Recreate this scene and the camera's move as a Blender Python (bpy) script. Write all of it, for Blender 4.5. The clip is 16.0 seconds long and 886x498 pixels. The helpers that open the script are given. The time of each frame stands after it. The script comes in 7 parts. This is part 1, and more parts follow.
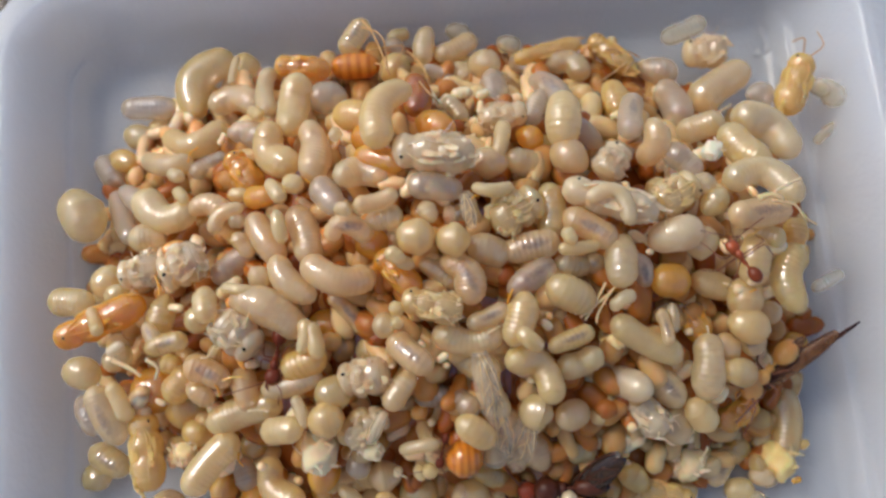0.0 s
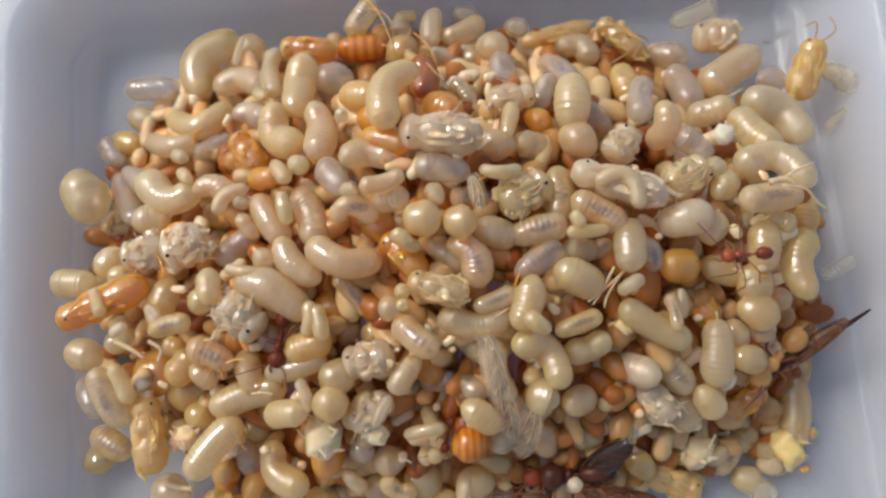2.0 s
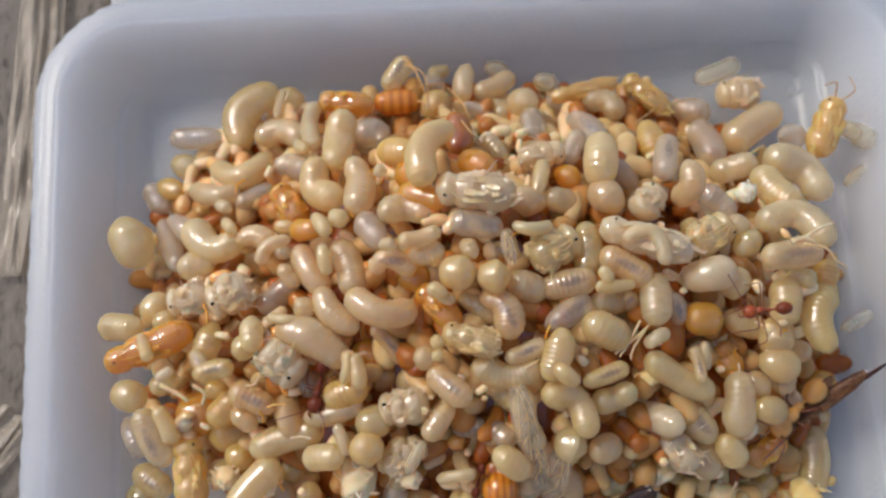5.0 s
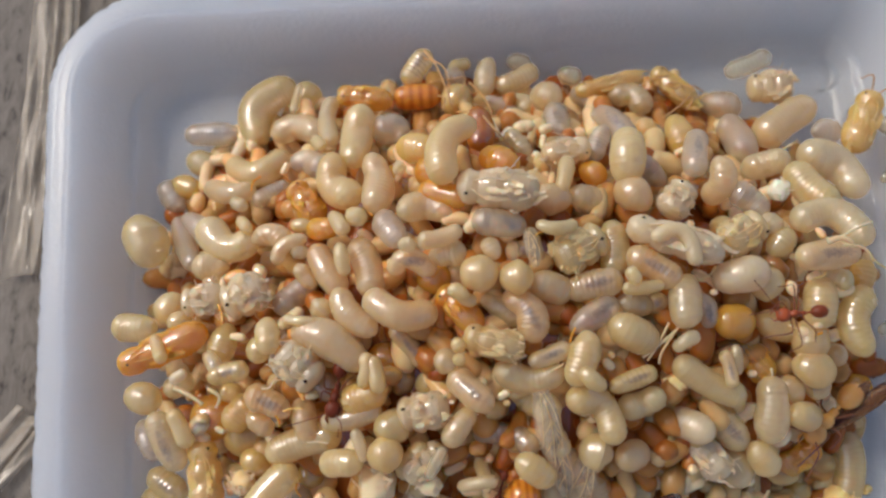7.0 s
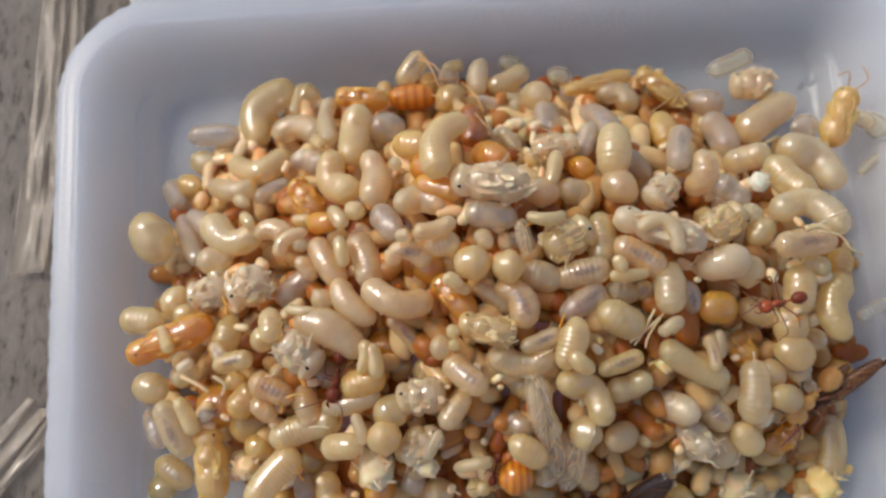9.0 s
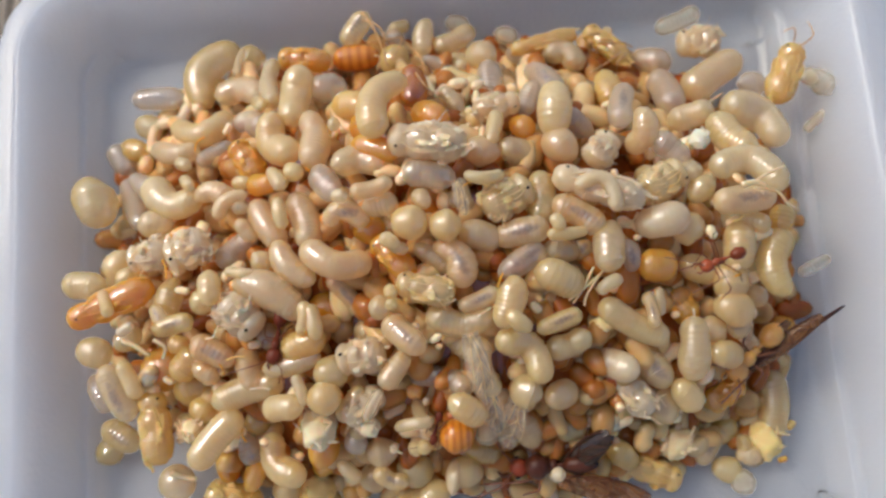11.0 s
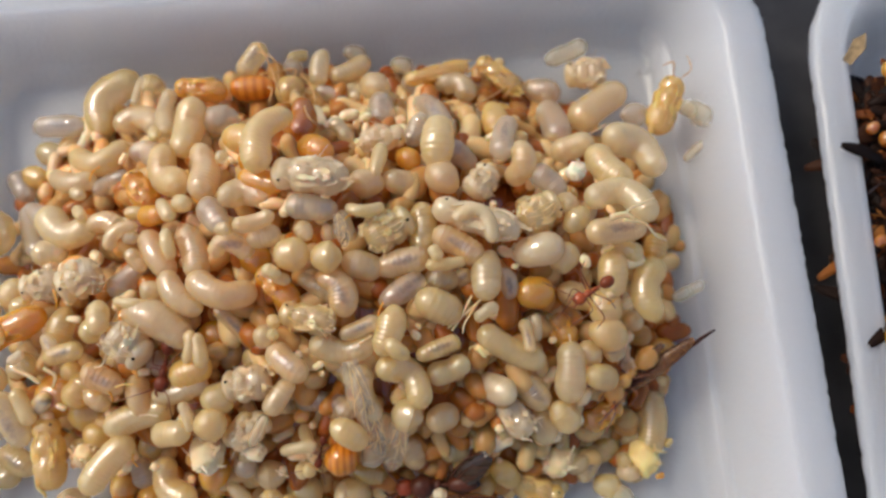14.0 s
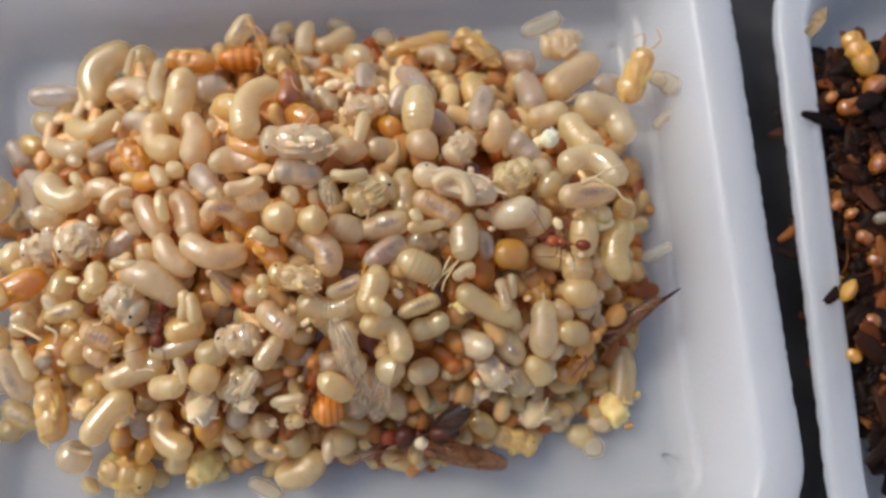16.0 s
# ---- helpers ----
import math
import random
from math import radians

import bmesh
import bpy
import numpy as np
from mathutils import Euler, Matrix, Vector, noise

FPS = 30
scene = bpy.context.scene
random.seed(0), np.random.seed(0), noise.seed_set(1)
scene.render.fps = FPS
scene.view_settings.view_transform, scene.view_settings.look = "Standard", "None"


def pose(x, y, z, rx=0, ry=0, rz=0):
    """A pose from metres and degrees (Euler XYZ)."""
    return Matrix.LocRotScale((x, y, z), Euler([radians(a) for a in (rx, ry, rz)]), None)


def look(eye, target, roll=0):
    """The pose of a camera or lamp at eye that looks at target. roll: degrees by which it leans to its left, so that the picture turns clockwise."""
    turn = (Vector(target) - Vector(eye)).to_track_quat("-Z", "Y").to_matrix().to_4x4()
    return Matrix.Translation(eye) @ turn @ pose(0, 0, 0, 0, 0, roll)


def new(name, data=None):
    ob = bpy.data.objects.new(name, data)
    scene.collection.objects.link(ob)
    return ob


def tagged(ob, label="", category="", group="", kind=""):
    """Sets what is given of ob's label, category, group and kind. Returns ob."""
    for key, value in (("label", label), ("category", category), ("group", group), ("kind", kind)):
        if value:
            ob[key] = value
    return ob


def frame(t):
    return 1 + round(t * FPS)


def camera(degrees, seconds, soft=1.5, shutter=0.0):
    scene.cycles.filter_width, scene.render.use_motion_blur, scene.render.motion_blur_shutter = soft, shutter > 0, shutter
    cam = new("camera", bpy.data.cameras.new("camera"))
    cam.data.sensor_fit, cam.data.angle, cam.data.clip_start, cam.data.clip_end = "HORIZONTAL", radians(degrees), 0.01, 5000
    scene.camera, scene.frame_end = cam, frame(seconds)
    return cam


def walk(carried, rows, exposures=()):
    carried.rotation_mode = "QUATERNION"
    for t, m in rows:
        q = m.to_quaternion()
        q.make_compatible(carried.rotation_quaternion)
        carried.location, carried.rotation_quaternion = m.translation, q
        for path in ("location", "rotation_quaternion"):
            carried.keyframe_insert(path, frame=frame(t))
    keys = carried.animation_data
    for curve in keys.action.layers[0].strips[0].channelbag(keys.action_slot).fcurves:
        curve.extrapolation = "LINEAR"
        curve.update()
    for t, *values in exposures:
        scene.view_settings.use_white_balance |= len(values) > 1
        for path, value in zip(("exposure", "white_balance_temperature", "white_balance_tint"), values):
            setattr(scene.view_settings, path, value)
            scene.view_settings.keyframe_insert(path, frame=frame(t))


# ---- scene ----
cam = camera(51.52, 16.0, soft=2.5, shutter=0.5)
cam.data.dof.use_dof, cam.data.dof.focus_distance, cam.data.dof.aperture_fstop = True, 0.150, 18.0
PATH = [
    (0, (0.00084, 0.00235, 0.17775), (0.00039, 0.02728, 0.08091), -0.92),
    (0.5, (-0.00206, 0.00585, 0.17667), (-0.00271, 0.03123, 0.07995), -1.42),
    (1, (-0.00048, 0.00596, 0.17242), (-0.00103, 0.03081, 0.07555), -1.07),
    (1.5, (-0.00071, 0.00300, 0.17362), (-0.00140, 0.02742, 0.07665), -1.21),
    (2, (0.00018, 0.00088, 0.17559), (-0.00054, 0.02526, 0.07861), -1.13),
    (2.5, (-0.00037, 0.00013, 0.17676), (-0.00153, 0.02465, 0.07982), -1.94),
    (3, (-0.00047, 0.00108, 0.17503), (-0.00176, 0.02613, 0.07823), -2.10),
    (3.5, (0.00067, 0.00201, 0.17643), (-0.00041, 0.02698, 0.07961), -1.64),
    (4, (0.00070, 0.00080, 0.17708), (-0.00038, 0.02608, 0.08034), -1.50),
    (4.5, (-0.00128, 0.00316, 0.18131), (-0.00291, 0.02865, 0.08463), -2.36),
    (4.7, (-0.00227, 0.00416, 0.18338), (-0.00415, 0.03031, 0.08688), -2.77),
    (6.8, (-0.00521, 0.00542, 0.17942), (-0.00860, 0.03207, 0.08310), -5.88),
    (7, (-0.00370, 0.00674, 0.17881), (-0.00795, 0.03239, 0.08225), -7.84),
    (7.5, (-0.00288, 0.00539, 0.17984), (-0.00721, 0.03094, 0.08326), -7.99),
    (8, (-0.00395, 0.00502, 0.18509), (-0.00887, 0.03120, 0.08870), -8.84),
    (8.2, (-0.00627, 0.00206, 0.18491), (-0.01095, 0.02945, 0.08884), -7.98),
    (10.3, (0.00409, 0.00214, 0.18430), (0.00043, 0.02714, 0.08754), -8.16),
    (10.5, (0.00364, -0.00053, 0.18537), (-0.00024, 0.02440, 0.08860), -8.68),
    (11, (0.00593, 0.00069, 0.18333), (0.00291, 0.02421, 0.08618), -6.99),
    (11.5, (0.01512, 0.00745, 0.19092), (0.01225, 0.03268, 0.09420), -6.86),
    (12, (0.02183, 0.00776, 0.19026), (0.01962, 0.02844, 0.09245), -7.32),
    (12.5, (0.02347, 0.00771, 0.19596), (0.02016, 0.03050, 0.09864), -9.44),
    (13, (0.02070, 0.00668, 0.19259), (0.01790, 0.02943, 0.09525), -8.11),
    (13.5, (0.02349, 0.00671, 0.18752), (0.02396, 0.03051, 0.09040), 0.73),
    (14, (0.02007, 0.00477, 0.19005), (0.02099, 0.02808, 0.09281), 2.17),
    (14.5, (0.01840, 0.00201, 0.19311), (0.01971, 0.02440, 0.09566), 3.41),
    (15, (0.02007, -0.00095, 0.19958), (0.02184, 0.02006, 0.10182), 4.85),
    (15.5, (0.02114, -0.00002, 0.20061), (0.02326, 0.02066, 0.10279), 5.55),
    (16, (0.02133, 0.00129, 0.19885), (0.02360, 0.02146, 0.10093), 6.08),
]
# the camera warms its white balance as it goes
SEEN = [(0.0, -0.55, 5850, 7), (8.2, -0.61, 5950, 7), (11.5, -0.43, 5950, 7), (14.0, -0.44, 6250, 7), (16.0, -0.42, 6100, 7)]
walk(cam, [(t, look(eye, target, roll)) for t, eye, target, roll in PATH], SEEN)

# ---- light ----
world = bpy.data.worlds.new("world")
scene.world = world
world.use_nodes = True
wn = world.node_tree.nodes
sky = wn.new("ShaderNodeTexSky")
sky.sky_type, sky.sun_disc = "NISHITA", False
SUN_UP, SUN_WAY = 48.0, 150.0
sky.sun_elevation, sky.sun_rotation = radians(SUN_UP), radians(90 - SUN_WAY)
sky.air_density, sky.dust_density, sky.ozone_density = 0.7, 2.5, 0.6
wn["Background"].inputs[1].default_value = 0.25
world.node_tree.links.new(sky.outputs[0], wn["Background"].inputs[0])
sun_data = bpy.data.lights.new("sun", "SUN")
sun_data.energy, sun_data.angle, sun_data.color = 1.75, radians(14), (1.0, 0.85, 0.66)
sun = new("sun", sun_data)
sun_to = Vector((math.cos(radians(SUN_WAY)) * math.cos(radians(SUN_UP)), math.sin(radians(SUN_WAY)) * math.cos(radians(SUN_UP)), math.sin(radians(SUN_UP))))
sun.matrix_world = look(sun_to, (0, 0, 0))

MM = 0.001
TURN = 4.4  # degrees by which the box stands askew


# ---- materials ----
def material(name):
    m = bpy.data.materials.new(name)
    m.use_nodes = True
    return m, m.node_tree.nodes, m.node_tree.links, m.node_tree.nodes["Principled BSDF"]


def add(nodes, kind, **values):
    n = nodes.new(kind)
    for key, value in values.items():
        n.inputs[key].default_value = value
    return n


def ramp(nodes, stops):
    r = nodes.new("ShaderNodeValToRGB")
    while len(r.color_ramp.elements) < len(stops):
        r.color_ramp.elements.new(0.5)
    for e, (at, colour) in zip(r.color_ramp.elements, stops):
        e.position, e.color = at, (*colour, 1)
    return r


def flesh(name, low, high, sub=0.5, rough=0.34, gut=False, alpha=1.0, island=False, reach=0.0065, through_light=0.0, coat=1.0, clear=0.12, tone_radius=(0.55, 0.8, 1.0), spec=0.2, bumpy=0.06, ridges=0.12, wet=0.0):
    """Wet, slightly see-through grub skin: a tint per piece, cloudy fat bodies, fine wrinkles."""
    m, nodes, links, p = material(name)
    pick = nodes.new("ShaderNodeNewGeometry" if island else "ShaderNodeObjectInfo")
    tint = ramp(nodes, [(0.0, low), (1.0, high)])
    links.new(pick.outputs["Random Per Island" if island else "Random"], tint.inputs[0])
    place = nodes.new("ShaderNodeTexCoord")
    cloud = add(nodes, "ShaderNodeTexNoise", Scale=420.0, Detail=3.0, Roughness=0.6)
    links.new(place.outputs["Object"], cloud.inputs["Vector"])
    mix = nodes.new("ShaderNodeMix")
    mix.data_type, mix.blend_type = "RGBA", "MULTIPLY"
    clouds = ramp(nodes, [(0.35, (0.88, 0.84, 0.78)), (0.65, (1.0, 1.0, 1.0))])
    links.new(cloud.outputs[0], clouds.inputs[0])
    mix.inputs[0].default_value = 0.45
    links.new(tint.outputs[0], mix.inputs[6])
    links.new(clouds.outputs[0], mix.inputs[7])
    colour = mix.outputs[2]
    if gut:
        # the dark gut that shows through the back
        split = nodes.new("ShaderNodeSeparateXYZ")
        links.new(place.outputs["Generated"], split.inputs[0])

        def off(socket, middle, width):
            a = nodes.new("ShaderNodeMath")
            a.operation = "SUBTRACT"
            links.new(socket, a.inputs[0])
            a.inputs[1].default_value = middle
            b = nodes.new("ShaderNodeMath")
            b.operation = "DIVIDE"
            links.new(a.outputs[0], b.inputs[0])
            b.inputs[1].default_value = width
            c = nodes.new("ShaderNodeMath")
            c.operation = "POWER"
            links.new(b.outputs[0], c.inputs[0])
            c.inputs[1].default_value = 2
            return c.outputs[0]

        s = nodes.new("ShaderNodeMath")
        s.operation = "ADD"
        links.new(off(split.outputs[0], 0.56, 0.42), s.inputs[0])
        links.new(off(split.outputs[1], 0.5, 0.26), s.inputs[1])
        rough_edge = add(nodes, "ShaderNodeTexNoise", Scale=1500.0, Detail=2.0)
        links.new(place.outputs["Object"], rough_edge.inputs["Vector"])
        s2 = nodes.new("ShaderNodeMath")
        s2.operation = "MULTIPLY_ADD"
        links.new(rough_edge.outputs[0], s2.inputs[0])
        s2.inputs[1].default_value = 0.9
        links.new(s.outputs[0], s2.inputs[2])
        mask = ramp(nodes, [(0.3, (0.8, 0.8, 0.8)), (1.15, (0.0, 0.0, 0.0))])
        links.new(s2.outputs[0], mask.inputs[0])
        mix2 = nodes.new("ShaderNodeMix")
        mix2.data_type = "RGBA"
        links.new(mask.outputs[0], mix2.inputs[0])
        links.new(colour, mix2.inputs[6])
        mix2.inputs[7].default_value = (0.25, 0.215, 0.19, 1)
        colour = mix2.outputs[2]
    links.new(colour, p.inputs["Base Color"])
    p.inputs["Subsurface Weight"].default_value = sub
    p.inputs["Subsurface Radius"].default_value = tone_radius
    p.inputs["Specular IOR Level"].default_value = spec
    p.inputs["Subsurface Scale"].default_value = reach
    p.inputs["Roughness"].default_value = rough
    p.inputs["Coat Weight"].default_value = coat
    p.inputs["Coat Roughness"].default_value = 0.05
    p.inputs["Coat IOR"].default_value = 1.75
    p.inputs["Transmission Weight"].default_value = clear
    p.inputs["IOR"].default_value = 1.38
    p.inputs["Alpha"].default_value = alpha
    fine = add(nodes, "ShaderNodeTexNoise", Scale=900.0, Detail=2.0, Roughness=0.4)
    links.new(place.outputs["Object"], fine.inputs["Vector"])
    bump = add(nodes, "ShaderNodeBump", Strength=bumpy, Distance=0.0005)
    links.new(fine.outputs[0], bump.inputs["Height"])
    # the rings of the body
    rings = add(nodes, "ShaderNodeTexWave", Scale=340.0, Distortion=1.2, Detail=1.0)
    links.new(place.outputs["Object"], rings.inputs["Vector"])
    ringed = add(nodes, "ShaderNodeBump", Strength=0.0 if island else ridges, Distance=0.0003)
    links.new(rings.outputs["Fac"], ringed.inputs["Height"])
    links.new(bump.outputs[0], ringed.inputs["Normal"])
    links.new(ringed.outputs[0], p.inputs["Normal"])
    links.new(ringed.outputs[0], p.inputs["Coat Normal"])
    if through_light:
        # light that has passed through the body
        thin = nodes.new("ShaderNodeBsdfTranslucent")
        links.new(colour, thin.inputs["Color"])
        both = nodes.new("ShaderNodeMixShader")
        both.inputs[0].default_value = through_light * alpha
        links.new(p.outputs[0], both.inputs[1])
        links.new(thin.outputs[0], both.inputs[2])
        links.new(both.outputs[0], nodes["Material Output"].inputs["Surface"])
    if wet:
        # the film of moisture on top
        film = add(nodes, "ShaderNodeBsdfGlossy", Roughness=0.055)
        links.new(ringed.outputs[0], film.inputs["Normal"])
        edge = nodes.new("ShaderNodeLayerWeight")
        steep, gloss = nodes.new("ShaderNodeMath"), nodes.new("ShaderNodeMath")
        steep.operation, gloss.operation = "POWER", "MULTIPLY_ADD"
        links.new(edge.outputs["Facing"], steep.inputs[0])
        steep.inputs[1].default_value = 4.0
        links.new(steep.outputs[0], gloss.inputs[0])
        gloss.inputs[1].default_value, gloss.inputs[2].default_value = 0.22, wet
        top = nodes.new("ShaderNodeMixShader")
        links.new(gloss.outputs[0], top.inputs[0])
        links.new((both if through_light else p).outputs[0], top.inputs[1])
        links.new(film.outputs[0], top.inputs[2])
        links.new(top.outputs[0], nodes["Material Output"].inputs["Surface"])
    return m


TONES = {
    "cream": ((0.985, 0.79, 0.42), (0.985, 0.84, 0.53)),
    "pink": ((0.985, 0.74, 0.42), (0.985, 0.79, 0.48)),
    "pearl": ((0.98, 0.80, 0.47), (0.98, 0.85, 0.57)),
    "grey": ((0.88, 0.76, 0.51), (0.93, 0.81, 0.57)),
    "white": ((0.985, 0.84, 0.52), (0.985, 0.88, 0.61)),
    "yellow": ((0.975, 0.82, 0.42), (0.98, 0.85, 0.49)),
    "tan": ((0.96, 0.66, 0.27), (0.97, 0.73, 0.36)),
    "orange": ((0.95, 0.51, 0.08), (0.96, 0.59, 0.14)),
    "amber": ((0.88, 0.42, 0.08), (0.93, 0.52, 0.13)),
    "clear": ((0.93, 0.80, 0.52), (0.95, 0.85, 0.60)),
    "dark": ((0.03, 0.018, 0.012), (0.06, 0.03, 0.018)),
    "band": ((0.72, 0.27, 0.04), (0.78, 0.37, 0.08)),
}
CLEAR = {"pearl": 0.34, "grey": 0.45, "yellow": 0.25, "pink": 0.20, "cream": 0.14, "clear": 0.5}
JELLY_TONES = {
    "cream": ((0.980, 0.687, 0.275), (0.980, 0.744, 0.354)), "pink": ((0.980, 0.649, 0.291), (0.980, 0.706, 0.354)), "pearl": ((0.980, 0.706, 0.333), (0.980, 0.754, 0.395)), "grey": ((0.740, 0.598, 0.385), (0.840, 0.676, 0.460)),
    "white": ((0.980, 0.718, 0.377), (0.980, 0.769, 0.460)), "yellow": ((0.971, 0.706, 0.265), (0.980, 0.744, 0.333)), "tan": ((0.951, 0.593, 0.157), (0.951, 0.665, 0.219)), "orange": ((0.942, 0.419, 0.037), (0.951, 0.503, 0.075)), "amber": ((0.485, 0.143, 0.013), (0.601, 0.220, 0.028)),
}
SEE = {"cream": 0.68, "pink": 0.60, "pearl": 0.48, "grey": 0.38, "yellow": 0.50, "white": 0.92, "tan": 0.82, "orange": 0.80, "amber": 0.85}
JELLY = {k: flesh("jelly " + k, *JELLY_TONES[k], sub=1.0, reach=0.0034, alpha=SEE[k], clear=0.0, tone_radius=(0.8, 0.85, 0.8), ridges=0.1, coat=0.0, wet=0.13, rough=0.6, spec=0.0, through_light=0.4) for k in SEE}
JELLY_GUT = {k: flesh("jelly with gut " + k, *JELLY_TONES[k], sub=1.0, reach=0.0016, alpha=SEE[k], gut=True, clear=0.0, tone_radius=(0.8, 0.85, 0.8), coat=0.0, wet=0.13, rough=0.6, spec=0.0, through_light=0.4) for k in SEE}
SKIN = {k: flesh("skin " + k, a, b, sub=0.5, through_light=0.25, alpha=0.45 if k == "clear" else 1.0, clear=CLEAR.get(k, 0.0), reach=0.0010) for k, (a, b) in TONES.items()}

# thin limbs and flaps scatter over a shorter way
SOLID = {k: flesh("pupa skin " + k, *JELLY_TONES.get(k, TONES[k]), sub=1.0, reach=0.0016, clear=0.0, coat=0.25, ridges=0.03) for k in ("white", "cream", "tan", "orange", "yellow", "clear")}
THIN = {k: flesh("thin skin " + k, *JELLY_TONES.get(k, TONES[k]), sub=1.0, reach=0.0006, through_light=0.15, alpha=0.9, clear=0.0, coat=0.4, ridges=0.02) for k in ("white", "cream", "tan", "orange", "yellow", "clear")}


def banded():
    m = SKIN["band"]
    nodes, links = m.node_tree.nodes, m.node_tree.links
    p = nodes["Principled BSDF"]
    place = nodes.new("ShaderNodeTexCoord")
    wave = add(nodes, "ShaderNodeTexWave", Scale=1.6, Distortion=0.6)
    links.new(place.outputs["Generated"], wave.inputs["Vector"])
    r = ramp(nodes, [(0.2, (0.66, 0.20, 0.012)), (0.6, (0.90, 0.36, 0.03))])
    links.new(wave.outputs[0], r.inputs[0])
    links.new(r.outputs[0], p.inputs["Base Color"])


banded()


def plain(name, colour, rough=0.5, sub=0.0, alpha=1.0, spec=0.5, vary=0.25, scale=600.0, bump=0.2):
    m, nodes, links, p = material(name)
    place = nodes.new("ShaderNodeTexCoord")
    n = add(nodes, "ShaderNodeTexNoise", Scale=scale, Detail=4.0)
    links.new(place.outputs["Object"], n.inputs["Vector"])
    r = ramp(nodes, [(0.3, tuple(c * (1 - vary) for c in colour)), (0.7, tuple(min(1, c * (1 + vary)) for c in colour))])
    links.new(n.outputs[0], r.inputs[0])
    links.new(r.outputs[0], p.inputs["Base Color"])
    p.inputs["Roughness"].default_value = rough
    p.inputs["Specular IOR Level"].default_value = spec
    p.inputs["Alpha"].default_value = alpha
    if sub:
        p.inputs["Subsurface Weight"].default_value = sub
        p.inputs["Subsurface Radius"].default_value = (1.0, 0.7, 0.5)
        p.inputs["Subsurface Scale"].default_value = 0.001
    b = add(nodes, "ShaderNodeBump", Strength=bump, Distance=0.0003)
    links.new(n.outputs[0], b.inputs["Height"])
    links.new(b.outputs[0], p.inputs["Normal"])
    return m


EYE_BLACK = plain("eye black", (0.025, 0.014, 0.01), 0.6, spec=0.2)
ANT_RED = plain("ant red shell", (0.34, 0.065, 0.012), 0.3)
ANT_DARK = plain("ant dark shell", (0.14, 0.025, 0.007), 0.4, spec=0.25)
ANT_BROWN = plain("ant brown shell", (0.20, 0.04, 0.010), 0.35, spec=0.3)
ANT_LEG = plain("ant leg", (0.20, 0.06, 0.018), 0.4)
TAN_LEG = plain("callow leg", (0.62, 0.34, 0.11), 0.35, sub=0.2)
QUEEN = plain("queen brown shell", (0.09, 0.024, 0.010), 0.4, spec=0.3)


QUEEN_HEAD = plain("queen red shell", (0.26, 0.045, 0.014), 0.4, spec=0.3)


def wing_skin(name, colour, alpha):
    m, nodes, links, p = material(name)
    place = nodes.new("ShaderNodeTexCoord")
    veins = add(nodes, "ShaderNodeTexVoronoi", Scale=260.0)
    veins.feature = "DISTANCE_TO_EDGE"
    links.new(place.outputs["Object"], veins.inputs["Vector"])
    r = ramp(nodes, [(0.0, tuple(c * 0.4 for c in colour)), (0.05, colour)])
    links.new(veins.outputs["Distance"], r.inputs[0])
    links.new(r.outputs[0], p.inputs["Base Color"])
    a = ramp(nodes, [(0.0, (min(1.0, alpha * 1.6),) * 3), (0.06, (alpha,) * 3)])
    links.new(veins.outputs["Distance"], a.inputs[0])
    links.new(a.outputs[0], p.inputs["Alpha"])
    p.inputs["Roughness"].default_value = 0.22
    return m


WING_DARK = wing_skin("smoky wing", (0.055, 0.032, 0.02), 0.85)
WING_BROWN = wing_skin("brown wing", (0.30, 0.13, 0.04), 0.62)
WING_PALE = wing_skin("pale wing", (0.92, 0.72, 0.46), 0.24)


def foam_skin():
    m, nodes, links, p = material("white foam")
    place = nodes.new("ShaderNodeTexCoord")
    beads = add(nodes, "ShaderNodeTexVoronoi", Scale=900.0)
    links.new(place.outputs["Object"], beads.inputs["Vector"])
    soft = add(nodes, "ShaderNodeTexNoise", Scale=40.0, Detail=4.0)
    links.new(place.outputs["Object"], soft.inputs["Vector"])
    r = ramp(nodes, [(0.3, (0.90, 0.90, 0.89)), (0.7, (0.93, 0.93, 0.92))])
    links.new(soft.outputs[0], r.inputs[0])
    links.new(r.outputs[0], p.inputs["Base Color"])
    p.inputs["Roughness"].default_value = 0.36
    p.inputs["Subsurface Weight"].default_value = 1.0
    p.inputs["Subsurface Radius"].default_value = (1.0, 0.92, 0.85)
    p.inputs["Subsurface Scale"].default_value = 0.012
    p.inputs["Coat Weight"].default_value = 0.6
    p.inputs["Coat Roughness"].default_value = 0.24
    b = add(nodes, "ShaderNodeBump", Strength=0.25, Distance=0.0003)
    links.new(beads.outputs["Distance"], b.inputs["Height"])
    b2 = add(nodes, "ShaderNodeBump", Strength=0.3, Distance=0.002)
    links.new(soft.outputs[0], b2.inputs["Height"])
    links.new(b.outputs[0], b2.inputs["Normal"])
    links.new(b2.outputs[0], p.inputs["Normal"])
    # daylight glows through the thin walls
    thin = nodes.new("ShaderNodeBsdfTranslucent")
    links.new(r.outputs[0], thin.inputs["Color"])
    both = nodes.new("ShaderNodeMixShader")
    both.inputs[0].default_value = 0.5
    links.new(p.outputs[0], both.inputs[1])
    links.new(thin.outputs[0], both.inputs[2])
    links.new(both.outputs[0], nodes["Material Output"].inputs["Surface"])
    return m


FOAM = foam_skin()


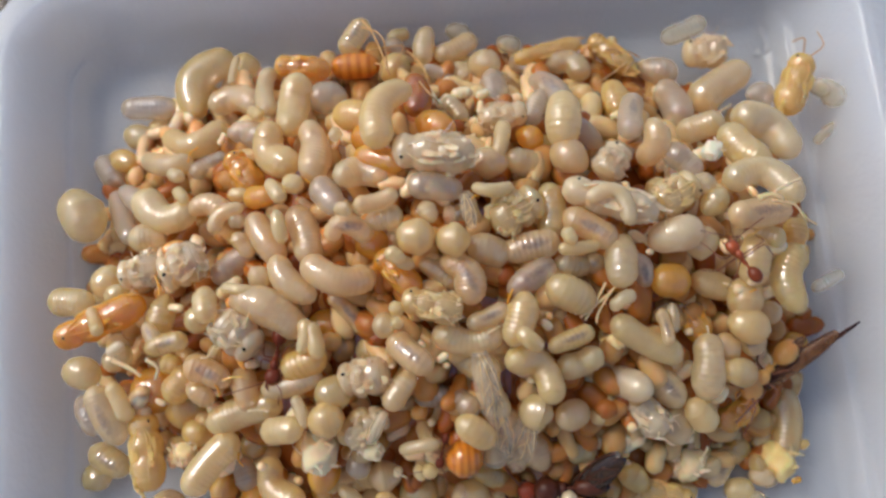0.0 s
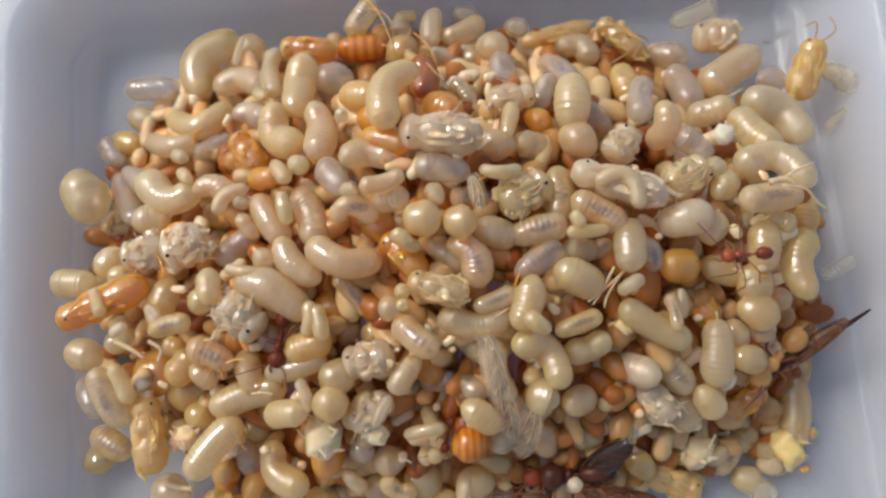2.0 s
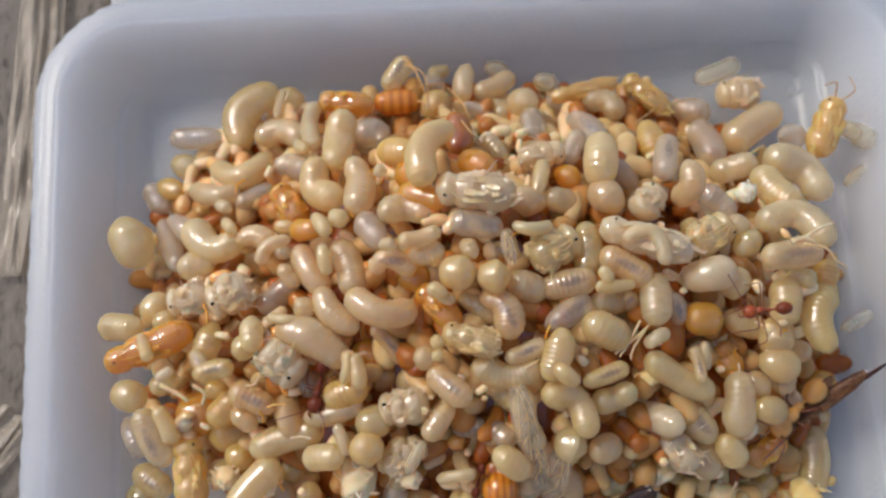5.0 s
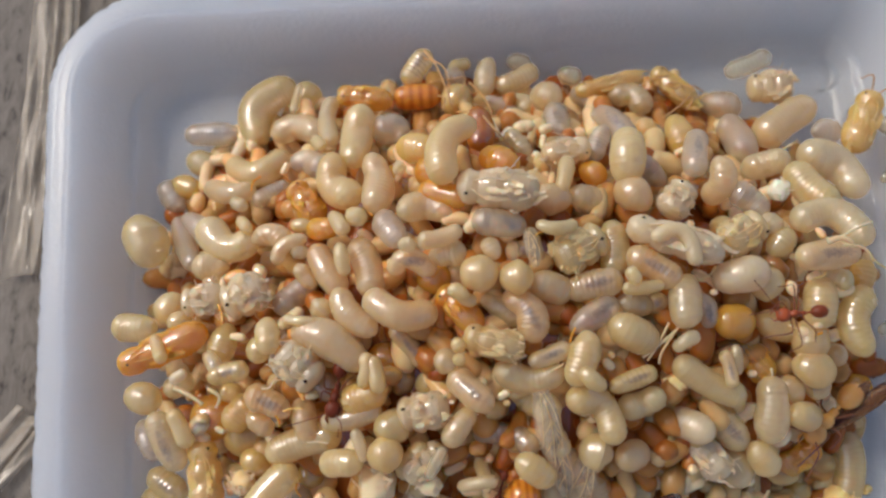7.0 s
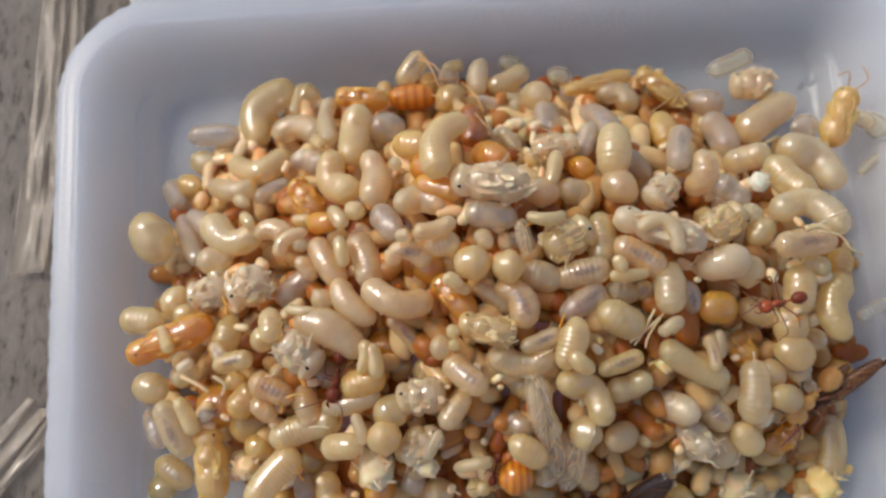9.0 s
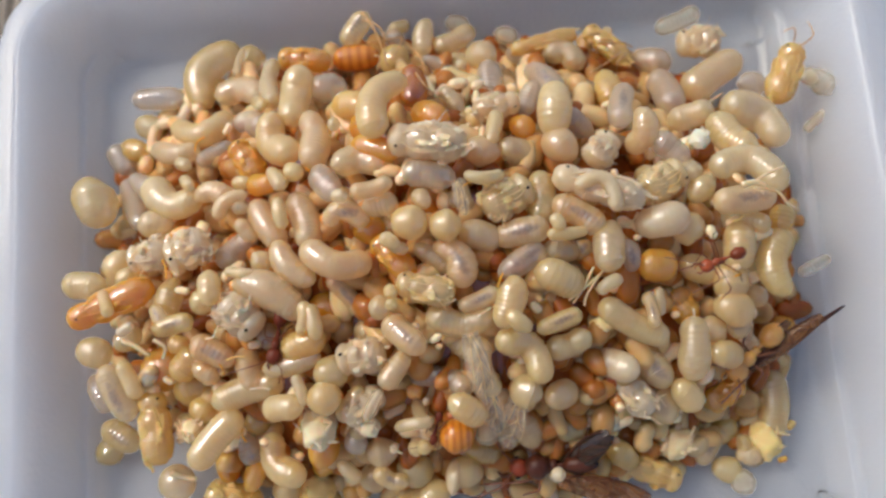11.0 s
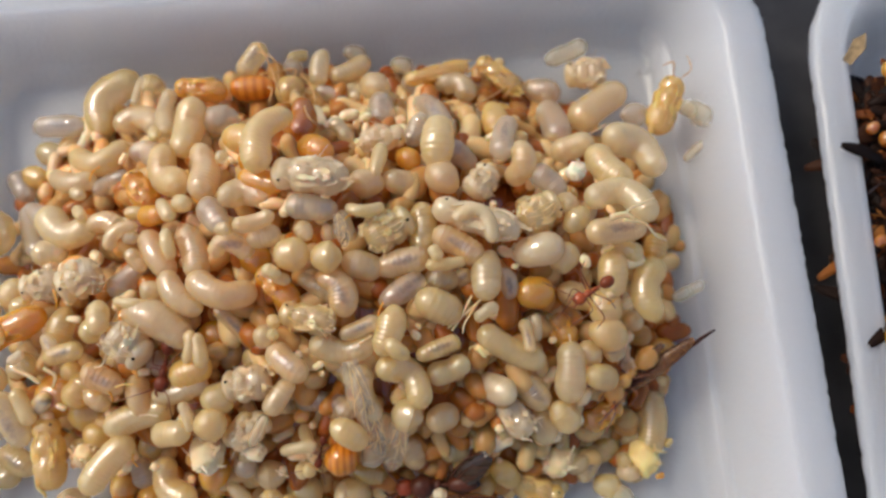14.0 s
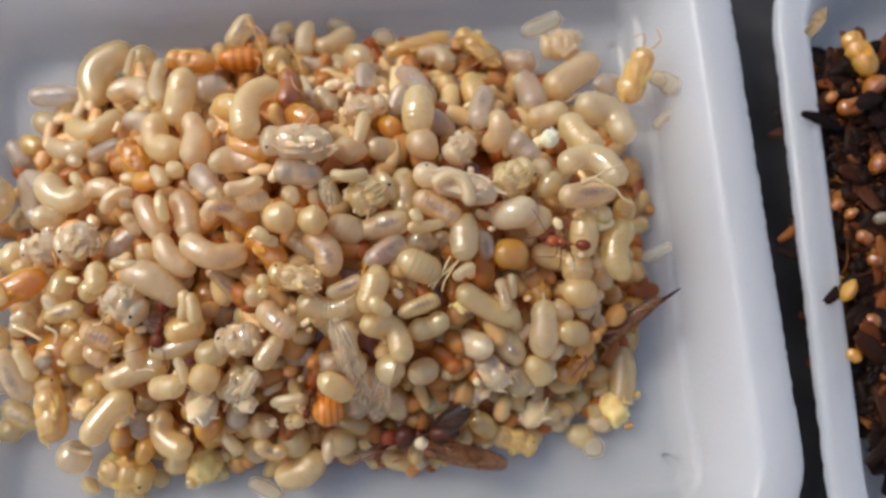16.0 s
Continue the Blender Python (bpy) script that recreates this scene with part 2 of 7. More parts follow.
def wood_skin():
    m, nodes, links, p = material("weathered wood")
    place = nodes.new("ShaderNodeTexCoord")
    move = nodes.new("ShaderNodeMapping")
    move.inputs["Scale"].default_value = (330, 110, 100)
    links.new(place.outputs["Object"], move.inputs["Vector"])
    grain = add(nodes, "ShaderNodeTexNoise", Scale=1.6, Detail=8.0, Roughness=0.7, Distortion=0.6)
    links.new(move.outputs[0], grain.inputs["Vector"])
    stain = add(nodes, "ShaderNodeTexNoise", Scale=30.0, Detail=3.0)
    links.new(place.outputs["Object"], stain.inputs["Vector"])
    r = ramp(nodes, [(0.34, (0.07, 0.055, 0.04)), (0.46, (0.24, 0.20, 0.155)), (0.75, (0.36, 0.31, 0.25))])
    links.new(grain.outputs[0], r.inputs[0])
    mix = nodes.new("ShaderNodeMix")
    mix.data_type, mix.blend_type = "RGBA", "MULTIPLY"
    mix.inputs[0].default_value = 0.5
    r2 = ramp(nodes, [(0.3, (0.45, 0.42, 0.38)), (0.7, (1, 1, 1))])
    links.new(stain.outputs[0], r2.inputs[0])
    links.new(r.outputs[0], mix.inputs[6])
    links.new(r2.outputs[0], mix.inputs[7])
    links.new(mix.outputs[2], p.inputs["Base Color"])
    p.inputs["Roughness"].default_value = 0.8
    b = add(nodes, "ShaderNodeBump", Strength=0.5, Distance=0.0006)
    links.new(grain.outputs[0], b.inputs["Height"])
    links.new(b.outputs[0], p.inputs["Normal"])
    return m


WOOD = wood_skin()
SLATE = plain("dark tabletop", (0.030, 0.028, 0.028), 0.55, vary=0.5, scale=90.0)
FILM = plain("crinkled clear film", (0.60, 0.50, 0.37), 0.14, alpha=0.36, vary=0.1, bump=0.05)
LEAF = plain("dry leaf", (0.30, 0.20, 0.09), 0.6, vary=0.5, scale=900.0)
GREEN = plain("green leaf", (0.09, 0.14, 0.02), 0.5, vary=0.4, scale=900.0)


# ---- building helpers ----
def finish(name, bm, mat, parent=None, label="", smooth=True):
    me = bpy.data.meshes.new(name)
    for f in bm.faces:
        f.smooth = smooth
    bm.to_mesh(me)
    bm.free()
    me.materials.append(mat)
    ob = new(name, me)
    if parent:
        ob.parent = parent
    return tagged(ob, label)


part = finish


def rings_to(bm, rings, cap=True):
    """Skin closed rings of points into a tube."""
    made = [[bm.verts.new(p) for p in ring] for ring in rings]
    n = len(made[0])
    for a, b in zip(made, made[1:]):
        for i in range(n):
            bm.faces.new((a[i], a[(i + 1) % n], b[(i + 1) % n], b[i]))
    if cap:
        bm.faces.new(made[0][::-1])
        bm.faces.new(made[-1])


def sweep(bm, spine, radii, sides=10, flat=1.0, up=Vector((0, 0, 1))):
    """A tube along a spine, round or flattened."""
    rings = []
    for i, p in enumerate(spine):
        d = (spine[min(i + 1, len(spine) - 1)] - spine[max(i - 1, 0)]).normalized()
        side = d.cross(up)
        side = side.normalized() if side.length > 1e-9 else Vector((0, 1, 0))
        over = side.cross(d).normalized()
        r = radii[i]
        rings.append([p + side * math.cos(a) * r + over * math.sin(a) * r * flat for a in (2 * math.pi * k / sides for k in range(sides))])
    rings_to(bm, rings)


def egg(bm, middle, size, turn=None, sides=14, rings=9, ripple=0.0, ripples=6, jag=0.0, rng=random):
    """An ellipsoid along its own x axis, with ring ripples or a rough skin."""
    turn = turn or Matrix.Identity(3)
    rows = []
    for i in range(rings):
        u = math.pi * (0.04 + 0.92 * i / (rings - 1))
        r = math.sin(u) * (1 + ripple * math.cos(2 * math.pi * ripples * i / rings))
        row = []
        for k in range(sides):
            a = 2 * math.pi * k / sides
            j = 1 + rng.uniform(-jag, jag)
            row.append(Vector(middle) + turn @ Vector((-math.cos(u) * size[0] * j, r * math.cos(a) * size[1] * j, r * math.sin(a) * size[2] * j)))
        rows.append(row)
    rings_to(bm, rows)


def thread(bm, points, thick, sides=6, ends=0.6):
    """A thin limb through points, smoothed."""
    pts = [Vector(p) for p in points]
    spine = []
    for i in range(len(pts) - 1):
        p0, p1, p2, p3 = pts[max(i - 1, 0)], pts[i], pts[i + 1], pts[min(i + 2, len(pts) - 1)]
        for k in range(4):
            t = k / 4
            spine.append(0.5 * (2 * p1 + (p2 - p0) * t + (2 * p0 - 5 * p1 + 4 * p2 - p3) * t * t + (3 * p1 - p0 - 3 * p2 + p3) * t ** 3))
    spine.append(pts[-1])
    n = len(spine)
    sweep(bm, spine, [thick / 2 * (1 - (1 - ends) * i / (n - 1)) for i in range(n)], sides)


def tube_of_grub(bm, a, m, b, width, rng, sides=14, rings=38, ribs=0.022):
    """A bean-shaped body from tip a over m to tip b, round-ended, ringed."""
    c = 2 * m - (a + b) / 2
    fine = [(1 - t) ** 2 * a + 2 * t * (1 - t) * c + t * t * b for t in (i / 60 for i in range(61))]
    run = [0.0]
    for p, q in zip(fine, fine[1:]):
        run.append(run[-1] + (q - p).length)
    length = run[-1]
    width *= 1.01
    R = min(width / 2, length / 2)
    slim = rng.uniform(0.94, 1.0)
    count = max(5, round(length / 0.0009))
    spine, radii = [], []
    taper = rng.uniform(-0.14, 0.14)
    w1, w2, w3 = rng.uniform(0, 6.28), rng.uniform(0, 6.28), rng.uniform(0.02, 0.07)
    neck = rng.choice((0.0, 0.0, 0.10, 0.2))
    head_first = rng.random() < 0.5
    for i in range(rings):
        s = 0.5 - 0.5 * math.cos(math.pi * (0.012 + 0.976 * i / (rings - 1)))
        s = 0.45 * s + 0.55 * (0.004 + 0.992 * i / (rings - 1))
        d = s * length
        j = next(k for k in range(1, 61) if run[k] >= d - 1e-12)
        f = (d - run[j - 1]) / max(run[j] - run[j - 1], 1e-12)
        spine.append(fine[j - 1].lerp(fine[j], f))
        e = min(d, length - d)
        away = min(1.0, (s if head_first else 1 - s) / 0.42)
        pinch = 1 - neck * (1 - away * away * (3 - 2 * away))
        body = width / 2 * (slim + (1 - slim) * math.sin(math.pi * min(1, s * 0.8 + 0.1))) * (1 - max(0.0, taper * (2 * s - 1)))
        r = body * math.sqrt(max(0.0, 1 - ((R - e) / R) ** 2)) if e < R else body
        radii.append(r * pinch * (1 + w3 * math.sin(5 * s + w1) + 0.5 * w3 * math.sin(11 * s + w2)) * (1 + (ribs * math.cos(2 * math.pi * count * s) if R * 0.5 < e else 0)))
    sweep(bm, spine, radii, sides, flat=0.96)


# ---- the table and the foam boxes ----
def block(name, x0, x1, y0, y1, z0, z1, mat, bevel=0.0):
    bm = bmesh.new()
    bmesh.ops.create_cube(bm, size=1.0)
    bmesh.ops.scale(bm, vec=(x1 - x0, y1 - y0, z1 - z0), verts=bm.verts)
    bmesh.ops.translate(bm, vec=((x0 + x1) / 2, (y0 + y1) / 2, (z0 + z1) / 2), verts=bm.verts)
    if bevel:
        bmesh.ops.bevel(bm, geom=bm.edges[:], offset=bevel, segments=2, affect="EDGES")
    return finish(name, bm, mat, smooth=False)


tagged(block("tabletop", -0.004, 0.9, -0.6, 0.6, -0.03, 0.0, SLATE), "dark smooth tabletop beneath the foam boxes", "tabletop", kind="structure")
plank_y = (-0.6, 0.6)
for k, (x0, x1) in enumerate([(-0.128, -0.0045), (-0.235, -0.131), (-0.33, -0.238), (-0.42, -0.333)]):
    tagged(block("plank", x0, x1, *plank_y, -0.03, -0.0005 * (k % 2), WOOD, 0.0015), "grey weathered wooden table plank with rough grain", "plank", "table planks", "structure")


def outline(hx, hy, r, inset, steps=24):
    """A rounded rectangle, shrunk by inset."""
    hx, hy, r = hx - inset, hy - inset, max(r - inset * 0.75, 0.003)
    pts = []
    for cx, cy, a0 in ((hx - r, hy - r, 0), (-hx + r, hy - r, 90), (-hx + r, -hy + r, 180), (hx - r, -hy + r, 270)):
        for i in range(steps + 1):
            a = radians(a0 + 90 * i / steps)
            pts.append((cx + r * math.cos(a), cy + r * math.sin(a)))
    # even out the straight runs, so that the edge can be uneven
    out = []
    for p, q in zip(pts, pts[1:] + pts[:1]):
        d = math.hypot(q[0] - p[0], q[1] - p[1])
        n = max(1, round(d / 0.0012)) if d > 0.012 else 1
        out += [(p[0] + (q[0] - p[0]) * i / n, p[1] + (q[1] - p[1]) * i / n) for i in range(n)]
    return out


def foam_shell(name, hx, hy, r, profile, parent, seed, jag=0.00032, sides=(0, 0, 0, 0)):
    """A moulded foam dish: a wall profile of (inset, height) in mm swept round, with floor and underside."""
    rng = random.Random(seed)
    base = outline(hx, hy, r, 0)
    n = len(base)
    bm = bmesh.new()
    rows = []
    ragged = [jag * (rng.random() ** 3) - (jag * 0.5 if rng.random() < 0.06 else 0) for _ in base]
    for k, (inset, z) in enumerate(profile):
        # the same count of points in every ring: shrink towards the middle along the corner's own way
        row = []
        for i, (x, y) in enumerate(base):
            px, py = base[i - 1]
            qx, qy = base[(i + 1) % n]
            tx, ty = qx - px, qy - py
            l = math.hypot(tx, ty)
            nx, ny = -ty / l, tx / l
            cx, cy = max(abs(x) - (hx - r), 0), max(abs(y) - (hy - r), 0)
            w = ragged[i] * (1.0 if k < 4 else 0.5) + jag * 0.2 * rng.random() if 1 <= k <= 4 else 0.0
            # the walls differ: how far this point is down the inner wall, and on which side
            deep = max(0.0, min(1.0, (inset - 5.0) / 7.5))
            push = sides[0] * max(0.0, nx) * (1 - deep) + (sides[1] + (sides[2] - sides[1]) * deep) * max(0.0, -nx) if inset > 4.0 and k > 4 else 0.0
            lean = sides[3] * (0.04 - y) * max(0.0, (hx - x) / (2 * hx))
            bead = max(0.0, min(1.0, (abs(nx) - 0.55) / 0.3)) if y > 0 else max(0.35, min(1.0, (abs(nx) - 0.3) / 0.4))
            lift = {11.9: -0.55, 12.5: 0.25, 13.0: 0.45}.get(inset, 0.0) * bead
            off = (inset + push) * MM + w
            row.append((x + nx * off + lean, y + ny * off, (z + lift) * MM + (rng.uniform(-1, 1) * jag * 0.25 if 1 <= k <= 4 else 0)))
        rows.append([bm.verts.new(p) for p in row])
    for a, b in zip(rows, rows[1:]):
        for i in range(n):
            bm.faces.new((a[i], a[(i + 1) % n], b[(i + 1) % n], b[i]))
    bm.faces.new(rows[-1])
    bm.faces.new(rows[0][::-1])
    return finish(name, bm, FOAM, parent)


WALL = [(13.0, 0.0), (1.6, 18.8), (0.0, 19.2), (0.0, 20.4), (0.8, 21.3), (2.4, 21.5), (5.0, 21.3), (5.7, 21.7), (6.3, 21.9), (6.9, 21.4), (7.5, 20.2), (8.9, 17.0), (10.6, 12.4), (11.4, 9.6), (11.9, 8.6), (12.5, 8.0), (13.0, 7.4), (13.6, 6.3), (14.3, 5.3), (15.2, 4.4), (16.6, 3.9), (18.4, 3.8)]
box = tagged(new("foam_box"), "white foam food box, lid folded open, filled with ant brood", "foam box", "foam boxes on the table")
box.matrix_world = pose(0.0037, 0.0380, 0.0, 0, 0, TURN)
foam_shell("base", 0.0871, 0.0672, 0.0215, WALL, box, 1, sides=(-1.2, 1.2, 5.0, 0.028))
lid = foam_shell("lid", 0.0850, 0.0640, 0.0215, [(i, z * 0.9) for i, z in WALL], box, 2, 0.0005)
lid.matrix_local = pose(0.002, 0.1316, 0.0)
bm = bmesh.new()
hinge_rng = random.Random(12)
rows = []
for i in range(121):
    x = -0.0735 + 0.147 * i / 120
    n0, n1 = hinge_rng.uniform(0, 0.0006), hinge_rng.uniform(-0.0003, 0.0003)
    rows.append([Vector((x, y, z)) for y, z in ((0.0655, 0.0196), (0.0674 + n0, 0.0201 + n1), (0.0686, 0.0186), (0.0698, 0.0176), (0.0698, 0.0168), (0.0684, 0.0172), (0.0670, 0.0186), (0.0655, 0.0186))])
rings_to(bm, rows)
part("hinge", bm, FOAM, box)
side_box = tagged(new("foam_box"), "white foam food box, heaped with dark ants and brood", "foam box", "foam boxes on the table")
side_box.matrix_world = pose(0.1839, 0.0410, 0.0, 0, 0, 1.6)
foam_shell("base", 0.0871, 0.0715, 0.0260, WALL, side_box, 3, 0.0003)


# out of view: a wall added to bounce warm light and cut low sky
OCHRE = plain("ochre plaster", (0.56, 0.38, 0.22), 0.9, vary=0.12, scale=5.0)
tagged(block("bounce_wall", -2.2, 2.2, -1.25, -1.2, -0.75, 0.5, OCHRE), "unseen ochre wall, added to bounce warm light", "wall", kind="structure")
GROUND = plain("trodden ground", (0.30, 0.26, 0.21), 0.9, vary=0.3, scale=6.0)
tagged(block("ground", -60, 60, -60, 60, -0.80, -0.75, GROUND), "plain trodden market ground", "ground", kind="structure")
for lx in (-0.38, 0.85):
    for ly in (-0.55, 0.55):
        tagged(block("table_leg", lx - 0.03, lx + 0.03, ly - 0.03, ly + 0.03, -0.75, -0.03, WOOD), "plain wooden leg under the tabletop", "table leg", "legs of the table", "structure")


# ---- beside the boxes ----
def crumpled_film(name, x, y, z, w, d, turn, seed, label):
    rng = random.Random(seed)
    bm = bmesh.new()
    n, m = 34, 60
    off = Vector((rng.uniform(0, 50), rng.uniform(0, 50), 0))
    grid = []
    for i in range(n + 1):
        for j in range(m + 1):
            u, v = (i / n - 0.5) * w, (j / m - 0.5) * d
            q = Vector((u * 0.30, v * 0.012, 0)) + off
            q2 = Vector((u * 0.62, v * 0.05, 0)) + off
            h = 4.0 * abs(noise.noise(q)) + 1.6 * abs(noise.noise(q2)) + 0.4 * noise.noise(q2 * 2.5)
            edge = 1.6 * noise.noise(q * 1.7 + Vector((7, 3, 0)))
            grid.append(bm.verts.new(((u + edge) * MM, (v + edge) * MM, (0.8 + max(h, -0.6)) * MM)))
    for i in range(n):
        for j in range(m):
            bm.faces.new([grid[a * (m + 1) + c] for a, c in ((i, j), (i + 1, j), (i + 1, j + 1), (i, j + 1))])
    ob = finish(name, bm, FILM)
    ob.matrix_world = pose(x * MM, y * MM, z * MM, 0, 0, turn)
    solid = ob.modifiers.new("thickness", "SOLIDIFY")
    solid.thickness = 0.00008
    return tagged(ob, label, "plastic bag", "film scraps by the box")


crumpled_film("plastic_bag", -96.5, 88, 0, 11, 84, 3, 4, "crinkled clear plastic bag on the weathered planks")
crumpled_film("plastic_bag", -98, 6, 0, 9, 30, -35, 9, "torn scrap of clear plastic film by the box")


def flake(x, y, z, turn, size, mat, label, category):
    bm = bmesh.new()
    pts = [(-0.25, -0.5), (0.05, -0.62), (0.34, 0.1), (0.22, 0.62), (-0.1, 0.3)]
    low = [bm.verts.new((a * size * MM, c * size * MM, (0.12 * (a * a) * size) * MM)) for a, c in pts]
    high = [bm.verts.new((v.co.x, v.co.y, v.co.z + 0.0003)) for v in low]
    bm.faces.new(low[::-1])
    bm.faces.new(high)
    for i in range(5):
        bm.faces.new((low[i], low[(i + 1) % 5], high[(i + 1) % 5], high[i]))
    ob = finish("leaf_flake", bm, mat, smooth=False)
    ob.matrix_world = pose(x * MM, y * MM, z * MM, 4, -5, turn)
    return tagged(ob, label, category)


flake(103.4, 85.8, 22.7, -20, 6.0, LEAF, "brown dry leaf flake on the foam rim", "leaf")
flake(119.5, 48.0, 23.0, 80, 5.5, GREEN, "small green leaf bit among dark ants", "leaf")


# ---- grubs ----
LABELS = {
    "cream": "glossy cream ant larva, plump and ringed", "pink": "glossy pinkish cream ant larva with fine rings", "pearl": "pearly translucent ant larva, wet and shiny",
    "grey": "greyish translucent ant larva in the heap", "white": "milky white ant brood grain on the heap", "yellow": "pale yellow translucent ant larva, soft and plump",
    "tan": "tan half-ripe ant pupa lying in the heap", "orange": "orange ripening ant pupa, smooth and shiny", "amber": "dark amber ant abdomen, shiny and round", "clear": "clear empty ant larva skin, limp and moist",
    "band": "round orange ant abdomen with darker bands",
}
count_of = [0]


def larva(ax, ay, az, mx, my, mz, bx, by, bz, width, tone, gut=False):
    count_of[0] += 1
    rng = random.Random(count_of[0])
    a, m, b = Vector((ax, ay, az)) * MM, Vector((mx, my, mz)) * MM, Vector((bx, by, bz)) * MM
    mid = (a + b) / 2
    # a body this thick bends only so far
    bow, most = m - mid, (b - a).length_squared / (4.0 * width * MM)
    if bow.length > most:
        m = mid + bow * (most / bow.length)
    x = (b - a).normalized()
    y = Vector((0, -0.1, 1)).cross(x).normalized()
    frame3 = Matrix((x, y, x.cross(y))).transposed()
    back = frame3.inverted()
    bm = bmesh.new()
    small = width < 3.0
    length_of = (b - a).length / MM
    tips = [back @ (p - mid) for p in (a, m, b)]
    ribs = 0.0 if small or length_of < width * 1.3 else 0.017
    tube_of_grub(bm, *tips, width * MM, rng, 12 if small else 16, 22 if small else 60, ribs)
    dim = tone in ("tan", "orange", "amber", "band")
    if tone in ("band", "clear"):
        ob = finish("ant_larva" if tone == "clear" else "ant_pupa", bm, SKIN[tone])
    else:
        ob = finish("ant_pupa" if dim else "ant_larva", bm, JELLY_GUT[tone] if gut else JELLY[tone])
    ob.matrix_world = Matrix.Translation(mid) @ frame3.to_4x4()
    label = LABELS[tone] + (", dark gut showing" if gut else "")
    return tagged(ob, label, "ant pupa" if dim else "ant larva", "ripening pupae in the heap" if dim else "larvae in the heap")


def body_frame(h, t):
    x = (t - h).normalized()
    y = Vector((0, -0.1, 1)).cross(x).normalized()
    return Matrix((x, y, x.cross(y))).transposed()


def pupa(hx, hy, hz, tx, ty, tz, width, tone, legs=3, feelers=False):
    """A naked pupa on its side: head with eyes, thorax, ringed abdomen, folded legs, wing pads."""
    count_of[0] += 1
    rng = random.Random(1000 + count_of[0])
    h, t = Vector((hx, hy, hz)) * MM, Vector((tx, ty, tz)) * MM
    turn = body_frame(h, t)
    L, w = (t - h).length, width * MM
    thin = THIN[tone]
    words = {"white": "milky white naked ant pupa with folded legs", "cream": "cream naked ant pupa with folded legs", "tan": "tan winged ant pupa with folded limbs", "orange": "orange ripening ant pupa with dark eyes"}[tone]
    ob = tagged(new("ant_pupa"), words, "ant pupa", "naked pupae in the heap")
    ob.matrix_world = Matrix.Translation((h + t) / 2) @ turn.to_4x4()
    bm = bmesh.new()
    spot = Vector((rng.uniform(0, 40), rng.uniform(0, 40), 0))
    rows = []
    for i in range(44):
        u = -0.5 + (0.5 - 0.5 * math.cos(math.pi * (0.02 + 0.96 * i / 43))) * 0.5 + 0.5 * (0.005 + 0.99 * i / 43)
        r = 0.06 + max(0.40 * math.sqrt(max(0.0, 1 - ((u + 0.33) / 0.175) ** 2)), 0.46 * math.sqrt(max(0.0, 1 - ((u + 0.08) / 0.24) ** 2)), 0.47 * math.sqrt(max(0.0, 1 - ((u - 0.20) / 0.305) ** 2))) * 0.9
        r *= 1 + (0.035 * math.cos(2 * math.pi * u * 17) if u > 0.08 else 0.0)
        row = []
        for k in range(18):
            way = Vector((0, math.cos(2 * math.pi * k / 18), 0.95 * math.sin(2 * math.pi * k / 18)))
            lump = 1 + 0.09 * noise.noise(Vector((u * 7, way.y * 1.4, way.z * 1.4)) + spot) + 0.05 * noise.noise(Vector((u * 22, way.y * 4, way.z * 4)) + spot)
            row.append(Vector((u * L, 0, 0)) + way * r * w * lump)
        rows.append(row)
    rings_to(bm, rows)
    head = part("body", bm, JELLY[tone], ob)
    tip = rng.choice((-1, 1)) * rng.uniform(0.2, 0.75)
    for side in (1, -1):
        bm = bmesh.new()
        egg(bm, (-L * 0.37, side * w * 0.40 * math.sin(tip), side * w * 0.385 * math.cos(tip)), (w * 0.046, w * 0.042, w * 0.036), sides=8, rings=5)
        part("eye", bm, EYE_BLACK, head, "black eye")

    def on_body(u, v, lift=0.0):
        """A place on the skin: u along the body, v across it, in widths."""
        r = w * 0.47 * math.sqrt(max(0.1, 1 - (u / 0.56) ** 2))
        v = max(-0.95, min(0.95, v * w / r))
        return Vector((u * L, v * r, math.sqrt(1 - v * v) * r * 0.94 + lift * w))

    for s in (-1, 1):
        bm = bmesh.new()
        v = rng.uniform(0.24, 0.34) * s
        spine = [on_body(-0.16 + 0.46 * i / 7, v * (1 - 0.35 * i / 7), -0.012) for i in range(8)]
        sweep(bm, spine, [w * (0.03 + 0.11 * math.sin(math.pi * min(1, 0.15 + i / 8))) for i in range(8)], 10, 0.14)
        part("wing_pad", bm, thin, ob)
    for k in range(legs):
        s = -1 if k % 2 else 1
        v = s * rng.uniform(0.03, 0.2)
        end = rng.uniform(0.05, 0.42)
        bm = bmesh.new()
        thread(bm, [on_body(-0.30, v * 0.7), on_body(-0.12, v * 1.6, 0.02), on_body(end * 0.5, v * rng.uniform(0.8, 1.5), 0.02), on_body(end, v * rng.uniform(0.2, 1.8), rng.uniform(0.04, 0.16))], w * 0.040, 6, 0.5)
        part("leg", bm, thin, ob)
    for k in range({"white": 9, "cream": 7, "tan": 5}.get(tone, 3)):
        # limp, crinkled flaps that lie along the body
        u, side = rng.uniform(-0.2, 0.36), rng.choice((-1, 1))
        v, long = side * rng.uniform(0.08, 0.42), rng.uniform(0.14, 0.34)
        bm = bmesh.new()
        broad, drift = w * rng.uniform(0.05, 0.13), rng.uniform(-0.12, 0.16) * side
        spine = [on_body(min(0.60, u + long * i / 7), v + drift * i / 7, 0.012 + 0.32 * (i / 7) ** 2 * rng.uniform(0.3, 1.0)) for i in range(8)]
        sweep(bm, spine, [broad * (0.35 + 0.65 * math.sin(math.pi * min(1, 0.2 + i / 8.5))) * rng.uniform(0.65, 1.2) for i in range(8)], 8, 0.16)
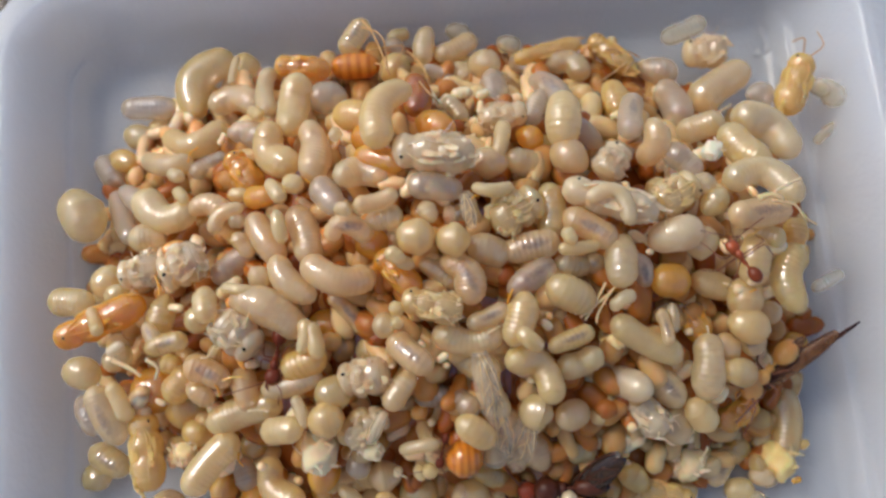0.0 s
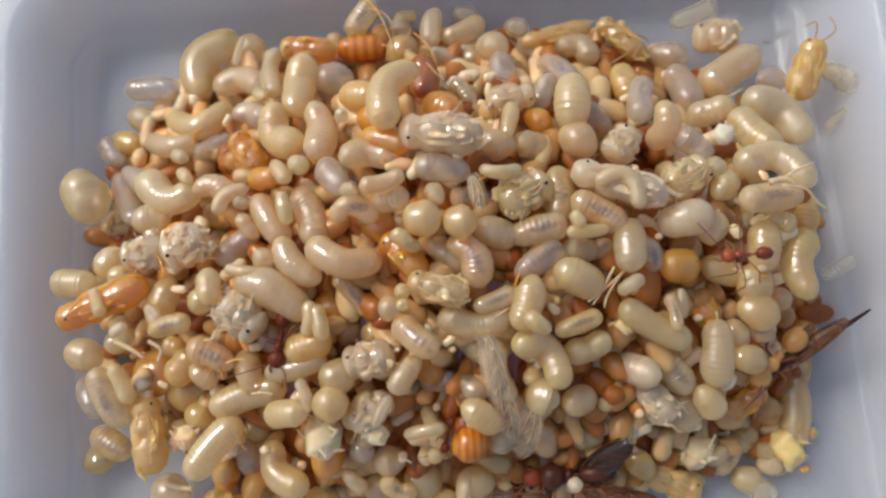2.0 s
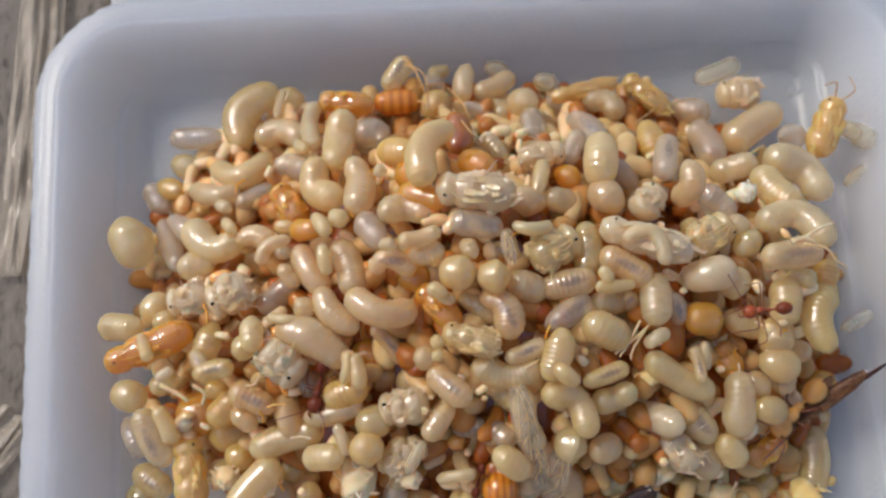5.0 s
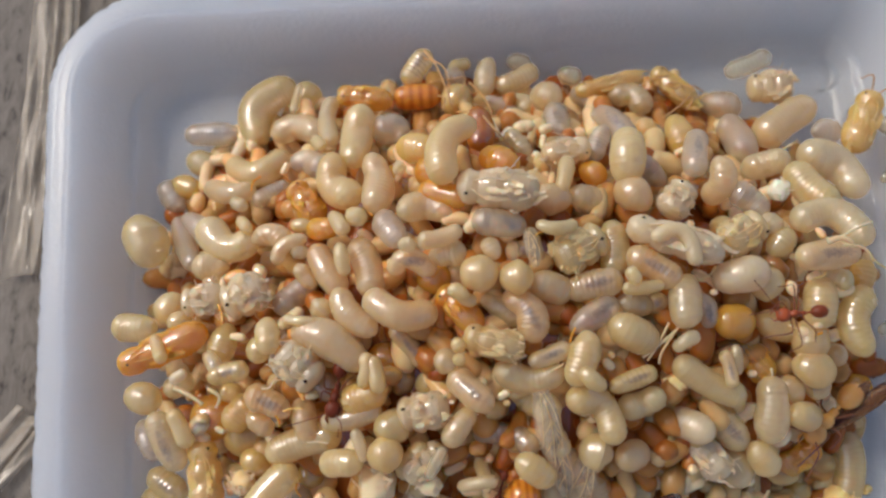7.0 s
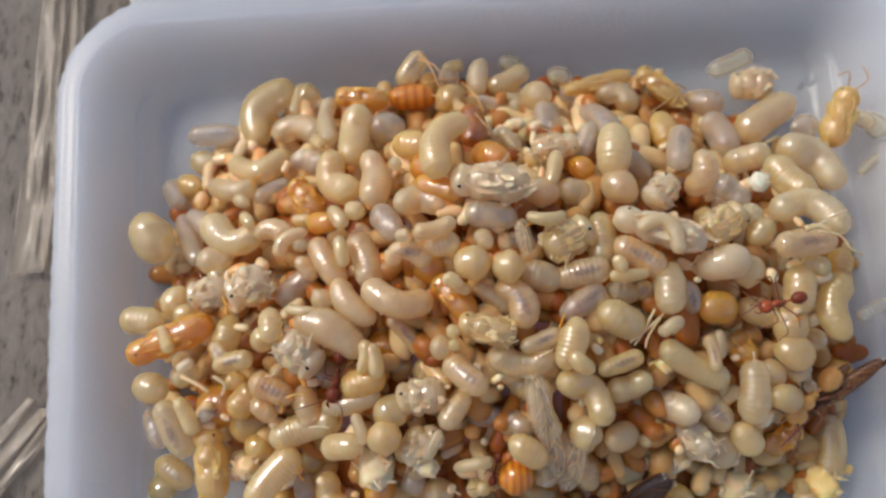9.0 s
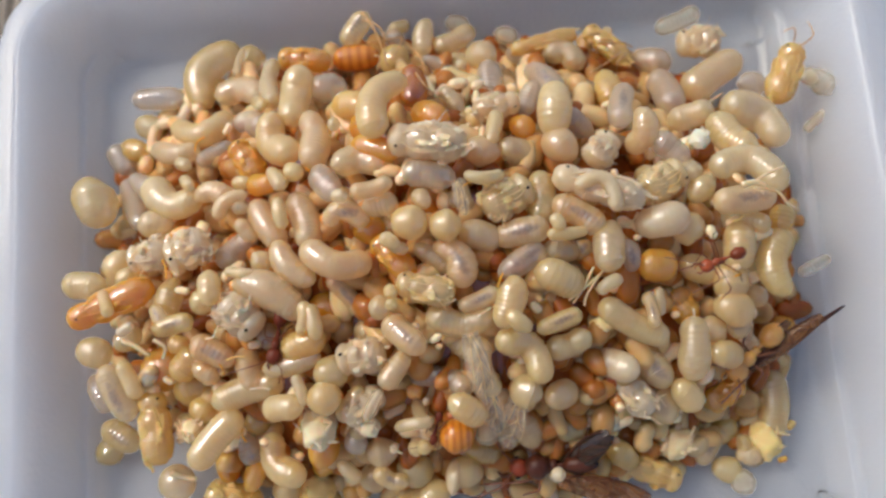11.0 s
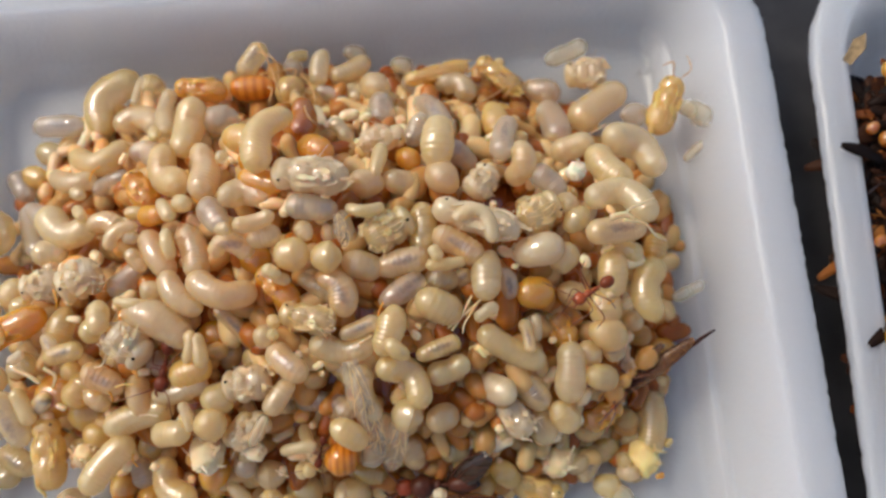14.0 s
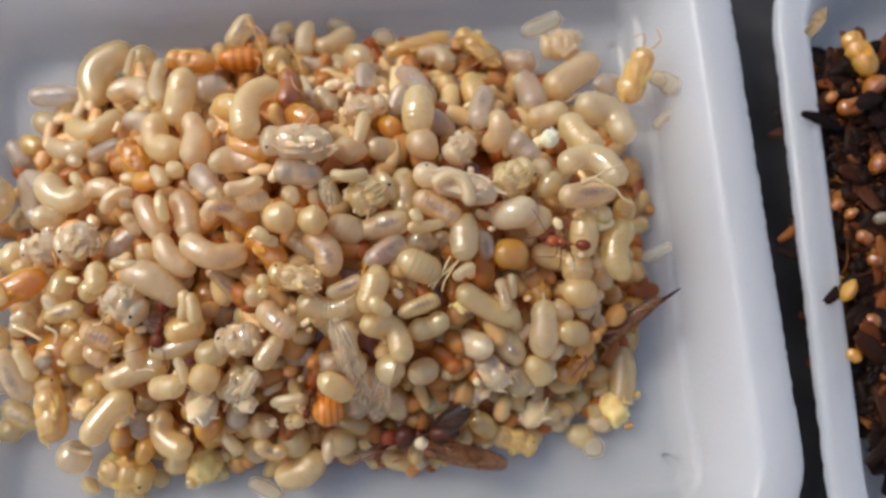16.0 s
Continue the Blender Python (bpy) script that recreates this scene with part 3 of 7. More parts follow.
        part("skin_flap", bm, thin, ob, "torn flap of skin")
    for k in range({"white": 14, "cream": 8}.get(tone, 0)):
        # fine loose shreds
        u, side = rng.uniform(-0.15, 0.42), rng.choice((-1, 1))
        root = on_body(u, side * rng.uniform(0.1, 0.45), 0.0)
        out = Vector((rng.uniform(-0.3, 1.0), side * rng.uniform(-0.3, 0.9), rng.uniform(-0.2, 0.5))) * w * rng.uniform(0.2, 0.5)
        bm = bmesh.new()
        thread(bm, [root, root + out * 0.5 + Vector((0, 0, w * 0.05)), root + out + Vector((0, out.x * rng.uniform(-0.5, 0.5), 0))], w * rng.uniform(0.025, 0.05), 5, 0.4)
        part("skin_shred", bm, thin, ob)
    for s in (-1, 1) if feelers else ():
        bm = bmesh.new()
        thread(bm, [(-L * 0.46, s * w * 0.1, w * 0.2), (-L * 0.62, s * w * 0.3, w * 0.5), (-L * (0.86 if s > 0 else 0.55), s * w * (0.05 if s > 0 else 0.55), w * 0.3)], w * 0.05, 5, 0.6)
        part("antenna", bm, TAN_LEG, head, "thin tan antenna")
    return ob


def husk(x, y, z, r, tone):
    """A crumpled shed skin round a soft body, with a torn fringe."""
    count_of[0] += 1
    rng = random.Random(2000 + count_of[0])
    r *= MM
    ob = tagged(new("pupal_husk"), {"white": "torn white pupal skin with a ragged fringe", "clear": "limp clear pupal skin, crumpled"}.get(tone, "wrinkled cream ant pupa in its torn skin"), "pupal skin", "torn skins in the heap")
    ob.matrix_world = Matrix.Translation(Vector((x, y, z)) * MM) @ Euler((rng.uniform(-0.4, 0.4), rng.uniform(-0.4, 0.4), rng.uniform(0, 6.28))).to_matrix().to_4x4()
    bm = bmesh.new()
    egg(bm, (0, 0, 0), (r * 0.92, r * 0.8, r * 0.75), sides=22, rings=18, rng=rng)
    spot = Vector((rng.uniform(0, 40), rng.uniform(0, 40), 0))
    for v in bm.verts:
        v.co *= 1 + 0.30 * noise.noise(v.co / r * 1.8 + spot) + 0.10 * noise.noise(v.co / r * 6 + spot)
    part("body", bm, SOLID.get(tone, SKIN[tone]), ob)
    for k in range(12 if tone == "white" else 8):
        a = rng.uniform(0, 6.28)
        d = Vector((math.cos(a), math.sin(a), rng.uniform(0.2, 1.3))).normalized()
        side = d.cross(Vector((0, 0, 1))).normalized()
        bm = bmesh.new()
        p0 = d * r * 0.7
        p1 = d * r * rng.uniform(0.85, 0.98) + side * r * rng.uniform(0.15, 0.4) * rng.choice((-1, 1))
        p2 = p1 + (p1 - p0) * rng.uniform(0.3, 0.9) + Vector((0, 0, -r * rng.uniform(0.0, 0.3)))
        broad = rng.choice((0.06, 0.12, 0.20))
        spine = [p0.lerp(p1, i / 4) for i in range(4)] + [p1.lerp(p2, i / 3) for i in range(4)]
        sweep(bm, spine, [r * broad * (1 - 0.09 * i) * rng.uniform(0.55, 1.2) for i in range(8)], 7, 0.2)
        part("fringe", bm, THIN.get(tone, SKIN[tone]), ob)
    return ob


def strand(points, thick, tone):
    count_of[0] += 1
    pts = [Vector(p) * MM for p in points]
    mid = sum(pts, Vector()) / len(pts)
    bm = bmesh.new()
    thread(bm, [p - mid for p in pts], max(thick, 0.35) * MM, 7, 0.7)
    ob = finish("skin_shred", bm, THIN.get(tone, SKIN[tone]))
    ob.location = mid
    return tagged(ob, "thin white shred of torn larval skin", "skin shred", "shreds on the heap")



def blade(bm, a, b, width, curl=0.0, thin=0.00006, rng=random):
    """A wing: a thin, slightly arched leaf from root a to tip b."""
    x = b - a
    L = x.length
    x = x / L
    y = Vector((0, 0, 1)).cross(x).normalized()
    z = x.cross(y)
    rows = []
    for i in range(13):
        s = i / 12
        half = width / 2 * (0.25 + 0.75 * math.sin(math.pi * min(1, 0.12 + s * 0.80)) ** 0.7) * (1 if s < 0.95 else 0.7)
        row = []
        for j, v in enumerate((-1, -0.6, -0.2, 0.2, 0.6, 1, 1, 0.6, 0.2, -0.2, -0.6, -1)):
            wrinkle = 0.05 * width * math.sin(9 * s + 5 * v)
            row.append(a + x * L * s + y * half * v + z * (curl * L * math.sin(math.pi * s) + wrinkle - 0.10 * width * v * v + (thin if j < 6 else -thin)))
        rows.append(row)
    rings_to(bm, rows)


def wing(ax, ay, az, bx, by, bz, width, kind):
    a, b = Vector((ax, ay, az)) * MM, Vector((bx, by, bz)) * MM
    mid = (a + b) / 2
    words = {"pale": "pale veined see-through ant wing on the brood", "dark": "smoky dark crumpled ant wing", "brown": "brown veined ant wing lying flat"}[kind]
    ob = tagged(new("ant_wing"), words, "ant wing", "loose wings on the heap")
    ob.location = mid
    bm = bmesh.new()
    blade(bm, a - mid, b - mid, width * MM, 0.04)
    part("membrane", bm, {"pale": WING_PALE, "dark": WING_DARK, "brown": WING_BROWN}[kind], ob)
    x = (b - a).normalized()
    y = Vector((0, 0, 1)).cross(x).normalized()
    z, L, w = x.cross(y), (b - a).length, width * MM
    rng = random.Random(round(ax * 7 + by))
    lines = [[(0.0, 0.08), (0.3, 0.36), (0.7, 0.46), (0.97, 0.2)], [(0.02, 0.0), (0.35, 0.14), (0.65, 0.12), (0.95, 0.04)], [(0.02, -0.04), (0.3, -0.14), (0.6, -0.26), (0.82, -0.4)], [(0.36, 0.14), (0.5, 0.28), (0.62, 0.45)], [(0.42, 0.13), (0.5, -0.05), (0.58, -0.24)], [(0.68, 0.12), (0.76, -0.1), (0.86, -0.3)]]
    for k, row in enumerate(lines):
        bm = bmesh.new()
        thread(bm, [a - mid + x * L * u + y * w * v + z * (0.04 * L * math.sin(math.pi * u) - 0.4 * w * v * v * 0.25 + 0.00012 + 0.0001 * rng.random()) for u, v in row], ((0.34 if k == 0 else 0.22) if kind != "pale" else 0.13) * MM, 5, 0.6)
        part("vein", bm, THIN["cream"] if kind == "pale" else QUEEN, ob)
    return ob


def callow_ant(ax, ay, az, bx, by, bz, width, limbs):
    """A pale, just hatched ant: soft body, long tan legs in the air."""
    a, b, w = Vector((ax, ay, az)) * MM, Vector((bx, by, bz)) * MM, width * MM
    mid = (a + b) / 2
    ob = tagged(new("callow_ant"), "pale tan just-hatched ant, long legs raised", "ant", "ants on the heap")
    ob.location = mid
    turn = body_frame(a, b)
    L = (b - a).length
    bm = bmesh.new()
    egg(bm, a - mid, (L * 0.22, w * 0.40, w * 0.38), turn)
    head = part("head", bm, SKIN["tan"], ob)
    bm = bmesh.new()
    egg(bm, a - mid + turn @ Vector((-L * 0.05, w * 0.36, w * 0.2)), (w * 0.06, w * 0.05, w * 0.06), turn, 8, 5)
    part("eye", bm, EYE_BLACK, head, "black eye")
    bm = bmesh.new()
    egg(bm, (0, 0, 0), (L * 0.36, w * 0.36, w * 0.34), turn, rings=14, ripple=0.04, ripples=3)
    part("thorax", bm, SKIN["tan"], ob)
    for points in limbs:
        bm = bmesh.new()
        thread(bm, [Vector(p) * MM - mid for p in points], 0.42 * MM, 6, 0.6)
        part("leg", bm, TAN_LEG, ob)
    return ob


# legs and feelers of a worker ant, in mm from the body's middle: ahead, to its left, up
RIGHT_LEGS = [((1.7, -0.4, 0.0), (3.0, -1.9, 0.9), (4.8, -0.8, -1.4)), ((0.9, -0.45, 0.0), (0.7, -4.2, 1.0), (2.2, -4.8, -1.6)), ((0.3, -0.4, 0.0), (0.2, -3.8, 1.1), (-2.0, -5.2, -1.6))]
LEFT_LEGS = [((1.7, 0.5, 0.0), (2.2, 2.9, 0.9), (6.4, 3.1, -1.4)), ((1.0, 0.5, 0.0), (1.1, 4.8, 1.0), (2.6, 5.8, -1.7)), ((0.2, 0.4, 0.0), (-1.2, 2.9, 1.0), (-2.0, 4.4, -1.7))]


def ant(x, y, z, yaw, pitch, span, kind, bulk, alive=False):
    fold = 1.0 if alive else 0.42
    """A weaver ant; span is from head to abdomen in mm."""
    shell, leg_skin, words = {
        "red": (ANT_RED, ANT_LEG, "reddish brown live worker ant walking on larvae"), "dark": (ANT_DARK, ANT_LEG, "dark brown dead ant lying among the larvae"),
        "orange": (SKIN["amber"], ANT_LEG, "orange winged ant half buried in the heap"), "queen": (QUEEN, ANT_LEG, "dark brown winged queen ant lying on the brood"),
    }[kind]
    ob = tagged(new("ant"), words, "ant", "ants on the heap")
    ob.matrix_world = Matrix.Translation(Vector((x, y, z)) * MM) @ Euler((0, radians(-pitch), radians(yaw))).to_matrix().to_4x4()
    k = span / 5.5 * MM
    g = bulk
    body = []
    bm = bmesh.new()
    small = 0.72 if kind == "queen" else 1.0
    egg(bm, (2.75 * k, 0, 0.1 * k), (1.22 * k * small, 1.12 * k * g ** 0.5 * small, 0.85 * k * g ** 0.5 * small), sides=16, rings=11)
    head = part("head", bm, QUEEN_HEAD if kind == "queen" else shell, ob)
    for s in (-1, 1):
        bm = bmesh.new()
        egg(bm, (2.95 * k, s * 0.82 * k * g ** 0.5, 0.35 * k), (0.26 * k, 0.14 * k, 0.2 * k), sides=8, rings=6)
        part("eye", bm, EYE_BLACK, head, "black eye")
        bm = bmesh.new()
        thread(bm, [(3.55 * k, s * 0.5 * k, 0), (4.2 * k, s * 0.75 * k, -0.1 * k), (4.7 * k, s * 0.25 * k, -0.15 * k)], 0.34 * k, 6, 0.4)
        part("mandible", bm, shell, head)
    bm = bmesh.new()
    spine = [Vector((1.9 * k - 2.6 * k * i / 10, 0, (0.1 + 0.22 * math.sin(i / 10 * 6.0)) * k)) for i in range(11)]
    sweep(bm, spine, [k * g * (1.7 if kind == "queen" else 1.0) * (0.36 + 0.26 * math.sin(math.pi * min(1, i / 10 * 1.6)) * (1 if i < 6 else 0.7)) for i in range(11)], 10)
    part("thorax", bm, shell, ob)
    bm = bmesh.new()
    egg(bm, (-1.1 * k, 0, 0.1 * k), (0.55 * k, 0.2 * k, 0.26 * k), sides=8, rings=8)
    part("petiole", bm, shell, ob)
    bm = bmesh.new()
    egg(bm, (-2.75 * k, 0, 0.25 * k), (1.4 * k * g ** 0.5, 1.05 * k * g ** 0.6 * small, 1.0 * k * g ** 0.6 * small), sides=18, rings=16, ripple=0.015, ripples=4)
    part("abdomen", bm, shell if kind != "red" else ANT_BROWN, ob)
    for row in RIGHT_LEGS + LEFT_LEGS:
        bm = bmesh.new()
        (a, b, c) = [Vector((p[0], p[1] * (fold if i else 1), p[2] * fold)) * k for i, p in enumerate(row)]
        low = a.lerp(b, 0.25) - Vector((0, 0, 0.1 * k))
        thread(bm, [a, low, b, b.lerp(c, 0.6) + Vector((0, 0, 0.1 * k)), c], 0.29 * k, 6, 0.5)
        part("leg", bm, leg_skin, ob)
    feelers = []
    for s, row in ((-1, ((0, 0, 0), (0.9, -1.2, 0.8), (3.1, -5.6, 0.9))), (1, ((0, 0, 0), (0.9, -0.8, 0.9), (5.0, -0.2, 0.2))) if alive else (1, ((0, 0, 0), (1.2, 1.3, 0.6), (3.8, 2.2, 0.1)))):
        bm = bmesh.new()
        pts = [Vector(p) * k for p in row]
        thread(bm, [pts[0], pts[0].lerp(pts[1], 0.6) , pts[1], pts[1].lerp(pts[2], 0.5) + Vector((0, 0, 0.15 * k)), pts[2]], 0.2 * k, 5, 0.8)
        f = part("antenna", bm, leg_skin, ob)
        f.location = (3.2 * k, s * 0.3 * k, 0.4 * k)
        feelers.append(f)
    return ob, feelers


LOOSE = bmesh.new()


def grain(ax, ay, az, mx, my, mz, bx, by, bz, width):
    """A small larva wedged between the others, one of countless."""
    count_of[0] += 1
    a, m, b = Vector((ax, ay, az)) * MM, Vector((mx, my, mz)) * MM, Vector((bx, by, bz)) * MM
    tube_of_grub(LOOSE, a, m, b, width * MM, random.Random(count_of[0]), 12, 20, 0.0)


# ---- the heap, piece by piece: places in mm ----
larva(-46.9, 71.7, 11.7, -49.1, 79.7, 10.1, -41.5, 84.5, 10.9, 6.8, "yellow")
larva(-40.3, 76.1, 16.7, -40.3, 79.9, 15.3, -39.5, 82.7, 15.3, 1.7, "pearl")
larva(-41.7, 83.3, 11.5, -39.3, 82.7, 10.6, -36.8, 81.2, 10.6, 5.6, "yellow")
larva(-63.7, 74.1, 9, -58, 74.6, 8.8, -52.3, 74.5, 9.1, 4.9, "grey", gut=True)
larva(-44.4, 71.6, 14, -39.5, 74.2, 14.9, -34.3, 70.1, 18.2, 4.9, "pearl")
larva(-35.1, 69.4, 21.7, -34.4, 68.3, 21.7, -32.7, 66, 25.8, 2.5, "cream")
larva(-32.3, 79, 17.8, -33.5, 74.2, 18.5, -31.4, 67.7, 22.7, 3.5, "pearl")
larva(-25.4, 72.6, 28, -26.5, 68.3, 25.5, -26.3, 61.4, 30.4, 5.7, "cream")
larva(-24.1, 68.7, 25.1, -21.2, 69.9, 24.6, -17.2, 70.1, 24.8, 5.5, "grey")
larva(-52.1, 66.5, 14, -45.6, 63.2, 18.1, -41.7, 68.3, 15.5, 4.8, "cream")
larva(-55.9, 61.9, 13.6, -50.3, 59, 18.9, -46.3, 60.4, 18.2, 3.9, "pearl")
larva(-45.8, 56.9, 19.6, -42.6, 59.4, 18.2, -39.1, 60.8, 18.2, 3.6, "grey")
larva(-38.9, 64, 20.7, -35.7, 65, 19.5, -32.1, 62.1, 24, 5.0, "grey")
larva(-29.2, 62.9, 30.5, -29.9, 57.1, 28.6, -24.6, 54.9, 32.7, 5.5, "cream")
larva(-23.9, 62.5, 31, -21.6, 57.9, 30.8, -22, 51.8, 34.1, 5.0, "pink")
larva(-63.4, 70.1, 6.9, -60.3, 69.1, 6.9, -57, 67.7, 7.2, 5.4, "yellow")
larva(-65.7, 64.4, 7.9, -63.1, 63.9, 7.8, -59.9, 62.4, 10.3, 4.4, "tan")
larva(-48.9, 56.4, 21.6, -47.3, 55.5, 23.1, -46, 55.1, 22.7, 2.6, "pearl")
larva(-21.4, 79.5, 16.6, -16.8, 79.9, 16.5, -12.1, 80.1, 16.8, 5.1, "band")
larva(-18.9, 82.2, 16.8, -17.3, 85.5, 16.8, -14.7, 89.4, 16.8, 4.3, "yellow", gut=True)
larva(-3.5, 81.8, 13.2, -3.9, 86.1, 13.2, -2.5, 89.9, 13.1, 4.1, "pearl")
larva(-1.8, 84.2, 12.2, 2.7, 86, 11.7, 6.2, 89.1, 11.1, 4.1, "pearl")
larva(6.2, 81.7, 13.8, 8, 80.1, 17, 10.1, 78.7, 19.6, 5.6, "pearl")
larva(8.7, 70.3, 19.1, 9.6, 74.1, 19.1, 8, 77.6, 18.8, 5.2, "grey")
larva(-4.1, 80, 15.7, -0.5, 78.9, 15.1, 2.5, 76.7, 15.1, 2.8, "grey")
larva(2.1, 81.8, 13.8, 3.5, 80.5, 13, 4.3, 77.7, 15.6, 4.1, "pearl")
larva(-18.9, 63.8, 31, -15.7, 63.7, 31.3, -12.5, 62.2, 34.4, 5.2, "tan")
larva(-6.2, 72.4, 28.6, -4.3, 68.8, 28.6, -5, 64.1, 32.5, 4.9, "amber")
larva(-3.8, 62.3, 31.9, -0.7, 60.1, 35.1, 1.9, 58.6, 35.1, 4.7, "orange")
larva(-14.3, 54.8, 35.6, -9.9, 53.5, 37.5, -6.1, 52.1, 38.6, 4.0, "orange")
larva(16.5, 75.5, 18.8, 19.8, 72.6, 22.8, 22.3, 65.9, 26.5, 4.7, "grey", gut=True)
larva(20.3, 82.2, 11.7, 26, 84.2, 12.5, 26.8, 78.8, 12.5, 4.8, "pearl")
larva(20.9, 67.9, 29.6, 20.6, 62.5, 31.7, 20.5, 58.4, 29.7, 5.8, "cream")
larva(0.2, 69.9, 24.3, 2.4, 67.6, 24.3, 4.1, 64.8, 24.3, 3.1, "pearl")
larva(15.5, 64.5, 25.1, 16.8, 68.5, 24.5, 18.2, 70.9, 25.2, 3.7, "grey")
larva(5.2, 53.2, 33.3, 7.9, 54.7, 32.3, 10.9, 54, 32.6, 5.3, "pink")
larva(10.6, 56.2, 31.3, 13.2, 55.7, 30.5, 15.7, 55.7, 28, 4.6, "pearl")
larva(9.1, 55.3, 33.5, 9.9, 58.7, 33.1, 10.4, 62.2, 31.5, 2.7, "cream")
larva(22.5, 63, 29.6, 25.4, 61.5, 26.7, 27.5, 59.3, 26.7, 4.3, "grey")
larva(20, 58.2, 28.8, 21.7, 56, 31.4, 24, 53.7, 31.2, 5.7, "pink")
larva(48.3, 73.3, 12.5, 53.5, 77.8, 12.5, 59.8, 81.8, 12.5, 6.6, "pearl")
larva(42, 78.7, 10.2, 44.4, 75, 12.2, 44.8, 68.6, 16.2, 6.2, "grey")
larva(53.3, 67.1, 22.3, 61.7, 68.4, 17.3, 62.5, 60, 22.3, 6.4, "pearl")
larva(50.4, 64.5, 25.3, 52.6, 59.1, 26.6, 56.8, 56.3, 28.5, 5.5, "yellow")
larva(42.9, 64.6, 20.9, 47, 65.8, 20.9, 50.1, 66.3, 23.9, 4.7, "pearl")
larva(34.6, 70.1, 23.9, 32.8, 65, 27.6, 32.6, 60.4, 30, 4.3, "grey", gut=True)
larva(33.6, 56.5, 28.9, 36.7, 58.2, 32.6, 34.9, 62.4, 32.5, 4.6, "pink")
larva(31.6, 75.7, 17.3, 32, 71.5, 20.1, 32.7, 67.5, 20.1, 4.9, "tan")
larva(37.5, 57.4, 31.9, 40.9, 55.7, 30.8, 43.2, 52.9, 31.1, 4.3, "grey")
larva(39.2, 83.9, 7.4, 42.8, 82.6, 8.8, 46.7, 81.6, 8.8, 5.4, "grey")
larva(30.2, 58.3, 29.9, 32.3, 59.5, 24.8, 33.9, 59.5, 24.8, 2.6, "pink")
larva(58, 74.7, 15.1, 60.9, 75.4, 13.6, 63.8, 75.8, 11.7, 4.7, "grey")
larva(-66.7, 55.2, 16, -66.4, 50.8, 16, -63, 46.1, 16, 8.8, "yellow")
larva(-58.6, 54.2, 19.2, -54.5, 51.5, 21, -50.1, 47.1, 23.4, 4.4, "grey")
larva(-53.3, 52.7, 22.4, -48.2, 47, 24.8, -43, 49.5, 26.2, 5.6, "cream")
larva(-46.1, 51.7, 26.2, -44.6, 50.1, 28, -43.8, 49, 27.7, 2.3, "cream")
larva(-54.7, 43.7, 23.6, -51.5, 43.9, 23.6, -47.9, 44.4, 23.9, 4.7, "pearl")
larva(-43.1, 47.1, 27.4, -40, 48.8, 27.7, -36.9, 46.6, 27.8, 4.0, "pink")
larva(-37.9, 43, 29.6, -37.3, 46, 30.2, -33.2, 47.5, 30.5, 2.5, "pink")
larva(-36, 45.6, 29.8, -34.5, 45.4, 29.6, -32.9, 45.2, 29.6, 2.7, "pearl")
larva(-32, 46.7, 28.6, -29.9, 42.6, 29.8, -26.5, 38.1, 30, 4.5, "pink")
larva(-27.2, 45.9, 33.8, -26.6, 43.1, 34, -25.9, 40.6, 33, 2.4, "cream")
larva(-25.5, 47.1, 31.4, -22.7, 42.9, 30.6, -21.8, 37.4, 32.4, 4.9, "pink")
larva(-34.4, 42.9, 30.6, -33.3, 41.1, 29.3, -31.5, 39.5, 29.6, 2.9, "pink")
larva(-26.8, 39, 31.4, -25.3, 34.5, 31.7, -20.3, 31.9, 31.8, 4.4, "pink")
larva(-21.9, 37.5, 34.2, -16.4, 33.7, 35.6, -11.4, 35.6, 32.7, 4.9, "pink")
larva(-34.6, 30.9, 30.5, -28.8, 30.4, 31.5, -22.4, 25.7, 30.6, 5.8, "pink")
larva(-41.7, 29, 29.7, -39.8, 28.4, 30.3, -37.8, 27.6, 30.6, 4.6, "yellow")
larva(-38.6, 33.5, 30.8, -38.3, 30.6, 32.3, -37.7, 27.4, 32.3, 4.0, "cream")
larva(-35.7, 33.5, 31.6, -33.1, 32.8, 32.9, -30.5, 32.7, 32.2, 2.0, "cream")
larva(-38, 35.4, 27.2, -35.5, 38.7, 25.7, -32.3, 40.3, 27.7, 4.4, "grey")
larva(-31.7, 34.4, 30.3, -30.3, 35.4, 30.3, -28.9, 37, 30.2, 3.8, "pearl")
larva(-29.3, 51.7, 31.5, -27.4, 49.2, 33.2, -26.3, 47.4, 33.2, 2.7, "cream")
larva(-26.6, 50.9, 32.5, -24.9, 50.7, 33.1, -23.3, 50, 34.3, 3.3, "cream")
larva(-32.9, 49.8, 27.7, -30.1, 49.2, 31, -27.4, 49.4, 31.4, 3.7, "orange")
larva(-21.6, 50.7, 33.9, -19, 48.5, 34.2, -17.2, 45.1, 36, 4.8, "grey")
larva(-69.2, 33.2, 20, -65.2, 33.2, 20, -60.6, 32.6, 21.7, 5.2, "yellow")
larva(-16.8, 49.8, 37.8, -13.1, 52.2, 35.5, -8.8, 49.8, 37.7, 4.8, "pearl")
larva(-13.8, 44.6, 41.5, -10, 45.2, 40.9, -7.1, 46.8, 41.7, 2.9, "pink")
larva(-12.2, 42.8, 37.1, -9.2, 43.5, 37.6, -6.2, 43.8, 38.4, 3.9, "pearl")
larva(-17.7, 40.3, 35.6, -15.7, 42.7, 37.3, -11.3, 40.5, 36, 3.3, "pink", gut=True)
larva(-16.8, 44.3, 41, -15.5, 44, 41, -14.1, 44.3, 41, 2.5, "pearl")
larva(-5.5, 48.7, 38.5, -1, 48.6, 38.1, 3.1, 48.4, 36.1, 4.5, "grey")
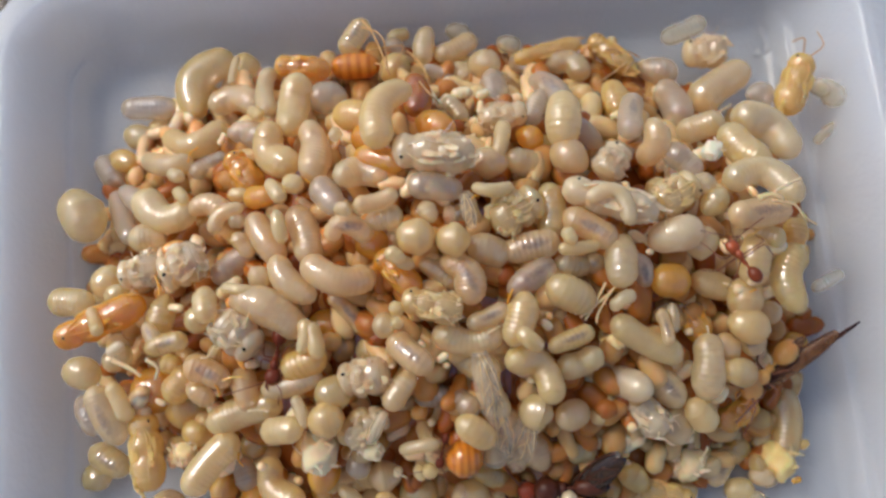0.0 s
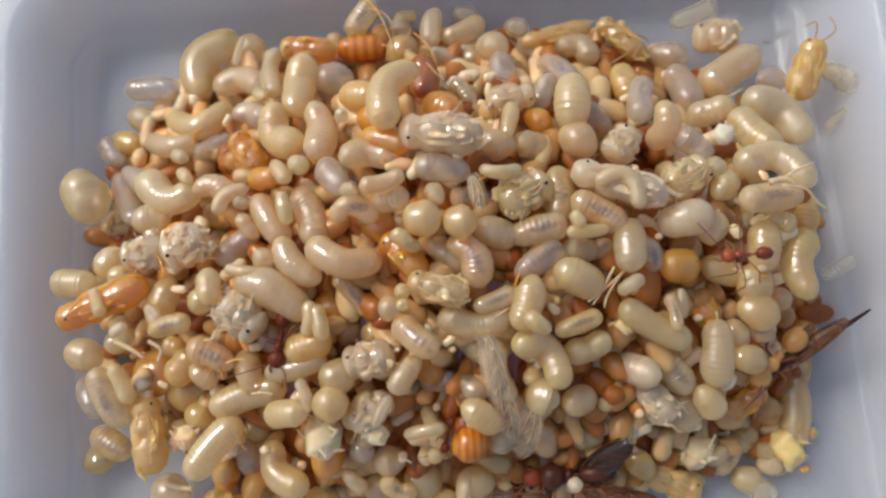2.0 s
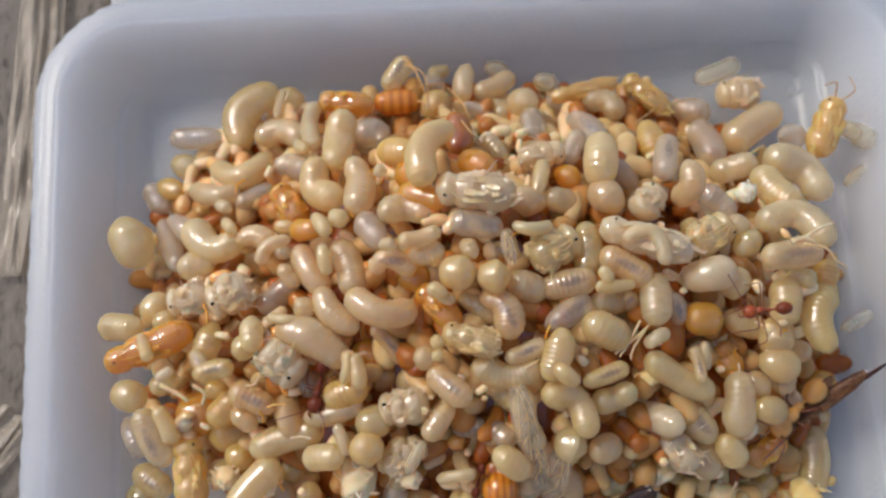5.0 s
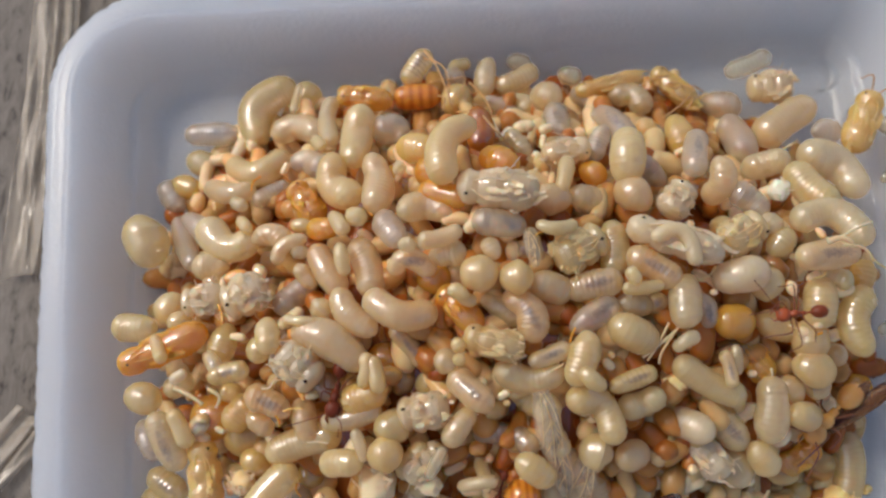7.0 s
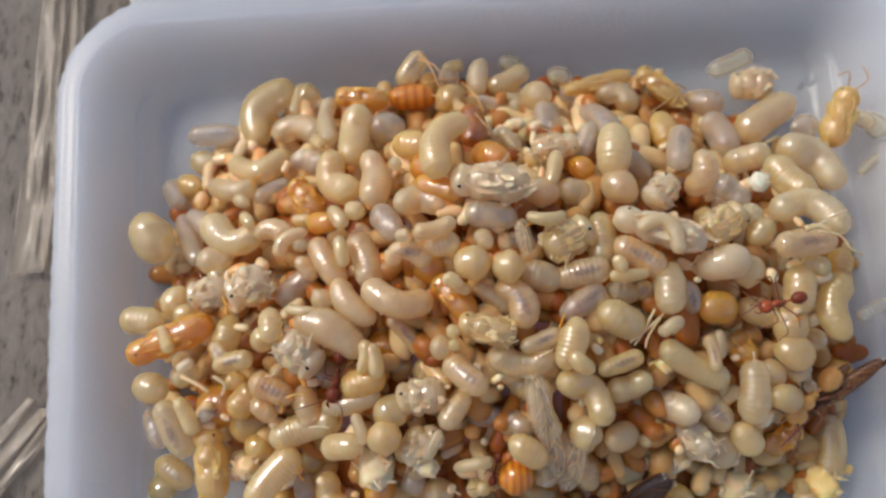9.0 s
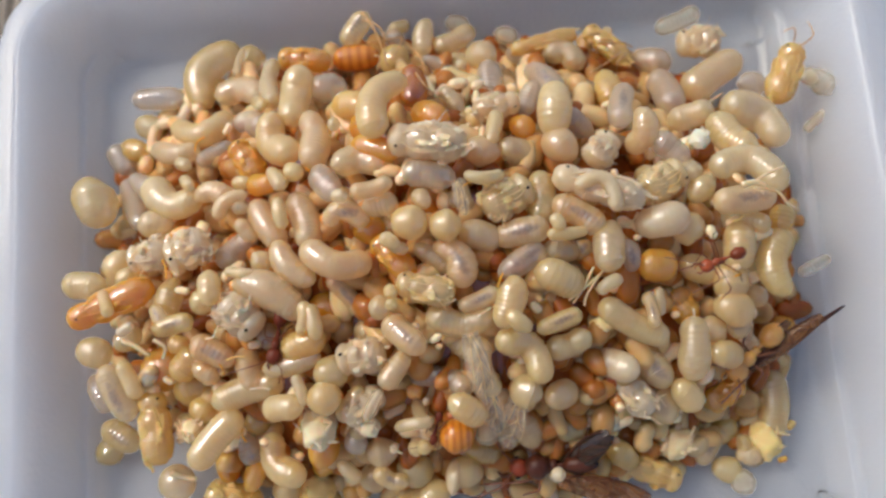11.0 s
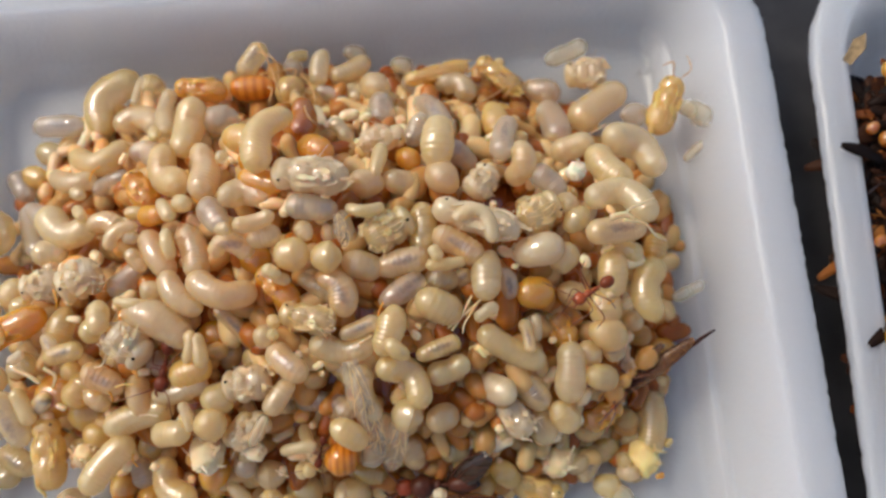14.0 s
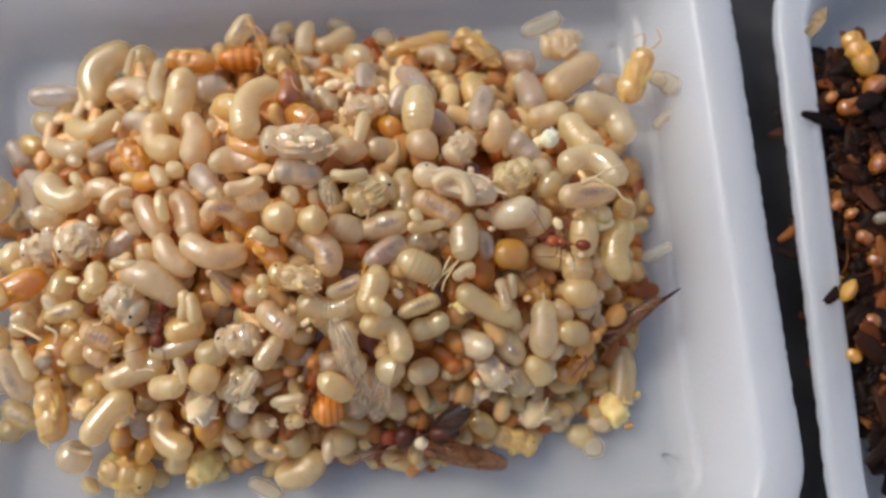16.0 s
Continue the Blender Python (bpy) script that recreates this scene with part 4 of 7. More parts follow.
larva(-2.9, 45.9, 38.9, -2.2, 44.3, 38.4, -1.2, 42.7, 39.2, 2.9, "pink")
larva(-8.7, 37.8, 39.8, -7.1, 36.8, 39.8, -5.5, 36.3, 39.8, 2.5, "cream")
larva(-7.4, 36.6, 37.8, -5.8, 36.1, 37.8, -4.3, 35.8, 37.5, 2.1, "cream")
larva(4.9, 48.7, 38.2, 8, 47.7, 39, 11.2, 49.2, 36.9, 2.2, "cream")
larva(3.9, 48.5, 36.5, 5, 45.4, 34.3, 6.3, 44.1, 34.3, 2.4, "pearl")
larva(16.5, 50.8, 31.5, 18.2, 46.8, 32, 16.9, 41.2, 32.8, 4.6, "yellow")
larva(-3.7, 37.4, 33.1, 0.6, 35.2, 33.1, 2.5, 32.9, 32.5, 3.4, "pearl")
larva(-0.4, 36.7, 36, 4, 35, 36, 4, 29.9, 36, 4.7, "pink", gut=True)
larva(4, 39.9, 34.5, 7.4, 39.2, 34.3, 10.1, 38.5, 32, 5.1, "pink")
larva(9.9, 38.3, 33, 14.2, 39.9, 33.9, 19.1, 40.4, 33.8, 4.6, "pink", gut=True)
larva(10.5, 32.5, 33.6, 13.8, 34.4, 33.6, 18, 37.8, 32.5, 4.3, "grey", gut=True)
larva(18.2, 38, 31.7, 20.9, 37.4, 31.2, 24.2, 37.5, 29.9, 4.0, "pearl")
larva(23.7, 36.9, 30, 25, 37.8, 30, 26.1, 39.1, 31, 3.4, "pearl", gut=True)
larva(19.6, 45.1, 33.3, 24.4, 43.2, 33.2, 28.2, 40.2, 33, 4.8, "pink", gut=True)
larva(19.5, 42.1, 37.1, 20.4, 40.5, 37.1, 21.2, 39.4, 37, 2.4, "cream")
larva(18.5, 38.9, 36.3, 21.7, 39, 36, 25.3, 40, 34.5, 2.2, "cream")
larva(16.9, 34.3, 32.5, 20.6, 32.4, 32.5, 24.6, 31.3, 29.5, 5.5, "cream")
larva(-7.7, 30.2, 36.6, -7.1, 29.1, 36.6, -6.5, 27.9, 36.6, 2.3, "cream")
larva(-7.6, 27.4, 37.8, -6.9, 26.7, 37.8, -6, 26.1, 37.8, 2.1, "cream")
larva(-10.7, 27.3, 32.7, -9.1, 27, 34.4, -7.7, 26.6, 32.6, 4.2, "pearl")
larva(-18.1, 32.4, 32, -14.6, 29.2, 29.2, -12.7, 26.3, 29.3, 3.0, "pink", gut=True)
larva(3.9, 26.9, 34.8, 7.4, 28.1, 34.4, 10.6, 29.8, 34.8, 2.9, "pearl", gut=True)
larva(-1, 26.8, 33.3, 4.4, 24.4, 32.3, 9.6, 26.4, 33.7, 4.3, "pearl")
larva(12.1, 31.8, 35.2, 12.7, 28.5, 35.2, 10.5, 23.5, 35, 4.8, "cream")
larva(12.2, 26, 36.5, 13.6, 24.2, 36.9, 15.7, 23.4, 35.4, 2.7, "cream")
larva(47.6, 51.2, 31.6, 54.3, 53.6, 31.2, 58.6, 47.6, 33.4, 5.1, "pearl")
larva(47.4, 44.8, 35, 53, 46.4, 31.3, 57.7, 46.5, 32.6, 4.7, "pink", gut=True)
larva(52.3, 43.4, 27.6, 52.3, 39.2, 28.1, 52, 34.9, 26.8, 5.3, "cream")
larva(52.3, 45, 27.8, 54.8, 43.7, 27.7, 57.9, 42.4, 28.2, 3.5, "cream")
larva(51.6, 36.5, 26.4, 51.3, 33, 25.1, 51.2, 29.8, 26, 5.8, "cream")
larva(48.5, 29.8, 24.2, 51.3, 28.5, 25.1, 54.4, 28.1, 22.9, 5.7, "cream")
larva(62.1, 42.2, 24.4, 58.6, 36.6, 24.9, 61.3, 31.2, 24.9, 5.3, "yellow")
larva(40.4, 41.8, 28.5, 43.4, 41.7, 29.2, 45.9, 40.8, 29.2, 5.7, "cream")
larva(35.5, 42.4, 28.6, 38.2, 42.3, 32.4, 42.7, 43.6, 30.9, 6.0, "white")
larva(42.9, 36.7, 25, 46.6, 35.8, 23.3, 50.4, 34.5, 23.3, 4.8, "cream")
larva(30.6, 42.3, 30.8, 29.1, 38.1, 32.8, 29.7, 33.3, 32.8, 5.0, "pearl")
larva(31.8, 39.3, 30.9, 33.4, 36.6, 29.7, 32.7, 34.4, 29.7, 3.2, "grey", gut=True)
larva(34.9, 35.7, 27.4, 37.8, 35.6, 27.7, 40.8, 36.2, 25.4, 6.1, "orange")
larva(35.5, 30.4, 29.7, 36.5, 27.6, 29.7, 36.9, 24.4, 29.7, 2.2, "pearl", gut=True)
larva(27.7, 30.1, 31.8, 28.6, 31, 33.4, 31, 32.3, 32.6, 2.4, "pearl")
larva(28, 28.8, 29.7, 34.2, 25.1, 27, 40, 23.5, 26.1, 4.6, "cream")
larva(43.5, 46.4, 31, 45.7, 48.6, 30.7, 47.2, 50.8, 30.9, 4.1, "yellow")
larva(42.3, 52.8, 31.4, 44, 51.5, 31.4, 45.3, 50.2, 32, 3.5, "pearl")
larva(-59.7, 18.8, 19.7, -57.5, 13.4, 18.7, -54.3, 9.4, 17.3, 4.7, "pearl", gut=True)
larva(-56.6, 19, 21.3, -54.7, 16.1, 20.7, -53.1, 12.7, 20.2, 3.1, "cream")
larva(-42.4, 21.3, 26.8, -38.6, 20.4, 26.9, -34.9, 18.1, 26.4, 4.7, "pink", gut=True)
larva(-42, 18.9, 24.4, -40, 17, 23.9, -37.8, 16.3, 23.5, 3.7, "pink")
larva(-33.5, 20.7, 22.7, -32.4, 17.4, 25.5, -31.6, 14.4, 23.7, 4.2, "pink")
larva(-38.8, 11, 22.1, -34, 14, 22.1, -26.5, 15.5, 24.5, 5.1, "cream")
larva(-41.8, 0.5, 21.6, -38.3, 6.1, 21.6, -34, 10.1, 21.4, 5.1, "cream")
larva(-28.8, 10.5, 24.3, -25.3, 10.9, 27.6, -22, 10.6, 28.3, 4.4, "cream")
larva(-21, 11.5, 28.4, -18.4, 12.3, 29.2, -15.9, 12.7, 28.5, 5.8, "cream")
larva(-20.2, 15.3, 28.6, -17.3, 16.8, 28.6, -14.7, 17.7, 28.6, 5.9, "yellow")
larva(-23.7, 16.1, 29.7, -22.4, 13.5, 29.7, -21.8, 10.9, 29.7, 2.0, "pearl")
larva(-28.8, 7, 17.1, -28.6, 1.7, 16.3, -23, -0.4, 18.5, 4.8, "cream")
larva(-35.5, 7.2, 15.3, -33.9, 4.5, 15.3, -33, 1.2, 15.2, 4.2, "grey")
larva(-48.3, 23.3, 28.8, -45.6, 24.7, 28.1, -41.8, 25.1, 29.4, 3.5, "yellow", gut=True)
larva(-49.5, 28.1, 27, -47.8, 26.1, 27.9, -46.8, 24.2, 27.9, 2.6, "pearl", gut=True)
larva(-58.7, 31, 27.2, -57.5, 28.4, 27.8, -56, 26.3, 30, 2.3, "cream")
larva(-29.4, 17.5, 26.8, -24.7, 17.8, 28.3, -19.4, 19.8, 28.9, 3.6, "pearl")
larva(-25.9, 20.2, 27.2, -22.5, 21.2, 29.4, -18.7, 22.9, 30.5, 5.0, "tan")
larva(-22.3, 27.9, 33.2, -21.6, 25.2, 33.2, -22.7, 22.5, 32.6, 2.4, "cream")
larva(-21, 27.5, 33.3, -20, 24.3, 33.3, -19.6, 21.5, 33.3, 2.6, "cream")
larva(-64.2, 17.3, 12.9, -61.6, 13.6, 15.7, -60.4, 11, 14.5, 3.7, "grey", gut=True)
larva(-63.4, 8.7, 8.8, -59.2, 6.2, 8.8, -56.2, 4.2, 8.8, 4.8, "yellow", gut=True)
larva(-7.7, 25.3, 31.6, -5, 22.2, 34, -1.4, 19.9, 34, 4.5, "pink", gut=True)
larva(-8.5, 13.9, 29.7, -6.8, 16.8, 30.3, -4.5, 19.8, 30, 3.7, "pink")
larva(-16.3, 8.8, 25.9, -14.6, 11.2, 25.9, -12.4, 14.4, 27.4, 3.4, "cream")
larva(8.1, 22.3, 31.5, 7.6, 18, 30.1, 10.4, 12.9, 28.5, 3.9, "pearl")
larva(10.4, 20.7, 33.5, 15.7, 21.2, 30.6, 17.7, 14.8, 31.4, 4.8, "cream")
larva(19.1, 20.8, 29.8, 22.9, 21.7, 27.8, 25.2, 23.2, 30.6, 4.4, "cream")
larva(13.4, 14.4, 28.8, 15.5, 14, 25.6, 17.9, 13.2, 27.6, 5.8, "cream")
larva(14.9, 10.7, 20.5, 16.3, 7.1, 19.2, 17, 4.7, 19.2, 4.8, "pink")
larva(2.3, 12.1, 29.6, 5, 10.9, 29.6, 8, 8.8, 27.3, 4.5, "cream")
larva(18.9, 12.3, 25, 21.3, 13.5, 25, 23.6, 14.7, 21.8, 4.8, "pink")
larva(21.2, 8.2, 17.9, 24.2, 8.3, 16.9, 26.1, 9.2, 16.9, 4.6, "cream")
larva(-12.2, 3.1, 18.3, -9.4, 3.9, 17.7, -6.8, 4.3, 18.2, 5.4, "pink")
larva(-6.7, 7.7, 25.5, -3.5, 8.4, 27.4, -0.3, 8.8, 27.1, 2.2, "pearl")
larva(-3.4, 12.6, 21.6, -2.7, 10.2, 23.6, -1.5, 8.5, 25.4, 2.4, "pearl")
larva(-17.4, 2.3, 17.1, -15.5, 0.6, 17.4, -13.6, -1.2, 16.7, 2.7, "pearl")
larva(-4.2, 5.7, 22.6, -3.5, 4.4, 22.6, -3.2, 3, 22.6, 2.2, "cream")
larva(1.9, 0.3, 14.7, 5, 0.6, 14.9, 8.3, 0.1, 14.9, 5.4, "cream")
larva(-4.5, 16.5, 25.2, -1.4, 16.5, 25.2, 1.6, 17.2, 25.2, 3.4, "grey")
larva(2.2, 17.1, 25.4, 4.1, 15.1, 26.9, 6, 13.7, 26.9, 4.0, "grey")
larva(27.5, 19.8, 23.8, 30.9, 18.9, 24.1, 33.7, 16.9, 27.7, 5.3, "white")
larva(44.2, 27.1, 24.1, 44.7, 22.1, 24.2, 44, 16.4, 22.2, 5.5, "pearl")
larva(47.7, 21, 22.3, 50.2, 21, 22.3, 53.1, 21.1, 17.1, 4.9, "cream")
larva(46.5, 26.8, 22.3, 48.4, 25.3, 22.3, 50.2, 23.3, 21.7, 4.2, "pearl")
larva(51, 26, 21.2, 53.3, 26, 21.2, 54.1, 25.7, 23.5, 4.2, "pearl", gut=True)
larva(34.1, 21.4, 22.9, 37.9, 18.5, 21.9, 39.5, 15.1, 23, 5.3, "pearl", gut=True)
larva(61.6, 19.6, 7.5, 63, 14.4, 7, 61.6, 7.1, 7, 5.6, "yellow")
larva(41.3, 15.9, 22.3, 43.7, 14, 20.7, 45.6, 11.5, 19, 4.9, "cream")
larva(38.6, 15.3, 17.9, 40, 12.3, 17.9, 41, 9.3, 16.6, 5.7, "pearl")
larva(47.8, 2.5, 8.9, 50.1, 5.6, 8.3, 51.2, 8.4, 8.5, 3.7, "pearl", gut=True)
larva(30.6, 5.1, 13.3, 33.4, 3.8, 13.3, 35.2, 1.9, 10.6, 4.2, "tan")
larva(28.8, 16.6, 14.5, 30, 11.3, 14.7, 31.9, 7.2, 15.2, 6.3, "tan")
larva(50.9, 2.4, 6.6, 53.7, 1.5, 6.6, 56.4, 0.9, 6.7, 4.8, "yellow")
larva(-62.3, 56.8, 10.6, -60.4, 51.3, 12.2, -56, 45.2, 17.8, 4.1, "grey")
larva(-52.6, 40.9, 23.3, -50.9, 41.1, 23.5, -49.1, 41.3, 23.7, 2.8, "pearl", gut=True)
larva(-37, 50.7, 26.7, -35.1, 50.7, 27, -33.2, 50.6, 27.4, 2.5, "cream")
larva(-58.7, 33.4, 20.7, -56.6, 34.3, 21.2, -54.6, 35.2, 21.6, 3.8, "yellow")
larva(-48.5, 27, 24.1, -47.6, 30.4, 24.2, -46.7, 33.8, 24.3, 4.8, "yellow")
larva(-66.3, 22, 16.7, -63, 21.2, 17.4, -59.7, 20.4, 18.2, 5.7, "yellow")
larva(-54.9, 23, 27.9, -53.5, 23.9, 28.2, -52.1, 24.7, 28.5, 1.9, "white")
larva(-54.3, 17.4, 15.7, -49.8, 18.4, 16.4, -45.2, 19.3, 17.1, 8.3, "orange")
larva(-48.4, 14.6, 14.7, -44.4, 15.6, 15.4, -40.3, 16.6, 16.1, 7.4, "tan")
larva(-44.7, 12.1, 16.7, -42.2, 11, 16.6, -39.7, 9.8, 16.5, 4.7, "tan")
larva(-18.7, 58.9, 34.6, -17.7, 58.7, 35.1, -16.6, 58.5, 35.5, 2.5, "pearl")
larva(-5.2, 66, 36.7, -10.3, 61.6, 40.1, -9.4, 54, 41.5, 5.2, "cream")
larva(-15.1, 60.2, 30.9, -12.6, 59.2, 32.2, -10, 58.2, 33.6, 5.4, "orange")
larva(-21.9, 61.1, 23.2, -18.1, 59.4, 25, -14.4, 57.7, 26.8, 6.5, "orange")
larva(-11.4, 89.3, 9.7, -9.1, 90.1, 9.4, -6.9, 90.9, 9, 2.9, "yellow")
larva(-11.8, 81, 16.4, -9.1, 79.4, 16.2, -6.4, 77.8, 15.9, 6.4, "tan")
larva(12.9, 62.2, 28.1, 15.1, 60.8, 28.4, 17.2, 59.4, 28.8, 4.2, "orange")
larva(27.7, 76.2, 10.1, 28.6, 72.4, 13.6, 29.6, 68.6, 17, 5.8, "grey")
larva(43.2, 88.5, 11, 47.9, 90.1, 11.3, 52.2, 92.5, 11.5, 4, "clear")
larva(71.2, 76.6, 16.8, 73.7, 74.7, 16, 76.2, 72.8, 15.2, 4.4, "clear")
larva(71.1, 65.8, 12.5, 74.2, 68.8, 12.9, 77.5, 70.7, 13, 1.9, "clear")
larva(-7.1, 40, 38.8, -4.1, 40.1, 38.9, -1.1, 40.1, 39, 6.1, "cream")
larva(-0.9, 39.5, 39, 1.8, 39.6, 38.9, 4.5, 39.7, 38.8, 5.5, "cream")
larva(-14.3, 40.4, 31.1, -11.5, 40.8, 31.4, -8.7, 41.2, 31.6, 5.4, "orange")
larva(-22.9, 27.3, 24.7, -19.6, 28.2, 25, -16.3, 29.2, 25.4, 5.8, "orange")
larva(23.3, 46.5, 37.1, 28.1, 48.2, 37, 30.1, 42.6, 36.8, 2.6, "white")
larva(1.5, 46.5, 33.8, 2.8, 45.4, 33.4, 4.1, 44.4, 33.1, 3.6, "pink", gut=True)
larva(65.3, 36, 18.9, 68.4, 37.6, 17.6, 72.3, 39.8, 15.5, 2.5, "clear")
larva(38.1, 31.8, 27.9, 38.3, 29.3, 27.7, 38.4, 26.8, 27.4, 1.9, "pearl")
larva(56.1, 33.1, 20.5, 57.4, 31.8, 19.4, 58.7, 30.5, 18.3, 3.8, "pink")
larva(16.6, 63.5, 21.1, 18.5, 60.1, 21.6, 20.4, 56.7, 22.2, 5.7, "tan")
larva(33.7, 79.6, 8, 36, 69, 13, 38.4, 58.4, 17.9, 4.8, "tan")
larva(-11.6, 8.6, 28.6, -10.3, 11.3, 28.8, -9, 14, 29, 2, "clear")
larva(-3.1, 4.6, 24.5, -1.9, 4.6, 24.5, -0.6, 4.7, 24.5, 2.7, "cream")
larva(-27.3, 21.5, 24.7, -29.3, 23.4, 24.9, -31.2, 25.2, 25.1, 4.5, "grey")
larva(-19.1, 25.4, 24.5, -16.7, 25, 24.7, -14.3, 24.5, 24.9, 5.5, "pink")
larva(-14.2, 23.5, 25.3, -11.9, 23.9, 25.8, -9.5, 24.4, 26.3, 5.4, "yellow")
larva(-34.2, 10.9, 15.3, -32.7, 9.1, 15, -31.2, 7.2, 14.7, 4.6, "tan")
larva(0.6, 6.3, 24.4, 3.7, 6.5, 24.3, 6.8, 6.7, 24.1, 6, "band")
larva(16.9, 23.4, 32.3, 20.7, 25, 32, 24.4, 26.6, 31.7, 3.1, "yellow", gut=True)
larva(64.9, 8.9, 7.2, 65.7, 9.7, 7.2, 66.5, 10.4, 7.1, 1.6, "tan")
larva(57.7, 16.9, 6.2, 58.8, 14.4, 6.2, 59.9, 11.9, 6.2, 4.4, "grey")
larva(-8.6, 21.8, 25.2, -10.4, 19.5, 24.6, -12.2, 17.2, 24, 5.4, "yellow")
larva(-4.8, 13.1, 18.8, -2.5, 13.6, 18.8, -0.1, 14.1, 18.8, 5.4, "pink")
larva(24.3, 17.5, 16.1, 27.3, 18.1, 16.1, 30.2, 18.6, 16, 5.6, "tan")
larva(-15.8, 4.5, 20, -14, 5.4, 20.4, -12.1, 6.4, 20.8, 4.5, "grey")
larva(-22.6, 3.6, 11.6, -20.7, 2.2, 10.7, -18.8, 0.8, 9.8, 5.6, "orange")
larva(-40.2, 0.4, 11.4, -38.2, 0.9, 11.7, -36.2, 1.5, 12.1, 5.7, "orange")
larva(-44.4, 21.8, 20.8, -46.4, 22.3, 20.6, -48.4, 22.8, 20.4, 3.6, "tan")
larva(62.6, 25.2, 7.2, 65.2, 27.3, 7.2, 67.7, 29.4, 7.2, 5.9, "orange")
larva(58, 4.9, 6, 59.4, 3.9, 6, 60.8, 3, 6, 4, "pearl", gut=True)
larva(-29.1, -0.9, 11.3, -27.5, -2.9, 10.4, -25.8, -4.8, 9.5, 5.4, "cream")
larva(-34.7, 0.2, 14.3, -32.9, -0.3, 13.8, -31.2, -0.9, 13.2, 6.6, "orange")
larva(-40.5, 2.4, 12.1, -38.1, 1.8, 12.2, -35.6, 1.1, 12.3, 5.4, "tan")
larva(-50.9, 0.3, 9.9, -48.1, -1.9, 9.8, -45.4, -4.1, 9.7, 6.7, "pearl")
larva(-63.7, 6, 6.7, -62.4, 3.8, 6.7, -61, 1.5, 6.7, 5.6, "yellow")
larva(-7.3, -4.2, 11.9, -3.1, -5.3, 11.3, 1.3, -1.2, 13.4, 6, "cream")
larva(-7.2, 1.6, 14.6, -4, 0.8, 13.9, -0.8, -0.1, 13.3, 6, "yellow")
larva(-22.6, 5, 17.6, -19.9, 4.4, 17.7, -17.2, 3.8, 17.7, 7.4, "orange")
larva(-14.3, -1.1, 11.8, -11.4, -0.5, 12.3, -8.6, -0, 12.9, 5.4, "pearl")
larva(-10.4, 1.1, 18.4, -7.9, -1.1, 16.7, -5.2, -0.5, 17, 3.2, "cream", gut=True)
larva(-44.7, -6.5, 6.2, -45.8, -7.6, 6.2, -46.8, -8.7, 6.2, 4.5, "yellow")
larva(54.5, -2.4, 7.1, 56.2, -0.8, 7, 58, 0.8, 7, 5.1, "clear")
larva(55.2, 4.5, 7.5, 57.6, 4.1, 7.4, 59.9, 3.7, 7.3, 3.5, "white")
larva(20.3, -3.1, 5.7, 21, -2.6, 5.7, 21.7, -2, 5.7, 3.4, "white")
larva(14.6, -0.3, 6.5, 16.9, -0.6, 6.2, 19.2, -0.9, 5.9, 3.4, "white")
larva(19.8, -0, 13.9, 21.3, 0.3, 14, 22.8, 0.6, 14.2, 2.7, "white")
larva(-33.3, -7.1, 6.3, -31.7, -6.3, 6.3, -30, -5.5, 6.2, 3.4, "yellow")
larva(-18.7, -3.4, 6.4, -19.8, -5, 6.3, -20.9, -6.7, 6.2, 4.5, "yellow")
larva(31.9, 1.9, 8.3, 29.6, 2.4, 8.7, 27.3, 3, 9, 6.7, "tan")
larva(-25.9, -7.6, 8.8, -25.1, -7.1, 8.8, -24.2, -6.5, 8.8, 2.7, "cream")
larva(5, 4.8, 16.5, 8.2, 4.2, 15.2, 11.5, 3.6, 13.9, 4.3, "tan")
larva(15.9, 7.5, 14.4, 12.7, 7.4, 15.7, 9.4, 7.4, 16.9, 4.3, "tan")
larva(8.2, 9.4, 22.6, 8.9, 7.3, 21.6, 9.7, 5.2, 20.6, 4.3, "clear")
larva(10.9, 14.5, 25, 11.7, 11.9, 23.9, 12.4, 9.3, 22.8, 3.2, "clear")
larva(41.3, 2.9, 6.2, 43.6, 1.8, 6.2, 45.9, 0.6, 6.2, 4.6, "yellow")
larva(-13.8, 9.5, 22, -12.8, 8, 21.6, -11.7, 6.4, 21.3, 5.2, "pearl")
larva(-47.3, 10.1, 14.7, -45.7, 8.5, 14.3, -44.1, 6.8, 13.9, 4.3, "yellow")
larva(62.7, 3.1, 7.8, 63.6, 3.4, 7.7, 64.5, 3.6, 7.7, 1.2, "orange")
larva(-7.2, -10.2, 5.7, -10.6, -8.5, 5.8, -14.1, -6.8, 5.9, 3.4, "clear")
larva(-40.6, -8.7, 6.2, -37.5, -9.3, 6.2, -34.3, -9.9, 6.2, 4.4, "yellow")
larva(25, 1.9, 8.1, 27.9, 0.8, 7.7, 30.7, -0.4, 7.4, 3.4, "tan")
larva(-0.1, -4.6, 8.1, -2.4, -6.2, 7.6, -4.7, -7.9, 7.1, 2.2, "clear")
larva(52.1, 10.9, 6.3, 53.8, 9.2, 6.3, 55.5, 7.4, 6.3, 4.6, "tan")
larva(57.7, 21, 10.7, 59.5, 22.8, 10.9, 61.2, 24.5, 11.1, 4.5, "tan")
larva(60.5, 41.8, 24, 61.2, 44.7, 23.9, 61.9, 47.6, 23.7, 4.3, "tan")
larva(-41.9, 21.4, 23.1, -44.2, 18.8, 21.9, -46.6, 16.2, 20.8, 5.2, "tan")
larva(-53.4, 24.9, 21.7, -55.6, 23.3, 21.2, -57.8, 21.8, 20.6, 4.2, "yellow")
larva(-60.6, 34.2, 19.2, -59, 36.9, 19.7, -57.4, 39.6, 20.2, 5.4, "cream")
